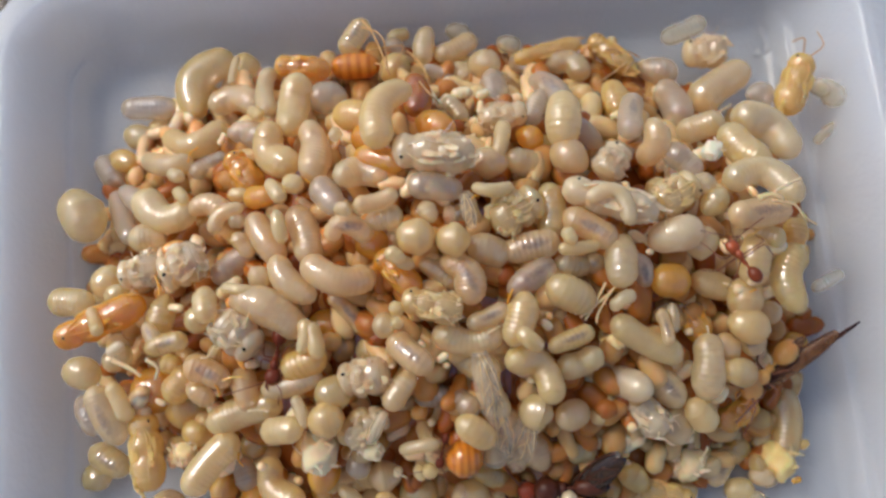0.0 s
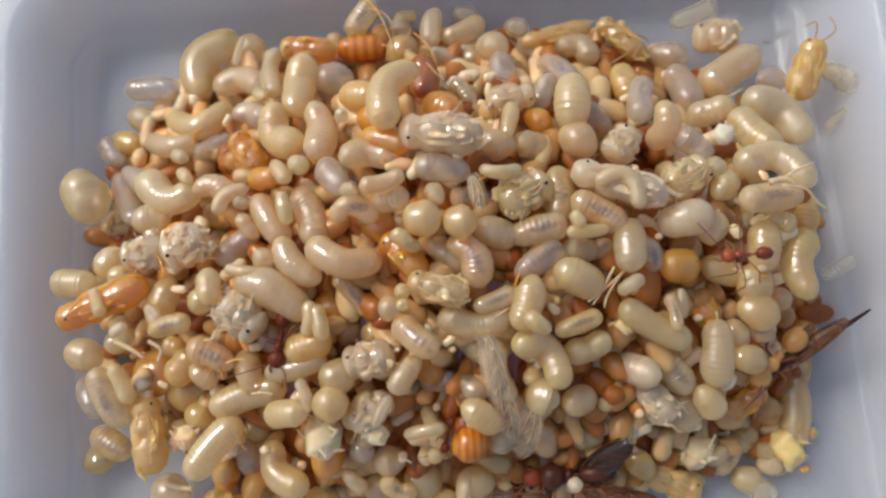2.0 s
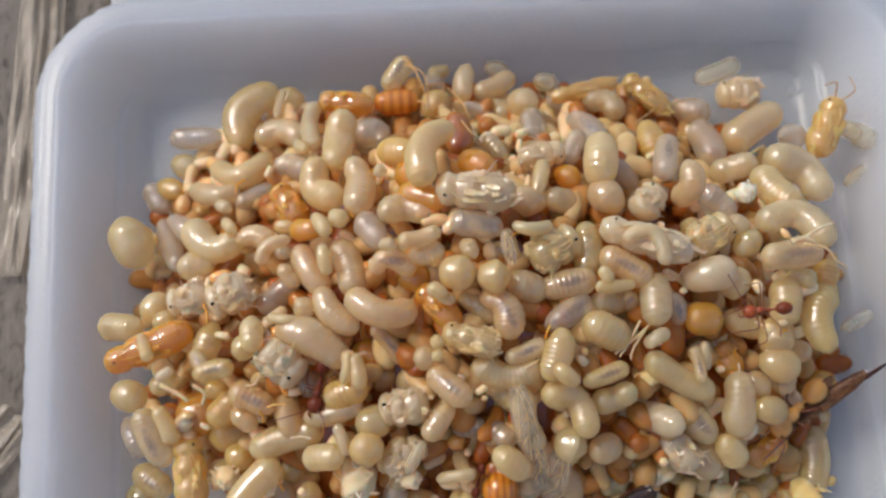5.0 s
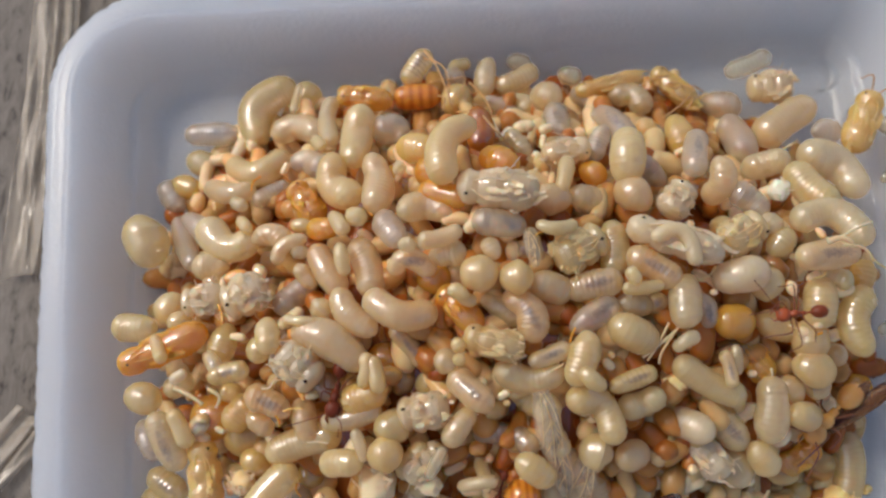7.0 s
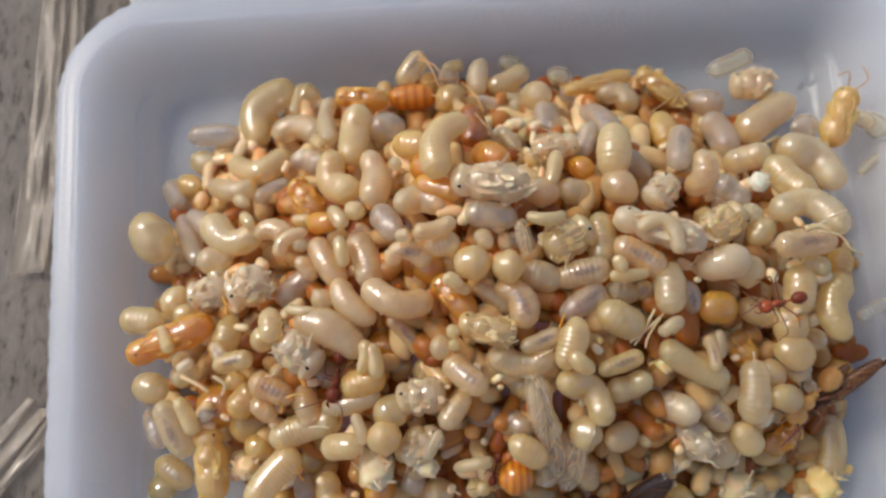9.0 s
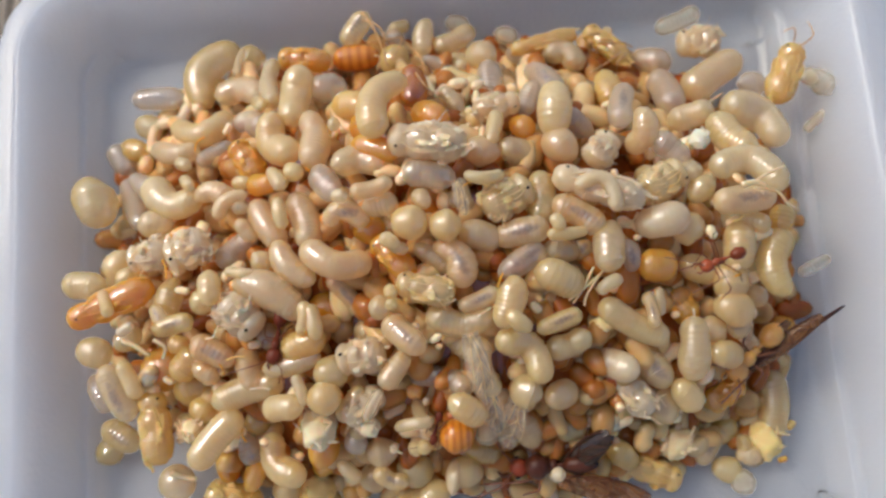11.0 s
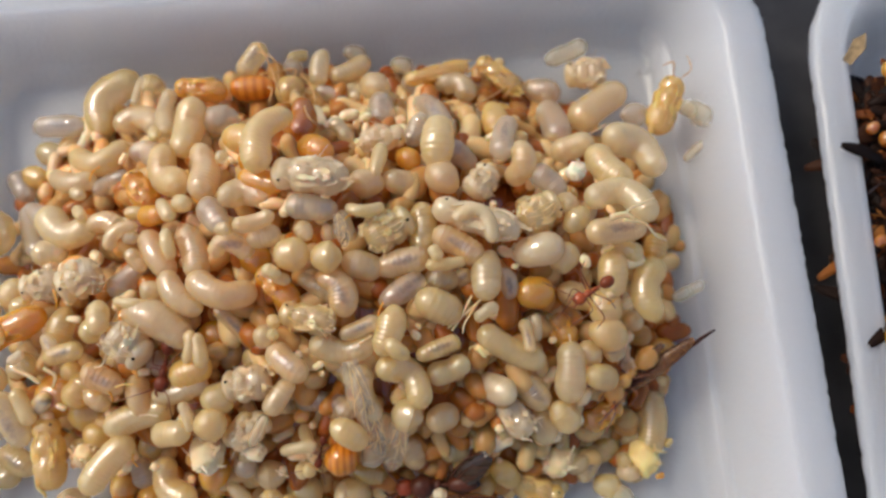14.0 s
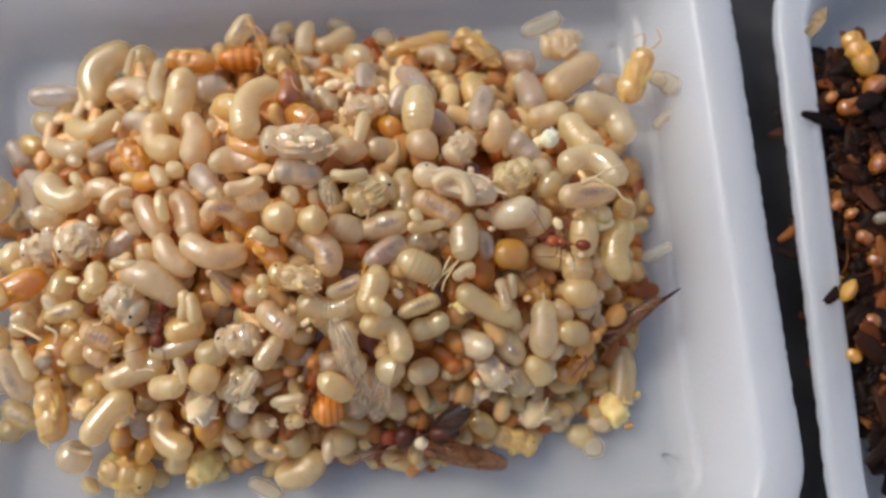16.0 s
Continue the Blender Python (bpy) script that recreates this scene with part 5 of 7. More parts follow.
larva(35.9, 50.1, 27.3, 37.1, 51.9, 27.2, 38.2, 53.6, 27.1, 4.3, "cream")
larva(1.6, 23.7, 28.8, 4.8, 21.6, 28.2, 7.9, 19.5, 27.6, 4.1, "cream")
larva(-11.7, 88.6, 10, -9.8, 87.3, 10, -7.9, 86, 10, 3.6, "grey")
larva(13.2, 84.5, 10.4, 16.3, 82.5, 10.6, 19.4, 80.4, 10.8, 3.6, "grey")
larva(-67.6, 65.1, 6.7, -65.4, 61.8, 7, -63.2, 58.6, 7.3, 4.7, "grey")
larva(0.5, 92.2, 8.3, 3, 91.4, 8.4, 5.6, 90.7, 8.5, 3.7, "clear")
larva(10.6, 89.1, 9.1, 13.1, 88.4, 9.1, 15.6, 87.8, 9.1, 3.6, "clear")
larva(69.5, 76.3, 17.5, 71.3, 75.2, 17.2, 73.2, 74.1, 16.8, 3.6, "clear")
larva(15.8, 0.9, 8.3, 13.6, 2, 9.6, 11.3, 3.1, 10.9, 3.4, "orange")
larva(116, 77.4, 18.2, 117.2, 74.2, 18.2, 118.3, 71, 18.2, 5.9, "amber")
larva(110.5, 74.9, 15, 111.7, 72.3, 15, 112.8, 69.7, 15, 5.2, "amber")
larva(103, 31.5, 18.4, 105.3, 30.3, 18.4, 107.8, 29, 18.4, 5.2, "orange")
larva(112.9, 56.8, 18.4, 114.9, 55.8, 18.4, 117, 54.9, 18.4, 5.3, "orange")
larva(103.9, 48.5, 15.5, 105.8, 48.7, 15.5, 107.6, 49, 15.5, 3.4, "orange")
larva(108.7, 38.1, 19, 110.8, 37.8, 19, 113, 37.5, 19, 3.4, "amber")
larva(108.6, 35.3, 15.5, 110.3, 34.7, 15.5, 112, 34.1, 15.5, 3.4, "amber")
larva(103.2, 41.2, 15.7, 104.3, 40.6, 15.7, 105.4, 40, 15.7, 2.7, "orange")
larva(115, 52.1, 15.5, 116.1, 51.2, 15.5, 117.2, 50.3, 15.5, 3.5, "amber")
larva(103.7, 20.2, 15.5, 105.3, 19.7, 15.5, 107, 19.1, 15.5, 3.3, "amber")
larva(106.8, 15.7, 15.3, 109, 15.7, 15.3, 111.3, 15.7, 15.3, 4, "amber")
larva(106.9, 67, 15.4, 107.9, 65.1, 15.4, 108.9, 63.3, 15.4, 3.5, "amber")
larva(110.5, 28.9, 18.9, 111.7, 26.6, 18.9, 112.8, 24.4, 18.9, 3.8, "amber")
larva(105.9, 10.1, 16, 108.4, 9.4, 16, 110.9, 8.7, 16, 1.8, "orange")
larva(109.9, 42.8, 19.2, 111, 42.2, 19.2, 112.1, 41.6, 19.2, 2.7, "amber")
pupa(-46.8, 35.8, 29, -39.6, 39.6, 29, 7.3, "white", legs=3)
pupa(-54.9, 36.5, 25.9, -47.6, 38.1, 25.9, 5.8, "white")
pupa(-64.8, 25.5, 25.1, -50.4, 32.4, 25.1, 5.9, "orange")
pupa(-29.9, 23.3, 30.3, -36.3, 28.4, 30.3, 7.3, "white")
pupa(-51.7, 14.2, 17.5, -49.2, 1.2, 17.5, 6.3, "tan")
pupa(-31.6, 79.0, 19, -21.2, 77.9, 19, 4.8, "orange")
pupa(-8, 54.4, 39.3, 5.3, 53.4, 39.3, 6.8, "white")
pupa(13.9, 83.3, 12.4, 27.2, 86.9, 12.4, 3.9, "tan")
pupa(29.4, 89.5, 9.7, 37.9, 81.9, 9.7, 4.9, "tan")
pupa(14.6, 65.2, 29.3, 6.2, 63.4, 29.3, 5.1, "white", legs=3)
pupa(30.3, 57.8, 32, 26.8, 52.3, 32, 6, "white", legs=2)
pupa(47.3, 84.9, 11.9, 55.9, 85.5, 11.9, 6.8, "white")
pupa(69.1, 82, 16.8, 64.3, 70.2, 16.8, 6.3, "tan", feelers=True)
pupa(-37.7, 59, 24.7, -32.1, 52, 24.7, 5.4, "orange")
pupa(-10.3, 38.7, 33.9, -3.7, 32.1, 33.9, 4.8, "orange")
pupa(-6.3, 30.9, 35.4, 3.3, 28.7, 35.4, 5.3, "cream")
pupa(16, 48, 34.4, 8.1, 43.4, 34.4, 7.1, "cream")
pupa(19.8, 49.9, 34.6, 35.2, 45, 34.6, 5.7, "white")
pupa(42.3, 51.6, 32.3, 35.4, 47.2, 32.3, 6.7, "cream")
pupa(40.4, 33.6, 20.6, 45.8, 27, 20.6, 5.4, "orange")
pupa(-16.7, 18.6, 29.3, -8.3, 19.9, 29.3, 6.7, "white")
pupa(-9.2, 13.8, 25.9, -15.4, 8.8, 25.9, 5.4, "white")
pupa(31.2, 17.6, 21, 37.5, 10.8, 21, 5.9, "white", legs=4)
pupa(55.4, 17.1, 13.3, 48.2, 12.5, 13.3, 5.5, "orange")
pupa(-32.4, -6.4, 9.8, -42.6, -3.6, 9.8, 7.7, "tan")
pupa(44.3, -1, 9.8, 35, 2.7, 9.8, 5.5, "tan")
pupa(109.7, 82.9, 23, 114.2, 73.9, 23, 5.2, "orange")
larva(112.8, 72.9, 22.5, 114.2, 71.6, 22.5, 115.6, 69.9, 22.5, 5.9, "amber")
larva(106.4, 66.7, 22.5, 109.1, 67, 22.5, 112, 67.5, 22.5, 3.5, "amber")
larva(112, 55.5, 22.5, 113.6, 54.7, 22.5, 115, 53.7, 22.5, 4.6, "amber")
larva(103.7, 29.7, 22.5, 105, 28.9, 22.5, 106.2, 28.2, 22.5, 4.8, "orange")
larva(107.6, 40.3, 22.5, 109.2, 39.7, 22.5, 110.8, 38.6, 22.5, 2.6, "amber")
larva(106.4, 45.5, 22.5, 107, 44.6, 22.5, 107.6, 43.7, 22.5, 2.8, "amber")
larva(103.7, 47.3, 22.5, 104.4, 46.5, 22.5, 105, 45.5, 22.5, 2.8, "amber")
larva(107.6, 23.9, 22.5, 109.2, 22.8, 22.5, 110.8, 22.2, 22.5, 3.3, "amber")
larva(103.6, 17.3, 22.5, 104.8, 16.2, 22.5, 105.6, 14.9, 22.5, 2.4, "orange")
larva(109.4, 35.7, 22.5, 111, 34.9, 22.5, 112.2, 34, 22.5, 2.8, "amber")
larva(112.7, 44.9, 22.5, 113, 43.8, 22.5, 113.6, 42.6, 22.5, 3.3, "grey")
larva(104.7, 70, 22.5, 105.4, 69.2, 22.5, 106.3, 68.4, 22.5, 2.8, "amber")
husk(-44.2, 7.4, 17.1, 2.7, "white")
husk(45.8, 57.5, 30.6, 2.1, "clear")
husk(28.4, 25.3, 27.1, 2, "cream")
husk(-20.1, 7.5, 24.1, 3.8, "white")
husk(-11.3, 8, 25.3, 2.3, "white")
husk(60.7, 6.7, 7.3, 3.8, "yellow")
husk(43.7, 6.1, 10.6, 3.5, "white")
husk(-22.5, -3.5, 8.6, 4, "yellow")
strand([(-54.5, 22.3, 26.4), (-51.4, 20.9, 27), (-49.4, 19.6, 26.8)], 0.9, "white")
strand([(-48.3, 22.1, 28.4), (-46.3, 20.8, 28.2), (-47, 19.1, 27)], 0.7, "white")
strand([(51.6, 70.6, 15.6), (53.1, 71.4, 15.9), (54.7, 72.4, 16.3)], 0.4, "white")
strand([(26.6, 34.3, 31.9), (24.6, 30.4, 31.7), (23.1, 28.2, 31.4)], 0.5, "white")
strand([(27.9, 33.3, 31.5), (24.2, 30, 31.7), (22.3, 28.6, 31.7)], 0.5, "white")
strand([(28.9, 34.7, 31.5), (25.6, 30, 31.4), (25, 27.8, 30.9)], 0.5, "white")
strand([(50.5, 46.8, 37.8), (52.7, 47.4, 37.7), (54.5, 46.8, 37.4)], 1.2, "white")
strand([(51.7, 46.9, 37.7), (54.7, 48.9, 37.4), (58.4, 50.8, 36.1)], 0.5, "white")
strand([(52.6, 46.5, 37.6), (56.4, 46.1, 36.9), (58.4, 44.2, 35.9), (60.7, 43.5, 34.4)], 0.5, "white")
strand([(46.3, 8.9, 14.2), (45.6, 7, 12.6), (44.4, 4.6, 11.4)], 0.5, "white")
strand([(-48.4, -0.2, 12.6), (-46, -0.8, 13.2), (-43.4, -1.1, 14.2)], 1.1, "white")
strand([(19.3, 17.8, 26.5), (18.5, 19.3, 28.1), (17.2, 20.5, 29.8)], 0.4, "white")
strand([(13.4, 19.8, 31.3), (14.6, 18.8, 29.8), (16.2, 18.2, 28.4)], 0.4, "white")
strand([(26.2, 43.6, 33), (26, 42.5, 32.9), (24.9, 41.6, 32.9)], 0.4, "white")
strand([(-0.4, 27.9, 35.2), (-0.9, 28.7, 35.3), (-2.2, 29, 35.2)], 0.4, "tan")
strand([(-44.4, 61.6, 21.2), (-45.7, 60.5, 21.3), (-45.7, 58.4, 22.2)], 0.4, "orange")
strand([(52.3, 34, 28.2), (51.2, 33.6, 27.8), (50.3, 32.7, 27.1)], 0.4, "orange")
strand([(-36.1, 5.1, 20), (-37.8, 5.4, 19.7), (-39.5, 5.7, 19.3)], 0.4, "tan")
strand([(2.4, 8.6, 25.7), (3.4, 8.1, 25.4), (4.3, 7.5, 25)], 0.4, "white")
strand([(28.9, 39.8, 32.3), (30, 38.7, 31.9), (31.8, 38.4, 31.4)], 0.4, "white")
strand([(22.1, 46.6, 33.3), (23.6, 46.7, 33.2), (24.9, 45.9, 33.2)], 0.4, "white")
strand([(11.1, 9.5, 23.9), (9.7, 9.4, 24.6), (8.5, 8.5, 24.6)], 0.4, "white")
strand([(7.1, 25.4, 34.9), (8.3, 26.1, 34.9), (9.5, 26.9, 34.8)], 0.4, "white")
strand([(15.1, 37.8, 34), (14.9, 36.2, 34), (15, 34.8, 34)], 0.4, "tan")
strand([(-5.7, 3.5, 22.9), (-6.8, 4.1, 23.6), (-7.8, 4.7, 24.3)], 0.4, "white")
strand([(34.4, 43.8, 31.9), (33.5, 42.4, 31.8), (32, 41.5, 32)], 0.4, "white")
strand([(-35.4, 18.7, 28.6), (-33.9, 19.2, 29), (-32.2, 19.2, 29.1)], 0.4, "tan")
strand([(-27.9, 13.8, 27.9), (-29.6, 14.1, 27.7), (-31.5, 13.9, 27.1)], 0.4, "white")
strand([(51.9, 43.1, 32.4), (51.2, 42.5, 32.3), (50.1, 42.2, 32.2)], 0.4, "tan")
strand([(19.4, 31.5, 32.8), (21, 30.8, 32.4), (21.6, 29, 32)], 0.4, "white")
strand([(28, 42.2, 32.7), (28.1, 41, 32.6), (26.9, 40.1, 32.5)], 0.4, "white")
strand([(-38.9, 22.1, 30.1), (-37.7, 22.3, 30.2), (-37, 23.4, 30.6)], 0.4, "white")
strand([(44.4, 28.4, 25.5), (44.5, 26.9, 25.3), (43.4, 25.5, 25.3)], 0.4, "white")
strand([(-47.7, 36, 29.1), (-46.9, 34.3, 29.4), (-46.6, 32.5, 29.7)], 0.4, "orange")
strand([(1.9, 32, 35.9), (1.2, 31.7, 35.9), (0.3, 32.1, 35.9)], 0.4, "white")
strand([(10.4, 30.2, 34.9), (10.8, 31.6, 34.9), (11.4, 32.8, 34.8)], 0.4, "orange")
strand([(36, 59.3, 31), (37.2, 58, 31.2), (37.5, 55.9, 31.6)], 0.4, "tan")
strand([(5.9, 47.6, 36.9), (5.1, 47.2, 37.4), (4.5, 46.4, 37.7)], 0.4, "orange")
strand([(-36.2, 16.3, 27), (-36.4, 17.5, 27.7), (-37.3, 18.5, 28.2)], 0.4, "orange")
strand([(50.9, 30.2, 25.8), (50, 30.7, 26), (48.8, 30.6, 25.9)], 0.4, "white")
strand([(41.9, 57.2, 31.7), (40.8, 58.3, 31.2), (39.1, 57.6, 31.3)], 0.4, "orange")
strand([(46.9, 35.2, 27.6), (47.6, 35, 27.8), (48.4, 34.6, 27.7)], 0.4, "white")
strand([(-33.6, 7.4, 22.1), (-33.8, 6.3, 21.3), (-33, 5.3, 20.9)], 0.4, "orange")
strand([(-22, 50.8, 33.2), (-23, 52.1, 32.6), (-23.5, 53.7, 32.3)], 0.4, "orange")
strand([(-29.7, 36.6, 30.5), (-29, 35.6, 30.6), (-28.2, 34.9, 30.6)], 0.4, "white")
strand([(100.2, 52, 20.2), (101.9, 51.1, 20.2), (104.4, 50.2, 20.2)], 0.6, "dark")
strand([(97.8, 28.1, 20.2), (100.5, 27.1, 20.2), (103.8, 25.9, 20.2)], 0.8, "dark")
strand([(102, 54.4, 20.2), (106.3, 58.2, 20.2), (109.9, 59, 20.2)], 0.6, "dark")
strand([(103.8, 69, 20.2), (107.6, 71.5, 20.2), (109.5, 72.8, 20.2)], 0.6, "dark")
grain(13.7, 18.5, 29.2, 14.8, 19, 29.1, 16, 19.4, 29, 1.6)
grain(30.2, 51.6, 31.9, 30.6, 50.9, 32, 31, 50.3, 32, 1.4)
grain(6.7, 29.8, 31.4, 6.9, 29.1, 31.4, 7, 28.5, 31.3, 1.2)
grain(32, 66.6, 25.6, 30.8, 66.1, 25.7, 29.7, 65.6, 25.8, 1.3)
grain(31.6, 6.7, 15.1, 32.1, 6.1, 14.6, 32.5, 5.4, 14.2, 1.4)
grain(40.6, 27.2, 25, 41.4, 27.4, 25, 42.2, 27.6, 25, 1.3)
larva(19.7, 0.1, 21, 20.9, 0.3, 21, 22.3, 0.5, 21, 2.6, "white")
larva(1.6, -0.1, 15, 3.3, -0.3, 15, 4.7, -0.6, 15, 6.3, "white")
larva(19.8, -3, 10, 20.9, -3.4, 10, 22, -3.6, 10, 3.0, "grey")
larva(-6.8, -2.8, 10, -5.4, -3.6, 10, -3.9, -4.5, 10, 4.7, "pearl")
larva(46.2, 7.4, 10, 47.3, 5.7, 10, 48.4, 4, 10, 4.7, "pearl")
larva(55.2, 5.7, 8, 56.4, 6.2, 8, 57.8, 7.1, 8, 3.5, "yellow")
larva(8.4, -0.2, 10, 10.1, -1.3, 10, 11.8, -2, 10, 4.0, "grey")
grain(-48.5, 42.1, 24.4, -48.5, 40.6, 24.4, -48.5, 39.1, 24.5, 1.4)
grain(20.4, 44.7, 29.2, 20.8, 45.6, 29.2, 21.2, 46.4, 29.2, 1.5)
grain(0.1, 20.7, 31.7, 0.7, 20.8, 31.8, 1.4, 20.8, 31.9, 1.1)
grain(-46.9, 15.5, 20.4, -47.8, 15.9, 20.5, -48.7, 16.3, 20.6, 1.1)
grain(-29.9, 4.5, 20.6, -29.9, 5.3, 21, -29.9, 6.1, 21.4, 1.8)
grain(4.8, 9.8, 25.4, 4, 9.6, 25.3, 3.2, 9.4, 25.3, 1.5)
grain(-45.7, 6.3, 16.8, -46.1, 5.7, 16.5, -46.5, 5.1, 16.2, 1.6)
grain(-20.1, 20.8, 25.1, -20.4, 21.4, 25.1, -20.7, 22, 25.2, 1.3)
grain(-34.1, 23.1, 26.1, -33.3, 22, 25.9, -32.5, 20.9, 25.7, 1.1)
grain(-23.4, 28.8, 25.9, -24.6, 28.4, 25.9, -25.8, 28, 25.9, 1.4)
grain(-47.6, 36, 25.1, -46.6, 35, 25.3, -45.5, 33.9, 25.5, 1.7)
grain(43.6, 41.2, 29.5, 43.1, 40.7, 29.2, 42.6, 40.1, 29, 1.1)
grain(-35.4, 8.4, 17.7, -34.9, 7.5, 17.5, -34.3, 6.5, 17.3, 1.5)
grain(26.8, 36.9, 28.1, 26, 36.3, 28.2, 25.3, 35.8, 28.2, 1.2)
grain(52, 29, 20.9, 51.4, 28.1, 20.8, 50.8, 27.2, 20.8, 1.2)
grain(31.5, 10.9, 22.1, 31.7, 11.8, 22.2, 31.9, 12.6, 22.4, 1.7)
grain(-10.2, 21, 29.5, -11, 20.9, 29.3, -11.8, 20.8, 29.2, 1.6)
grain(17.8, 28.5, 32.4, 17.2, 28.7, 32.5, 16.6, 28.9, 32.5, 1.3)
grain(-18.6, 35.3, 27.7, -19.4, 34.4, 27.5, -20, 33.5, 27.2, 1.3)
grain(46.4, 42, 30.6, 47, 40.8, 30.4, 47.6, 39.6, 30.2, 1.8)
grain(49, 35.1, 27.3, 49.5, 34.3, 27.1, 50, 33.4, 26.9, 1.8)
grain(21.4, 21.7, 27.4, 22, 20.7, 27, 22.6, 19.7, 26.5, 1.6)
grain(15.6, 16.3, 23.6, 15.3, 17.4, 24.1, 15.1, 18.4, 24.7, 1.1)
grain(-2.9, 23.2, 32.9, -3.2, 23.9, 33, -3.5, 24.6, 33.1, 1.5)
grain(55.1, 62.5, 20, 55.4, 60.8, 22, 55.8, 59.1, 23.9, 1.9)
grain(7.7, 38.6, 31.9, 7.2, 39.4, 32, 6.8, 40.2, 32.1, 1.2)
grain(24, 42.9, 28.9, 24.9, 43.2, 28.9, 25.8, 43.6, 28.8, 1.7)
grain(37.6, 43.5, 27, 37.1, 43.9, 27.2, 36.5, 44.3, 27.3, 1.2)
grain(-17.7, 42.8, 35.2, -18.3, 42.5, 35, -18.9, 42.1, 34.7, 1.5)
grain(-34.4, 27.1, 30.3, -33.4, 27.4, 30.2, -32.5, 27.7, 30.2, 1.8)
grain(36, 25.7, 25.5, 35.6, 24.9, 25.4, 35.1, 24, 25.4, 1.8)
grain(17, 10.5, 20.7, 16.2, 10.1, 20.6, 15.3, 9.7, 20.6, 1.3)
grain(50.2, 42.7, 28.2, 51.4, 43.4, 28.2, 52.6, 44.2, 28.3, 1.6)
grain(52, 36.3, 28.7, 51.6, 35.5, 28.4, 51.3, 34.6, 28.1, 1.9)
grain(-41, 73, 15.4, -39.7, 73.2, 15.8, -38.3, 73.4, 16.2, 1.4)
grain(42.6, 79.6, 8.7, 42.3, 78.3, 8.8, 42.1, 76.9, 8.9, 2.1)
grain(2, 13.9, 23.2, 1.7, 12.8, 23.1, 1.5, 11.7, 22.9, 1.5)
grain(15.9, 28, 32.4, 16.8, 27.3, 32.2, 17.6, 26.5, 32, 1.6)
grain(6.5, 44.3, 32.7, 5.7, 44.4, 32.8, 4.9, 44.5, 33, 1.4)
grain(27.8, 30, 26.6, 27.7, 29.3, 26.4, 27.7, 28.6, 26.3, 1.5)
grain(8.3, 70.3, 26.6, 7.1, 69.6, 26.8, 5.9, 68.9, 26.9, 1.7)
grain(-0.8, 21.4, 32.3, 0.2, 22, 32.5, 1.1, 22.7, 32.8, 1.4)
grain(38.2, 24.3, 21.3, 38, 23.3, 21.2, 37.8, 22.4, 21.2, 1.7)
grain(-32.9, 21.4, 25.6, -31.6, 21.7, 25.6, -30.3, 21.9, 25.6, 1.5)
grain(6.9, 69.9, 23.5, 6.8, 68.3, 23.7, 6.6, 66.8, 24, 1.3)
grain(47.5, 46.8, 28.7, 48.4, 46.5, 28.7, 49.2, 46.1, 28.6, 1.4)
grain(-40.5, 61.9, 21.5, -40, 63.1, 21.4, -39.5, 64.3, 21.4, 1.3)
grain(23.3, 39.7, 28.6, 23.6, 39, 28.6, 23.9, 38.3, 28.5, 1.6)
grain(-27, 29.7, 26.3, -27.1, 30.8, 26.3, -27.3, 32, 26.3, 1.3)
grain(-8.1, 25.9, 32.5, -7.5, 25.6, 32.6, -7, 25.3, 32.6, 1.5)
grain(-13.3, 25.4, 26.9, -12.4, 24.3, 26.9, -11.5, 23.3, 26.9, 1.3)
grain(7.5, 54.5, 28.6, 7.5, 53.7, 28.8, 7.6, 52.9, 29.1, 1.8)
grain(57.7, 17.6, 8.2, 56.2, 17.1, 8.6, 54.7, 16.6, 9, 1.5)
grain(-50.7, 46.2, 23.5, -49.5, 46, 23.6, -48.4, 45.7, 23.7, 1.8)
grain(-9.8, 37.1, 31.1, -8.8, 36.2, 31.1, -7.7, 35.4, 31.1, 1.4)
grain(40.5, 6.4, 11.5, 40.7, 7.3, 12.1, 40.9, 8.3, 12.7, 1.7)
grain(2.1, 52, 37.9, 1.4, 50.9, 38.3, 0.6, 49.9, 38.7, 1.7)
grain(49.1, 23.8, 20.4, 48.1, 22.9, 20.4, 47.1, 21.9, 20.4, 1.7)
grain(-17.5, 27, 26, -18.4, 26, 25.9, -19.3, 25, 25.7, 1.1)
grain(-33.6, 67.3, 23.9, -33.2, 66.5, 24.2, -32.9, 65.7, 24.5, 1.4)
grain(18.9, 44.7, 32.8, 18.6, 43.8, 32.8, 18.3, 42.8, 32.8, 1.7)
grain(-1.8, 60.3, 35.4, -1.4, 59.5, 35.5, -0.9, 58.8, 35.6, 1.4)
grain(-36.3, 53.5, 23.1, -35.7, 52.6, 23.3, -35, 51.7, 23.5, 1.3)
grain(1.2, 71.4, 22.2, 0.2, 69.8, 23, -0.8, 68.3, 23.8, 2)
grain(-1.8, 11.7, 23, -1.7, 12.4, 23.1, -1.5, 13.2, 23.2, 1.4)
grain(-24.4, 2.3, 14.9, -24.6, 3, 15.5, -24.7, 3.7, 16.1, 1.6)
grain(-7, 5.4, 20.2, -7.3, 4.5, 19.8, -7.7, 3.6, 19.5, 1.5)
grain(26.8, 22.2, 22.7, 26.8, 21.4, 22.5, 26.9, 20.7, 22.3, 1.6)
grain(14.4, 20.4, 27.1, 13.6, 20.1, 27.2, 12.8, 19.9, 27.3, 1.4)
grain(-43.2, 30.9, 26.5, -44.6, 31.1, 26.3, -46.1, 31.3, 26, 1.4)
grain(-43.8, 8.6, 15.9, -42.8, 9, 16.1, -41.8, 9.3, 16.3, 1.1)
grain(-45.5, 42.6, 24.6, -45.4, 41.8, 24.7, -45.4, 41, 24.7, 1.4)
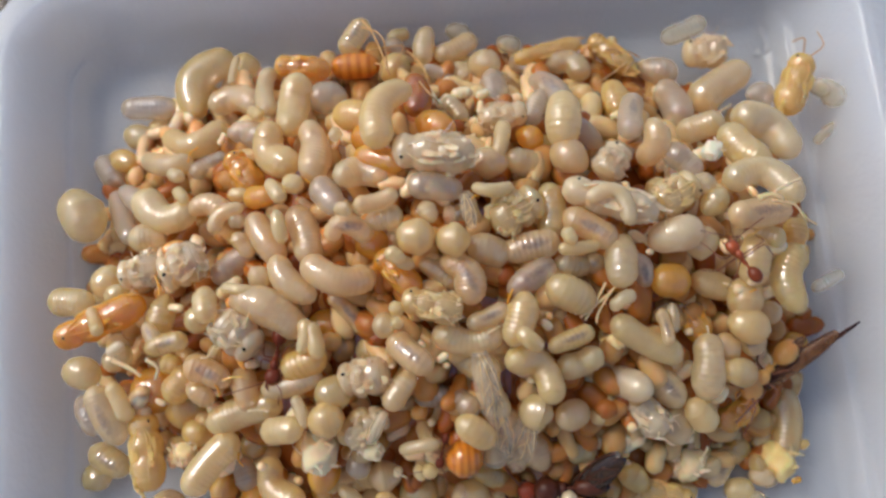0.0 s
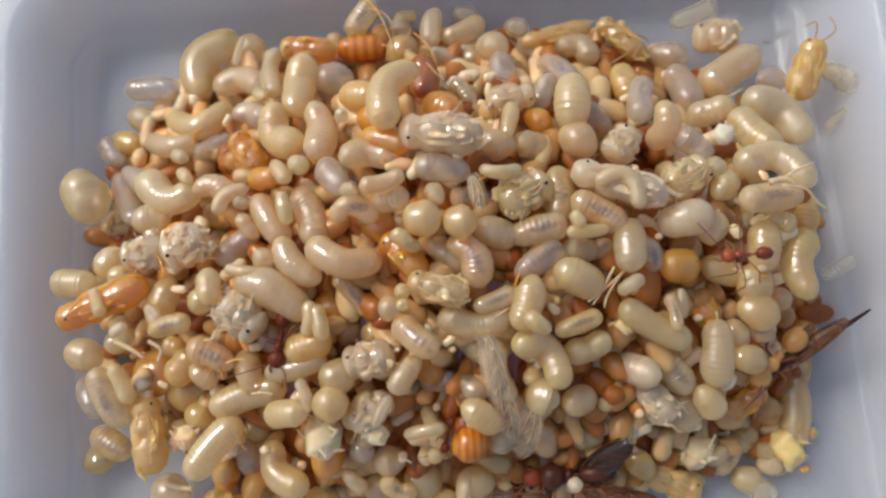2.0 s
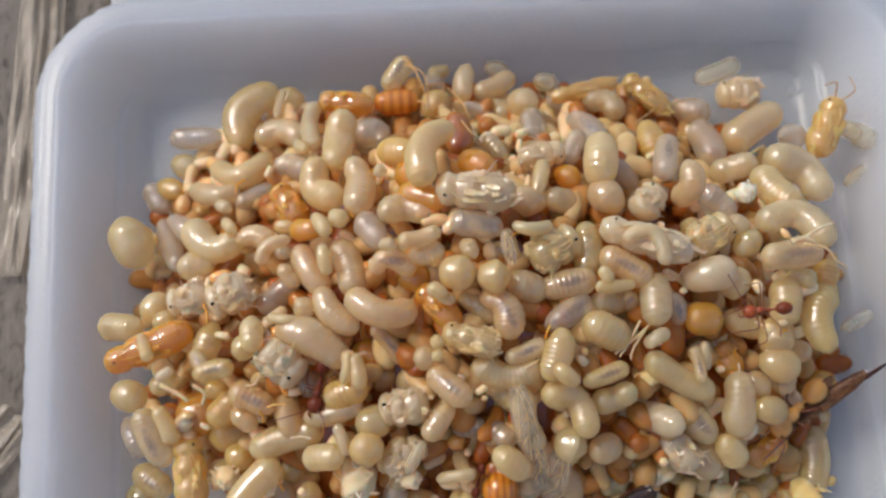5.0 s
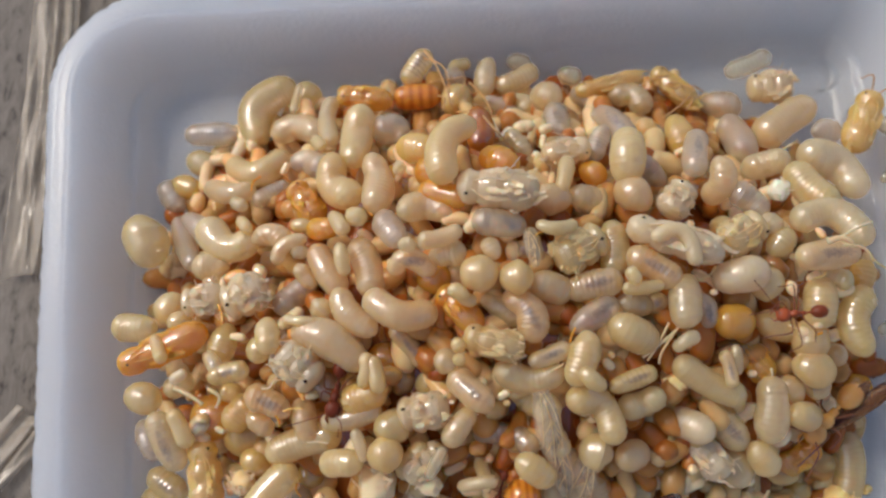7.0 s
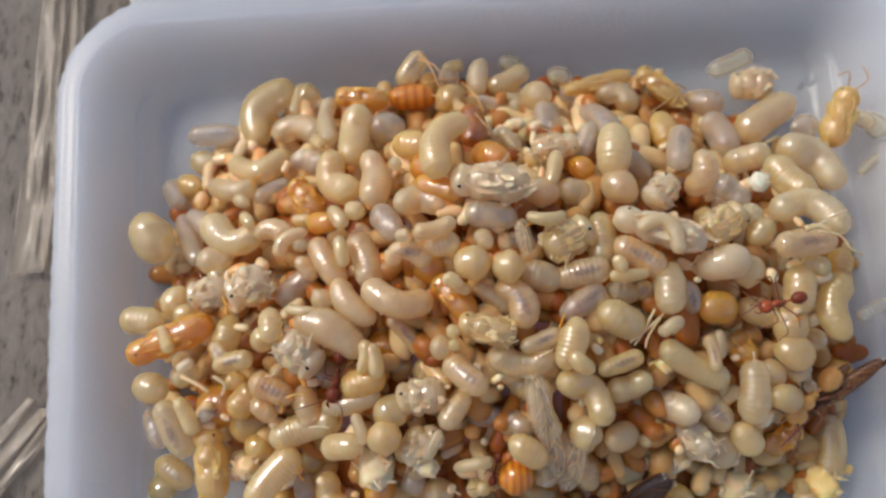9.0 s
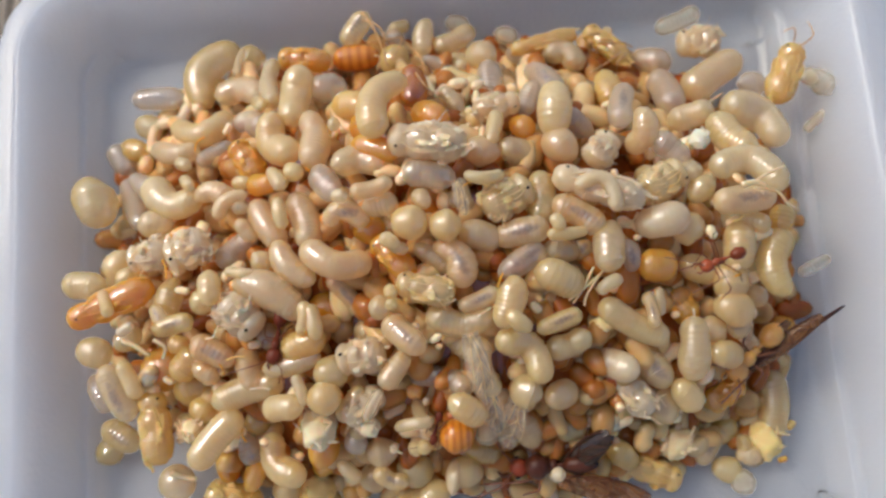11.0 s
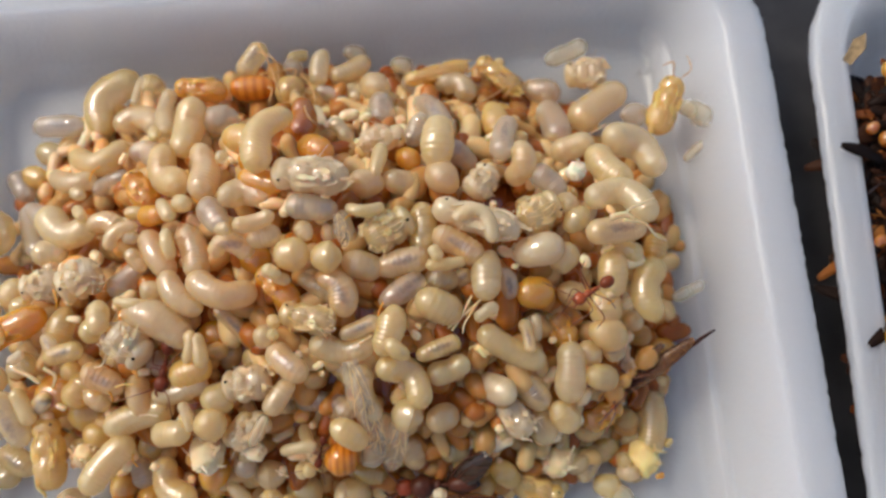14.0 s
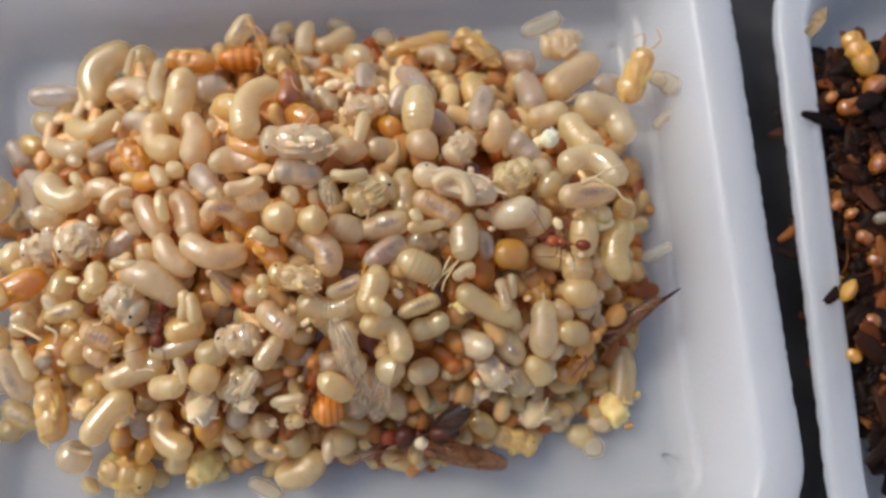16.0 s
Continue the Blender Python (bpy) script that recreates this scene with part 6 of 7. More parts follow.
grain(-53.7, 76.8, 8.4, -52.6, 74.9, 9, -51.6, 73.1, 9.5, 1.7)
grain(4.9, 65.9, 24.6, 5.7, 65.2, 24.6, 6.4, 64.6, 24.7, 1.6)
grain(-40, 19.8, 24.4, -41.1, 19.4, 24.2, -42.1, 19.1, 23.9, 1.4)
grain(29.4, 33.8, 26.9, 30.2, 33.8, 26.8, 31, 33.8, 26.6, 1.6)
grain(7.8, 58, 29.9, 8, 59.3, 29.6, 8.2, 60.5, 29.4, 1.3)
grain(-34.2, 30.2, 30.6, -34.6, 31.1, 30.6, -35, 32, 30.6, 1.6)
grain(-42.6, 21.9, 25.4, -42.4, 21.2, 25.2, -42.2, 20.6, 25, 1.3)
grain(-41.9, 16.1, 21.8, -41.8, 17, 22.2, -41.6, 17.9, 22.6, 1.1)
grain(53.6, 67.4, 13.5, 53.9, 66.5, 14, 54.2, 65.7, 14.5, 1.7)
grain(-45.7, 38.9, 25, -45.5, 39.6, 24.9, -45.3, 40.4, 24.9, 1.5)
grain(-18, 60.3, 29, -18.4, 59.2, 29.1, -18.8, 58.2, 29.2, 1.1)
grain(-36.1, 4.9, 15.5, -37.3, 4.4, 15.2, -38.6, 3.9, 14.9, 1.3)
grain(5.8, 62.4, 25.8, 5.2, 61.6, 26.1, 4.7, 60.8, 26.3, 1.2)
grain(52.3, 49, 32.2, 51.6, 49.8, 32.2, 50.9, 50.7, 32.2, 1.2)
grain(-37.6, 48.3, 23.6, -38.9, 48, 23.6, -40.3, 47.6, 23.6, 1.4)
grain(30.1, 7.3, 16.3, 31.1, 7.6, 16.3, 32.2, 7.8, 16.4, 1.6)
grain(33.7, 39.8, 30.4, 34.4, 39.9, 30.2, 35.1, 40, 30.1, 1.1)
grain(23.7, 48.7, 28.6, 24.6, 46.7, 28.6, 24.8, 44.7, 28.6, 2.9)
grain(31.6, 15.5, 16.1, 32.5, 17.3, 16.3, 33, 19.2, 16.5, 2.9)
grain(0.6, 46.6, 34.5, 1.3, 45.1, 34.2, 0.9, 43.5, 33.9, 2.4)
grain(-22.9, 4.4, 15.8, -22.7, 6.8, 17.4, -22.7, 9.2, 18.2, 2.5)
grain(-52.3, 64.8, 14.2, -49.8, 62.4, 15.3, -47.3, 60.8, 15.8, 3)
grain(-56.2, 54.8, 10.8, -59.4, 55.3, 7.7, -62, 55.4, 6.7, 2.9)
grain(-58.4, 69.2, 8.3, -55.8, 69.2, 9.1, -53.6, 70, 9.7, 2.4)
grain(-53.2, 15, 19.3, -51.8, 16.7, 20, -50.1, 18.3, 20.7, 3)
grain(50.5, 59, 23, 51.9, 58.3, 23.2, 53, 57.2, 23.4, 3.1)
grain(54.2, 31.1, 17.7, 52, 30.2, 17.8, 49.6, 30.4, 17.9, 2.3)
grain(56.5, 24.3, 15.4, 55.9, 26.1, 16.4, 56.4, 28.1, 16.9, 2.7)
grain(38.7, 9.7, 15.6, 41.1, 10.5, 15.5, 43.7, 10.3, 14.6, 2.4)
grain(33.8, 15.8, 19.6, 35.3, 16.3, 19.7, 36.7, 16.7, 19.7, 2.2)
grain(20, 29.3, 28.2, 18.5, 30.9, 28.5, 17.2, 32.6, 28.7, 2.5)
grain(10.7, 56.8, 26.3, 12.5, 55.9, 26.4, 14.1, 54.5, 26.8, 3)
grain(-19.6, 33.5, 23, -21.4, 32.1, 22.6, -23.7, 31.7, 22.5, 2.4)
grain(5.3, 71.7, 21.8, 3.4, 72, 21.5, 1.8, 70.7, 22, 2.7)
grain(-55.3, 25.6, 18.3, -56.3, 24.4, 18, -56.8, 22.8, 17.9, 2.5)
grain(-19, 15.9, 24.2, -17.6, 16.9, 24.2, -16.4, 18, 24.3, 2.5)
grain(-51.2, 63, 14.2, -53.7, 63, 13.5, -55.8, 62.4, 12.6, 3.1)
grain(7.4, 43, 32.1, 6.3, 44, 32.3, 4.9, 44.6, 32.6, 2.4)
grain(-46.5, 20.1, 19.1, -47.2, 17.8, 18.2, -47.9, 15.6, 17.3, 2.2)
grain(-14.9, 59.9, 29.6, -17.4, 62.5, 27.4, -19, 66.2, 25.2, 2.9)
grain(-5.9, 57.9, 32.5, -5.8, 54.8, 33.1, -6.5, 51.9, 33.3, 2.6)
grain(54.5, 33.8, 23.3, 56.3, 34.7, 23.4, 58.4, 35.5, 23, 2.2)
grain(-37.2, 13.6, 20.2, -38.3, 14.6, 20.4, -39.9, 14.7, 20.2, 3.1)
grain(-31.3, 14.7, 19.3, -32.8, 15, 19.1, -34.3, 15, 18.9, 3)
grain(29.3, 35.5, 26.7, 31.8, 36.5, 26.4, 34.2, 37.6, 26.1, 2.7)
grain(-53.4, 15.5, 19.5, -51.6, 16.5, 20, -50.5, 18.3, 20.7, 2.9)
grain(30.6, 8.1, 17, 31.5, 9.5, 17.5, 31.2, 11.1, 17.9, 2.5)
grain(-39.1, 66.9, 17.7, -36.8, 66.2, 18.4, -34.6, 66.4, 19.1, 2.9)
grain(-49.6, 43.2, 23.7, -48.3, 45.6, 23.6, -46, 47, 23.5, 2.4)
grain(11.3, 64.1, 24.1, 12.7, 65.8, 24, 14.6, 66.2, 24, 3.1)
grain(-51.4, 73.1, 10.1, -52, 70, 10.9, -53.2, 67.6, 11.3, 2.6)
grain(-24.6, 70.8, 20.6, -25.1, 68.3, 21.4, -25.5, 65.8, 22.3, 3.2)
grain(-13.7, 54.8, 31.7, -11.3, 54, 32.6, -9.3, 52.7, 33, 2)
grain(-30, 54.5, 22.1, -30.3, 51.6, 22, -29.4, 48.9, 22.1, 2.8)
grain(-23.1, 38.2, 27.4, -21, 39.1, 28, -18.9, 40, 28.8, 2.5)
grain(-34.5, 6.3, 16.3, -36, 5.8, 15.9, -37.6, 5.3, 15.5, 2.8)
grain(-23, 34.9, 22.7, -21.3, 32.8, 22.6, -19.6, 30.9, 22.6, 2.5)
grain(-17.3, 66.8, 25, -17.5, 63, 27, -17.1, 59.4, 28.4, 2.4)
grain(-59.8, 58.1, 9.7, -59.3, 59.9, 9.7, -59.4, 62, 9.4, 3.1)
grain(13.6, 33.7, 26.6, 12, 31.5, 26.7, 10.4, 29.4, 26.9, 2.1)
grain(14, 66.5, 20.1, 11.8, 68.1, 19.9, 10.1, 70.3, 19.5, 2.8)
grain(26.3, 73.7, 14.1, 24.4, 73.8, 14.2, 22.6, 71.7, 16.4, 2.8)
grain(-22.8, 44.1, 24.2, -24.8, 44.1, 23.5, -26.5, 43.2, 23, 2.4)
grain(-0.9, 42.2, 33.4, 1.2, 42.9, 33.4, 3.2, 43.9, 33.3, 2.3)
grain(19, 42.5, 25.7, 17, 41.6, 25.9, 15.6, 39.8, 26, 2.3)
grain(0.3, 6.3, 16.5, 2.1, 6, 16.4, 4.1, 6, 16.2, 2.5)
grain(53.9, 61.5, 22.3, 54, 58.9, 25.3, 54.2, 56.8, 25.9, 2.7)
grain(-30.6, 41.4, 24.8, -33.2, 42, 24.6, -35.8, 42, 24.6, 2.6)
grain(-49.4, 77.2, 9.4, -48.9, 73.6, 10.4, -49.4, 70, 11.6, 3.3)
grain(-39.1, 50.7, 22.7, -37.1, 48.6, 23.1, -34.6, 47.4, 23.4, 3.1)
grain(-19.4, 48.4, 30.2, -21.4, 46.6, 29.4, -24.2, 45.8, 28.5, 2.2)
grain(33.8, 10.8, 13.7, 35.8, 9.8, 13.2, 37.5, 8.3, 12.2, 2.5)
grain(7, 26.7, 30.5, 6.5, 24.5, 30.3, 5.1, 22.8, 30, 2.4)
grain(-25.6, 26.3, 25.5, -26.7, 27.5, 25.6, -27.5, 28.9, 25.7, 2.7)
grain(-4.3, 12.8, 23, -3.6, 14.1, 23.1, -2.2, 14.7, 23.2, 3)
grain(-18.7, 15.7, 24.1, -17.7, 13.8, 24, -15.9, 12.6, 23.9, 2.2)
grain(-2.2, 7.1, 21, -4.3, 7.5, 21.2, -6.5, 7.1, 21.2, 2.4)
grain(-2.9, 19.4, 25.9, -1.7, 17.7, 25.3, 0, 16.4, 24.9, 2.3)
grain(-44, 67.5, 11.7, -45.9, 67.4, 11.4, -47.3, 66.2, 11.4, 3)
grain(1.2, 46.6, 35.1, -0.6, 48.3, 35.6, -2.5, 50.1, 36, 2.7)
grain(-34.8, 80.8, 10.2, -37.7, 81.4, 9.3, -40.3, 80.8, 8.5, 3.2)
grain(-25, 49.8, 28, -23, 47.8, 28.4, -21.2, 45.5, 29, 2.5)
grain(16.9, 18.9, 20, 19.4, 19.2, 19.5, 21.8, 19, 18.9, 2.9)
grain(36.2, 29.6, 22.5, 37.9, 31.1, 22.4, 39.9, 31.9, 22.1, 2.6)
grain(12.2, 25.6, 26.3, 10.1, 25.2, 26.5, 8, 25, 26.6, 2.5)
grain(58.2, 23.8, 8.7, 59.1, 22.2, 7.7, 60.3, 20.8, 6.9, 2.7)
grain(-9.3, 9.8, 19.3, -7.5, 11.2, 19.4, -5.4, 12.1, 19.4, 2.3)
grain(-14.1, 31.3, 24.9, -12.6, 30.2, 25, -11.1, 29.3, 25.1, 2.6)
grain(25.4, 9.5, 17.4, 27.5, 9.6, 17.5, 29.6, 9.5, 17.5, 2.5)
grain(-0.7, 40.4, 29.1, -3, 39.4, 28.9, -5.6, 39.6, 28.8, 2.5)
grain(16, 19.3, 26.2, 14.4, 21.2, 27.3, 12.2, 22.3, 28, 2.1)
grain(58.8, 24.2, 13.7, 56.7, 24.1, 14.4, 54.6, 24.7, 15.8, 3.1)
grain(-54.9, 69.3, 5.7, -56.7, 66.7, 5.8, -59.4, 65.1, 5.6, 3.2)
grain(-42.8, 7.7, 11.8, -41, 8.1, 12.2, -39.4, 8.6, 12.5, 2.4)
grain(40.8, 56.9, 23.9, 40.3, 55, 24, 40.8, 53.3, 24.2, 2.5)
grain(29.6, 19.8, 21.1, 28.4, 21, 21.5, 26.6, 21.4, 21.8, 2.8)
grain(-33.6, 27, 26.4, -35.8, 26.2, 26.5, -37.7, 25.1, 26.5, 2.8)
grain(6.7, 19.2, 24.4, 6.5, 21.7, 25.4, 6.4, 24.3, 26, 2.7)
grain(-54.7, 69.4, 10.2, -52.7, 67.8, 11.6, -50.8, 67.3, 12.4, 3)
grain(38.7, 39.7, 21.7, 36.1, 40.9, 22.4, 34.2, 42.8, 23.1, 2.6)
grain(37.4, 55, 27.2, 38.3, 56.8, 27, 39.3, 58.8, 26.7, 2.3)
grain(14.6, 70.8, 22.7, 12.3, 69.5, 23.1, 10.3, 67.4, 23.4, 2.6)
grain(14.1, 15.3, 22.5, 16.4, 16.6, 22.5, 18.1, 18.6, 22.9, 2.8)
grain(46.6, 59, 26.9, 44.7, 58, 27.2, 43.1, 57, 27.3, 2.7)
grain(43.1, 15.1, 17.8, 45.3, 14.2, 17.2, 47.7, 13.3, 15.4, 2.5)
grain(13.5, 39, 29.8, 15, 41.5, 29.7, 17.2, 43.3, 29.5, 2.4)
grain(1.7, 72.9, 18.3, 0.8, 77.8, 14.6, -0.3, 81.6, 13.1, 3.3)
grain(-22.9, 14.9, 23.9, -24.4, 13.5, 23.8, -25.2, 11.6, 23.5, 2.5)
grain(20.4, 28.7, 28, 18.7, 27.8, 28.2, 17, 26.9, 28.3, 2.2)
grain(31.4, 43.8, 27.7, 33.8, 42.6, 27.3, 35.6, 40.6, 26.7, 2.1)
grain(6.7, 29.6, 30.8, 8.9, 29.2, 30.6, 11.1, 28.4, 30.3, 2.8)
grain(-5.7, 56, 33, -6.3, 53.9, 33.3, -6.7, 51.9, 33.4, 2.6)
grain(41.4, 11.7, 13.9, 42.8, 13.6, 14.5, 44.1, 15.4, 14.9, 2.3)
grain(-4.1, 51.9, 36.7, -5, 49.4, 36.8, -6.6, 47.4, 36.6, 2.6)
grain(-36.9, 18.9, 23.6, -39.1, 17.9, 23.1, -41.7, 17.7, 22.8, 2.4)
grain(-7.3, 51.7, 37, -9.2, 50.8, 36.9, -11.2, 50, 36.7, 2.6)
grain(-51.1, 15.8, 18.7, -51.2, 13.6, 17.8, -51.1, 11.4, 16.9, 2.6)
grain(48.2, 19.4, 19, 47.6, 17.6, 18.7, 46.2, 16.3, 18.6, 2.7)
grain(-38.9, 80.6, 13.1, -38.4, 77.4, 14.2, -36.6, 74.6, 15.4, 3.3)
grain(-5.3, 81, 11.9, -4.2, 79, 12.4, -3.8, 76.6, 13.6, 3.5)
grain(30.8, 8.3, 17, 32.6, 9.6, 17.3, 34.7, 10.4, 17.4, 2.5)
grain(-21.7, 42.7, 29.3, -19.9, 42.6, 30, -18.3, 43.2, 30.7, 2.8)
grain(39.3, 19.8, 20.4, 41.2, 21.3, 20.5, 43.5, 22.5, 20.5, 2.7)
grain(26.5, 83, 5.8, 26.2, 85.1, 5.8, 26.3, 87.2, 5.8, 3.5)
grain(41.7, 22.5, 17, 40.8, 20.3, 16.9, 39.5, 18.4, 16.7, 2.5)
grain(11.6, 58.6, 26, 11.5, 56.8, 26.2, 10.6, 55.4, 26.6, 2.4)
grain(-37.1, 16.6, 22.7, -38, 17.8, 23, -39.7, 18.5, 23.1, 2.7)
grain(42.8, 30.1, 17.7, 44.9, 28.9, 17.6, 46.9, 27.8, 17.5, 2.3)
grain(-41.4, 19, 23.2, -43.3, 19.1, 23.1, -45.2, 18.4, 22.7, 2.6)
grain(8.8, 29.9, 30.8, 8, 27.9, 30.8, 7.1, 25.9, 30.7, 2.3)
grain(8.5, 24.7, 30.3, 7, 26.5, 30.6, 5, 27.6, 30.7, 2.7)
grain(7.1, 62.1, 25.5, 7, 59.3, 26, 6.2, 56.3, 27, 2.9)
grain(17.9, 83.1, 11, 17.4, 80.5, 11.8, 16.7, 77.3, 14.1, 3.3)
grain(0.1, 34.6, 31.7, -0.7, 36, 31.8, -1.5, 37.4, 31.8, 2.7)
grain(31.6, 5.8, 9.7, 34, 5.1, 8.9, 36.4, 4.6, 8, 2.7)
grain(-12.1, 26, 23.9, -12.9, 28.1, 24.1, -14.3, 29.9, 24.1, 2.9)
grain(15.9, 78, 15.9, 16, 73.4, 19.6, 16.2, 70, 21, 2.8)
grain(-0.7, 37.7, 32, -0.8, 35.5, 31.8, -0.3, 33.4, 31.7, 2.2)
grain(33, 24.7, 19.1, 33, 26.9, 19.5, 34.1, 28.9, 19.6, 3)
grain(13.3, 19.5, 27.1, 13.6, 22.1, 27.8, 15, 24.4, 28, 2.8)
grain(55.8, 18.8, 7.6, 56.1, 20.7, 8.6, 55.8, 22.6, 9.8, 2.7)
grain(-37.9, 33.1, 26.7, -35.7, 34.4, 26.6, -34.2, 36.4, 26.3, 2.4)
grain(-58, 69.2, 8.3, -58.6, 65.8, 8.8, -58, 62.2, 9.9, 2.7)
grain(10.5, 10.6, 20.2, 9.6, 8.8, 19.8, 8.5, 7.1, 19.5, 2.4)
grain(-46.6, 64.9, 14.9, -46.9, 67.3, 14.4, -46.9, 69.8, 13.8, 3.3)
grain(9.5, 52.6, 28.3, 8.1, 54.6, 28, 6.5, 56, 28, 2.1)
grain(32.3, 36, 26, 31.8, 33.4, 25.8, 30.1, 31.2, 25.9, 2.9)
grain(-26.2, -0.4, 7.8, -26.9, 1.9, 9.5, -26.2, 4.3, 11.5, 2.9)
grain(-3.5, 9.8, 21.4, -1.9, 7.7, 20.9, -0.3, 5.7, 20.3, 3)
grain(-44.3, 42.1, 24.3, -46.5, 42.1, 24.2, -48.4, 40.8, 24.2, 2.4)
grain(-18.3, 17.6, 20.9, -19.6, 16.4, 20.9, -21.3, 15.9, 20.9, 2.2)
grain(-8.5, 56.1, 36.2, -10.7, 55.4, 36, -13, 55.7, 35.2, 2.5)
grain(-41.2, 41.9, 24.4, -42.4, 43, 24.3, -42.9, 44.5, 24.1, 2.5)
grain(-29.2, 38.6, 25.8, -29.8, 36.8, 25.9, -29.2, 34.9, 26, 2.7)
grain(58.4, 42.4, 26.6, 56, 41.3, 27, 53.6, 41.2, 27.2, 2.2)
grain(49.4, 67.5, 11.5, 48.8, 69.9, 10.6, 48.3, 72.2, 10.3, 3.3)
grain(54.4, 26, 17.8, 55.5, 28.1, 18, 57.6, 29.5, 17.7, 2.6)
grain(-1.6, 69, 22.2, -2.6, 72.1, 20, -4, 75.5, 16.9, 2.6)
grain(20.9, 45, 28.9, 19.1, 45.1, 29, 17.3, 45.4, 29, 2.7)
grain(-9.8, 42.8, 29.7, -11.6, 41.5, 29.2, -13.7, 40.9, 28.9, 2.8)
grain(51.6, 74.3, 6.8, 51.8, 76.5, 6.7, 51.7, 78.8, 6.6, 3.3)
grain(25.9, 43, 28.5, 26.8, 41.4, 28.4, 26.4, 39.6, 28.3, 2.2)
grain(-5.7, 49.3, 37, -8.1, 49.6, 37, -10.4, 49, 36.8, 2.2)
grain(-22.5, 71.4, 16.6, -20.5, 72.7, 16.4, -18.1, 72.7, 16.5, 2.4)
grain(34.4, 65.1, 21.8, 33, 63.5, 22.2, 31.3, 62.5, 22.3, 3.2)
grain(15.4, 67.6, 23.6, 12.9, 68, 23.5, 10.3, 68.1, 23.4, 2.9)
grain(40.3, 11.1, 13, 42.6, 11.5, 12.7, 44.6, 12.8, 12.9, 2.8)
wing(5.8, 22.2, 36.6, 8.5, 12.1, 29.2, 4, "pale")
wing(7.9, 16.7, 32.1, 10.8, 7, 24.8, 3.5, "pale")
wing(14.2, 13.2, 27.7, 12, 4.5, 20.7, 4.5, "pale")
wing(3.5, 47.2, 39, 4.9, 41.7, 37.6, 2.3, "pale")
wing(56.2, 19.1, 15, 68.5, 28.2, 20, 3, "brown")
wing(57, 20.1, 15, 62.6, 27.3, 20, 2.2, "brown")
wing(55.5, 18.9, 15, 72.5, 30, 20, 0.9, "dark")
wing(22.4, 0.6, 14.1, 29.6, 7.1, 23, 4.7, "dark")
wing(22.8, 1.7, 15.1, 28.3, 2.7, 17.7, 3.3, "dark")
wing(21.7, -0.5, 15.4, 37.9, -3.9, 14.4, 4.4, "brown")
wing(25.9, -0.3, 16.3, 33.6, -2.7, 15.1, 2.4, "brown")
callow_ant(-8.8, 80.3, 16, -4.5, 67.7, 29.5, 3.7, [[(-15.6, 88.3, 19.3), (-13.4, 84.3, 22.4), (-11.3, 79.5, 23.5), (-9.7, 74.6, 24)], [(-15.4, 86.1, 20.5), (-12.4, 84.4, 21.6), (-10.8, 81.7, 21.9), (-10.2, 75.6, 23.4)], [(-14, 79.9, 23.2), (-10.6, 80.9, 22.2), (-7.5, 82.2, 20.2), (-9.1, 77.2, 21.5)], [(-12.3, 77, 23.7), (-11, 75.4, 26), (-11.3, 72.4, 26.9)], [(-8.8, 73, 25.5), (-5.3, 71.9, 28.9), (-2.8, 75.3, 22.7)], [(-5.7, 76.5, 21.1), (-2.8, 66.7, 35.3), (-0.6, 64.9, 33.5)], [(-6.9, 82.4, 18), (-4.1, 77.7, 22.2), (-2.4, 72.1, 26.9)]])
callow_ant(33.8, 88.8, 9.2, 29, 85.7, 10.3, 2.9, [[(26.8, 84.1, 14.8), (28.3, 84.6, 16.3), (31.9, 86.5, 13.2)], [(31.8, 84.9, 13.5), (33.5, 83.9, 15.6), (34.8, 83.4, 13.7)], [(27.8, 71.8, 27.3), (32.1, 77.4, 19.3), (35.7, 82.1, 14)], [(32.8, 83.9, 13.6), (35.6, 83.4, 15.7), (38.1, 83, 14.1)], [(34.4, 78.4, 15.7), (35.9, 80.4, 16.5), (37.2, 82, 14.2)]])
ant(-26.7, 22.5, 29.9, -99, -6, 6.6, "dark", 1.0)
ant(0.2, 7.8, 25.6, -104, -25, 4.4, "dark", 0.7)
ant(56.7, 21.8, 17.6, -136, 1, 9.1, "orange", 1.3)
ant(20, 1.8, 15.6, -176, -5, 10.8, "queen", 1.15)
pale = flesh("skin of the small brood", (0.94, 0.41, 0.06), (1.0, 0.75, 0.42), sub=1.0, island=True, reach=0.001, clear=0.0)
tint = next(n for n in pale.node_tree.nodes if n.type == "VALTORGB").color_ramp
for at, c in ((0.10, (0.96, 0.55, 0.20)), (0.18, (1.0, 0.63, 0.30)), (0.6, (0.98, 0.72, 0.41))):
    tint.elements.new(at).color = (*c, 1)
tagged(finish("small_brood", LOOSE, pale), "countless small cream larvae wedged between larger ones", "ant brood", kind="stuff")
walker, walker_feelers = ant(48, 37, 37.5, 180, 0, 5.5, "red", 1.0, alive=True)



# ---- the heap beneath ----
def dome(x, y):
    """Height of the heap in mm over a place in mm."""
    u, v = (x - 2) / 72.0, (y - 40) / 51.0
    d = (abs(u) ** 2.6 + abs(v) ** 2.6) ** (1 / 2.6)
    return 4 + 33 * max(0.0, 1 - d ** 2.1)


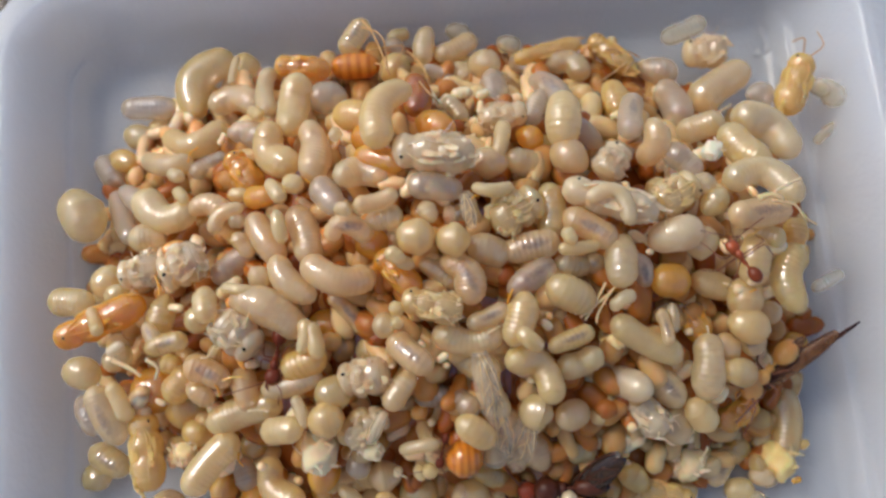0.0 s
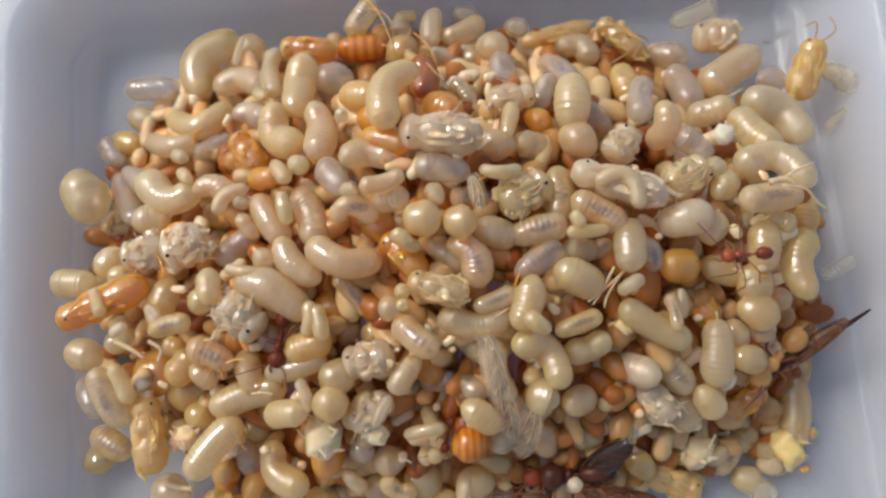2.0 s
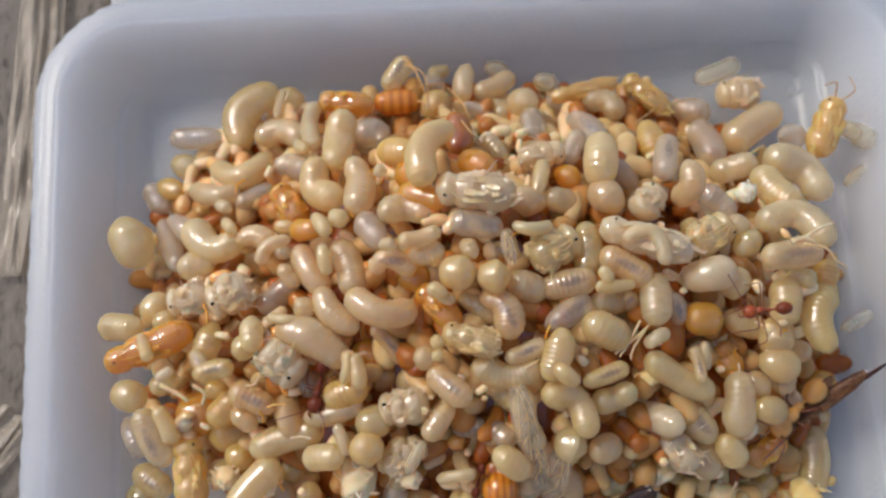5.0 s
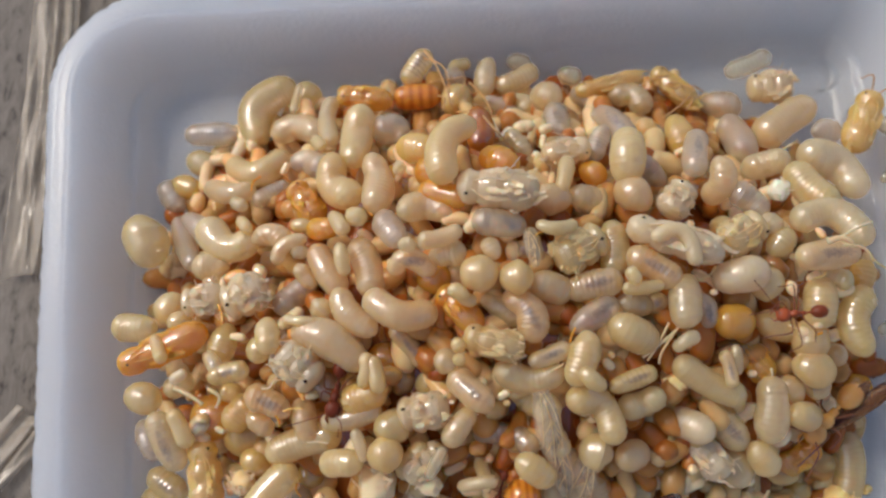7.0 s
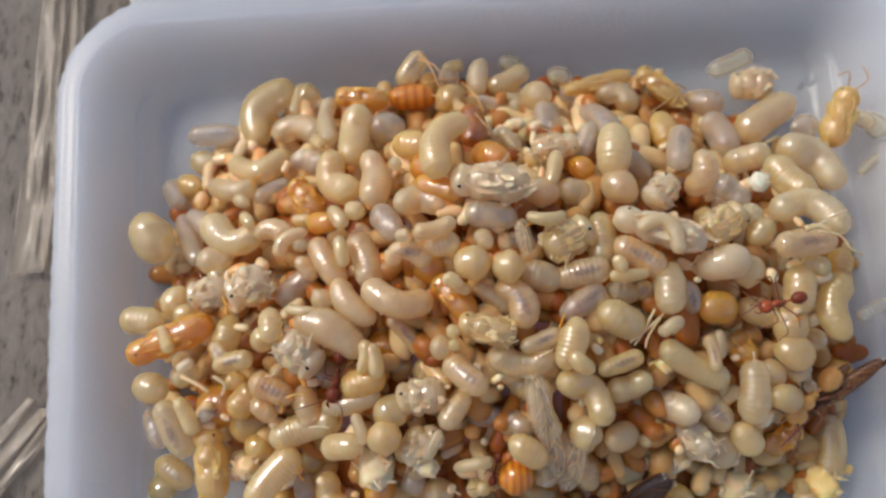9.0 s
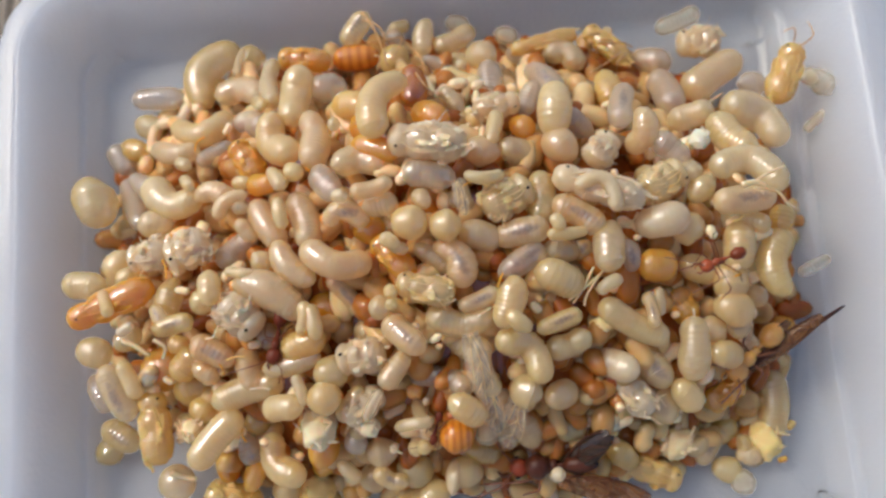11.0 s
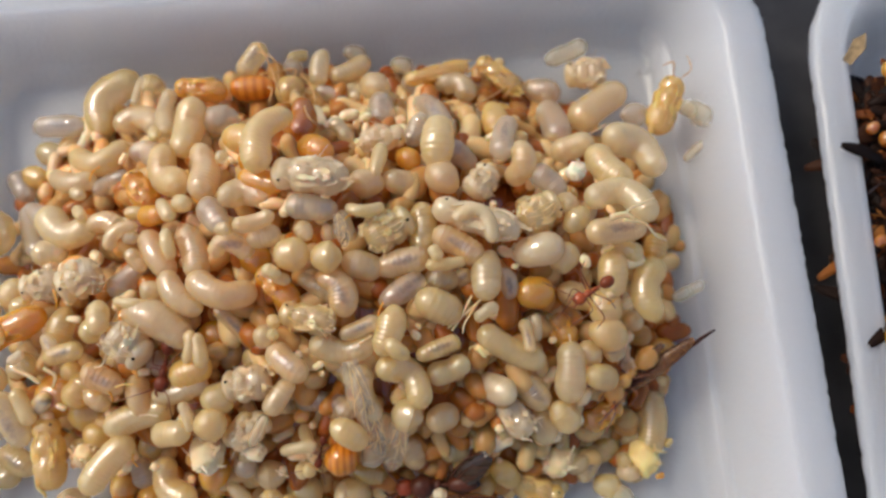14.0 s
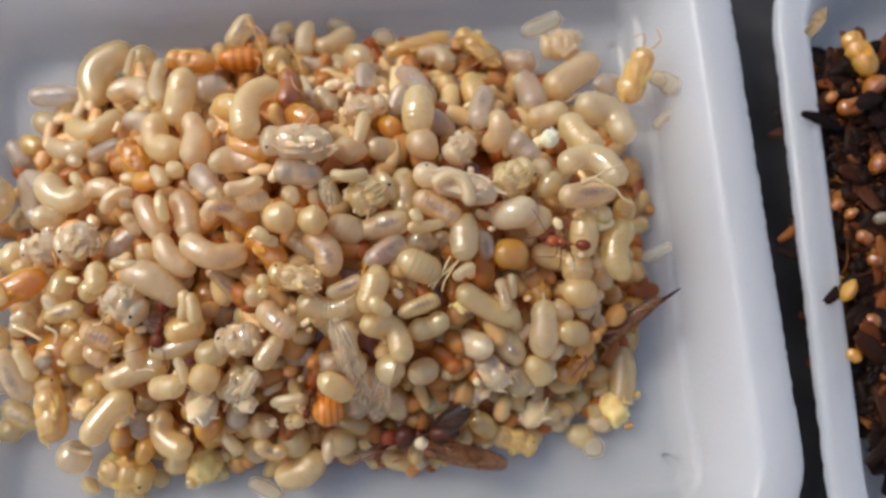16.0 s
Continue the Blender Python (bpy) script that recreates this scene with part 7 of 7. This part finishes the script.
def heap_fill():
    rng = random.Random(7)
    bm = bmesh.new()
    rows = []
    # an added sheet; its dark amber paints the shade between the larvae
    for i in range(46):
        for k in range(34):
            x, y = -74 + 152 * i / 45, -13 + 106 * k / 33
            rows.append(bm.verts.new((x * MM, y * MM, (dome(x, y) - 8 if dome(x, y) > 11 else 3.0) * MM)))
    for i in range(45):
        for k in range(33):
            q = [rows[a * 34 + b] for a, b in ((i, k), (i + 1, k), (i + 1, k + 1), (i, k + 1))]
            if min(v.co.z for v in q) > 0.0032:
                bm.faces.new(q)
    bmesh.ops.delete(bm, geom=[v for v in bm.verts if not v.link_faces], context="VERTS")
    core = finish("heap_core", bm, flesh("heap core in gap shade tone", (0.36, 0.10, 0.015), (0.42, 0.14, 0.025), sub=0.3, clear=0.0))
    tagged(core, "dark amber sheet under the heap, gap shade in its colour", "ant brood", kind="stuff")
    bm = bmesh.new()
    made = 0
    while made < 1500:
        x, y = rng.uniform(-66, 70), rng.uniform(-4, 88)
        h = dome(x, y)
        if h < (12 if y < 8 else 7):
            continue
        top = h - rng.uniform(4.2, 9.5)
        if top < 6.0:
            top = 6.0
        made += 1
        a = rng.uniform(0, 6.28)
        L, w = rng.uniform(3.0, 8.0), rng.uniform(2.6, 4.6)
        d = Vector((math.cos(a), math.sin(a), rng.uniform(-0.4, 0.4))) * L / 2
        s = Vector((-d.y, d.x, 0)).normalized() * L * rng.uniform(-0.15, 0.15)
        c = Vector((x, y, top))
        tube_of_grub(bm, (c - d) * MM, (c + s) * MM, (c + d) * MM, w * MM, rng, 8, 12, 0.0)
    low = finish("brood_below", bm, gap_shaded_skin())
    tagged(low, "countless larvae and pupae deeper in the heap, coloured with gap shade", "ant brood", kind="stuff")


def gap_shaded_skin():
    # random brood tones, browned to hold the shade and warm glow of the gaps
    m = flesh("lower brood skin with gap shade", (0.7, 0.3, 0.06), (0.86, 0.74, 0.47), sub=1.0, reach=0.0012, island=True, clear=0.0, coat=0.35)
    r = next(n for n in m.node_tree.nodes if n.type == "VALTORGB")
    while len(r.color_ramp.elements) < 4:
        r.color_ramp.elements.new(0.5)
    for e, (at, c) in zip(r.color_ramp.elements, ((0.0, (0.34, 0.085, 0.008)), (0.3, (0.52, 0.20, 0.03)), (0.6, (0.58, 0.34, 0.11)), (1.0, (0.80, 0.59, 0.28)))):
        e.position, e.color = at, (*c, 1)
    return m


heap_fill()


def dark_heap():
    """The heap of dark ants in the other box: bodies, legs and wing bits."""
    rng = random.Random(21)
    bm = bmesh.new()
    for k in range(4200):
        x, y = rng.uniform(104, 140), rng.uniform(-6, 82)
        if y < 10 - (x - 104) * 1.5:
            continue
        edge = min(x - 96, y + 12, 88 - y, 12) / 12
        z = 6 + 15.0 * max(0.0, min(1, edge)) - rng.uniform(0, 4)
        c = Vector((x, y, z)) * MM
        turn = Euler((rng.uniform(-0.6, 0.6), rng.uniform(-0.6, 0.6), rng.uniform(0, 6.28))).to_matrix()
        pick = rng.random()
        if pick < 0.42:
            egg(bm, c, (rng.uniform(1.0, 2.8) * MM, rng.uniform(0.6, 1.4) * MM, rng.uniform(0.5, 1.2) * MM), turn, 10, 8, ripple=0.06, ripples=4, jag=0.06, rng=rng)
        elif pick < 0.82:
            d = turn @ Vector((rng.uniform(1.5, 3.5), 0, 0)) * MM
            e = turn @ Vector((0, rng.uniform(-1.5, 1.5), rng.uniform(0.2, 1.2))) * MM
            thread(bm, [c - d * 1.4, c + e, c + d * 1.4], rng.uniform(0.25, 0.5) * MM, 5, 0.6)
        else:
            blade(bm, c, c + turn @ Vector((rng.uniform(5, 12), 0, 0)) * MM, rng.uniform(1.8, 4.2) * MM, 0.08)
    skin = flesh("dark ant bodies", (0.02, 0.012, 0.008), (0.10, 0.04, 0.015), sub=0.0, island=True, through_light=0.0, coat=0.0, rough=0.55, clear=0.0)
    r = next(n for n in skin.node_tree.nodes if n.type == "VALTORGB")
    while len(r.color_ramp.elements) < 5:
        r.color_ramp.elements.new(0.5)
    for e, (at, c) in zip(r.color_ramp.elements, ((0.0, (0.006, 0.004, 0.003)), (0.6, (0.026, 0.011, 0.005)), (0.82, (0.06, 0.018, 0.005)), (0.94, (0.18, 0.05, 0.010)), (1.0, (0.34, 0.13, 0.03)))):
        e.position, e.color = at, (*c, 1)
    tagged(finish("dark_ants", bm, skin), "heap of dark dead ants, legs and wings", "dead ants", kind="stuff")
    bm = bmesh.new()
    bmesh.ops.create_cube(bm, size=1.0)
    bmesh.ops.scale(bm, vec=(0.150, 0.082, 0.012), verts=bm.verts)
    bmesh.ops.translate(bm, vec=(0.1835, 0.0375, 0.011), verts=bm.verts)
    bmesh.ops.bevel(bm, geom=bm.edges[:], offset=0.004, segments=2, affect="EDGES")
    tagged(finish("dark_ant_mass", bm, plain("dark ant mass", (0.02, 0.012, 0.008), 0.5, vary=0.6)), "packed dark ants deep in the box", "dead ants", kind="stuff")


dark_heap()

ANT_WAY = [
    (0, 0.04739, 0.03660, 125),
    (0.5, 0.04657, 0.03588, 159),
    (1, 0.04578, 0.03537, 178),
    (1.5, 0.04605, 0.03523, 183),
    (2.5, 0.04603, 0.03505, 186),
    (3.5, 0.04620, 0.03513, 188),
    (4.5, 0.04585, 0.03532, 187),
    (7, 0.04571, 0.03526, 187),
    (8, 0.04563, 0.03485, 196),
    (10.5, 0.04664, 0.03433, 196),
    (11, 0.04657, 0.03431, 202),
    (11.5, 0.04716, 0.03453, 206),
    (12, 0.04768, 0.03485, 202),
    (12.5, 0.04761, 0.03495, 202),
    (13, 0.04764, 0.03474, 204),
    (13.5, 0.04771, 0.03478, 204),
    (14, 0.04690, 0.03410, 211),
    (14.5, 0.04700, 0.03415, 211),
    (15, 0.04712, 0.03404, 211),
    (15.5, 0.04795, 0.03438, 195),
    (16, 0.04758, 0.03548, 172),
]
# seconds, then the swing of the two feelers in degrees
FEELING = [(0, -25, 30), (0.5, 10, 5), (1, 15, -5), (1.5, 20, 10), (2.5, 0, 5), (3.5, 0, 0), (4.5, -8, 8), (7, 4, -6), (8, 12, 6), (10.5, 20, 0), (11, 30, -12), (12, 5, 8), (13, -8, 0), (14, 6, 10), (15, 0, -8), (16, 10, 4)]


def motions():
    walk(walker, [(t, pose(x, y, 0.0375, 0, 0, yaw)) for t, x, y, yaw in ANT_WAY])
    for k, f in enumerate(walker_feelers):
        root = f.location.copy()
        walk(f, [(row[0], pose(*root, 0, 0, row[1 + k])) for row in FEELING])


motions()
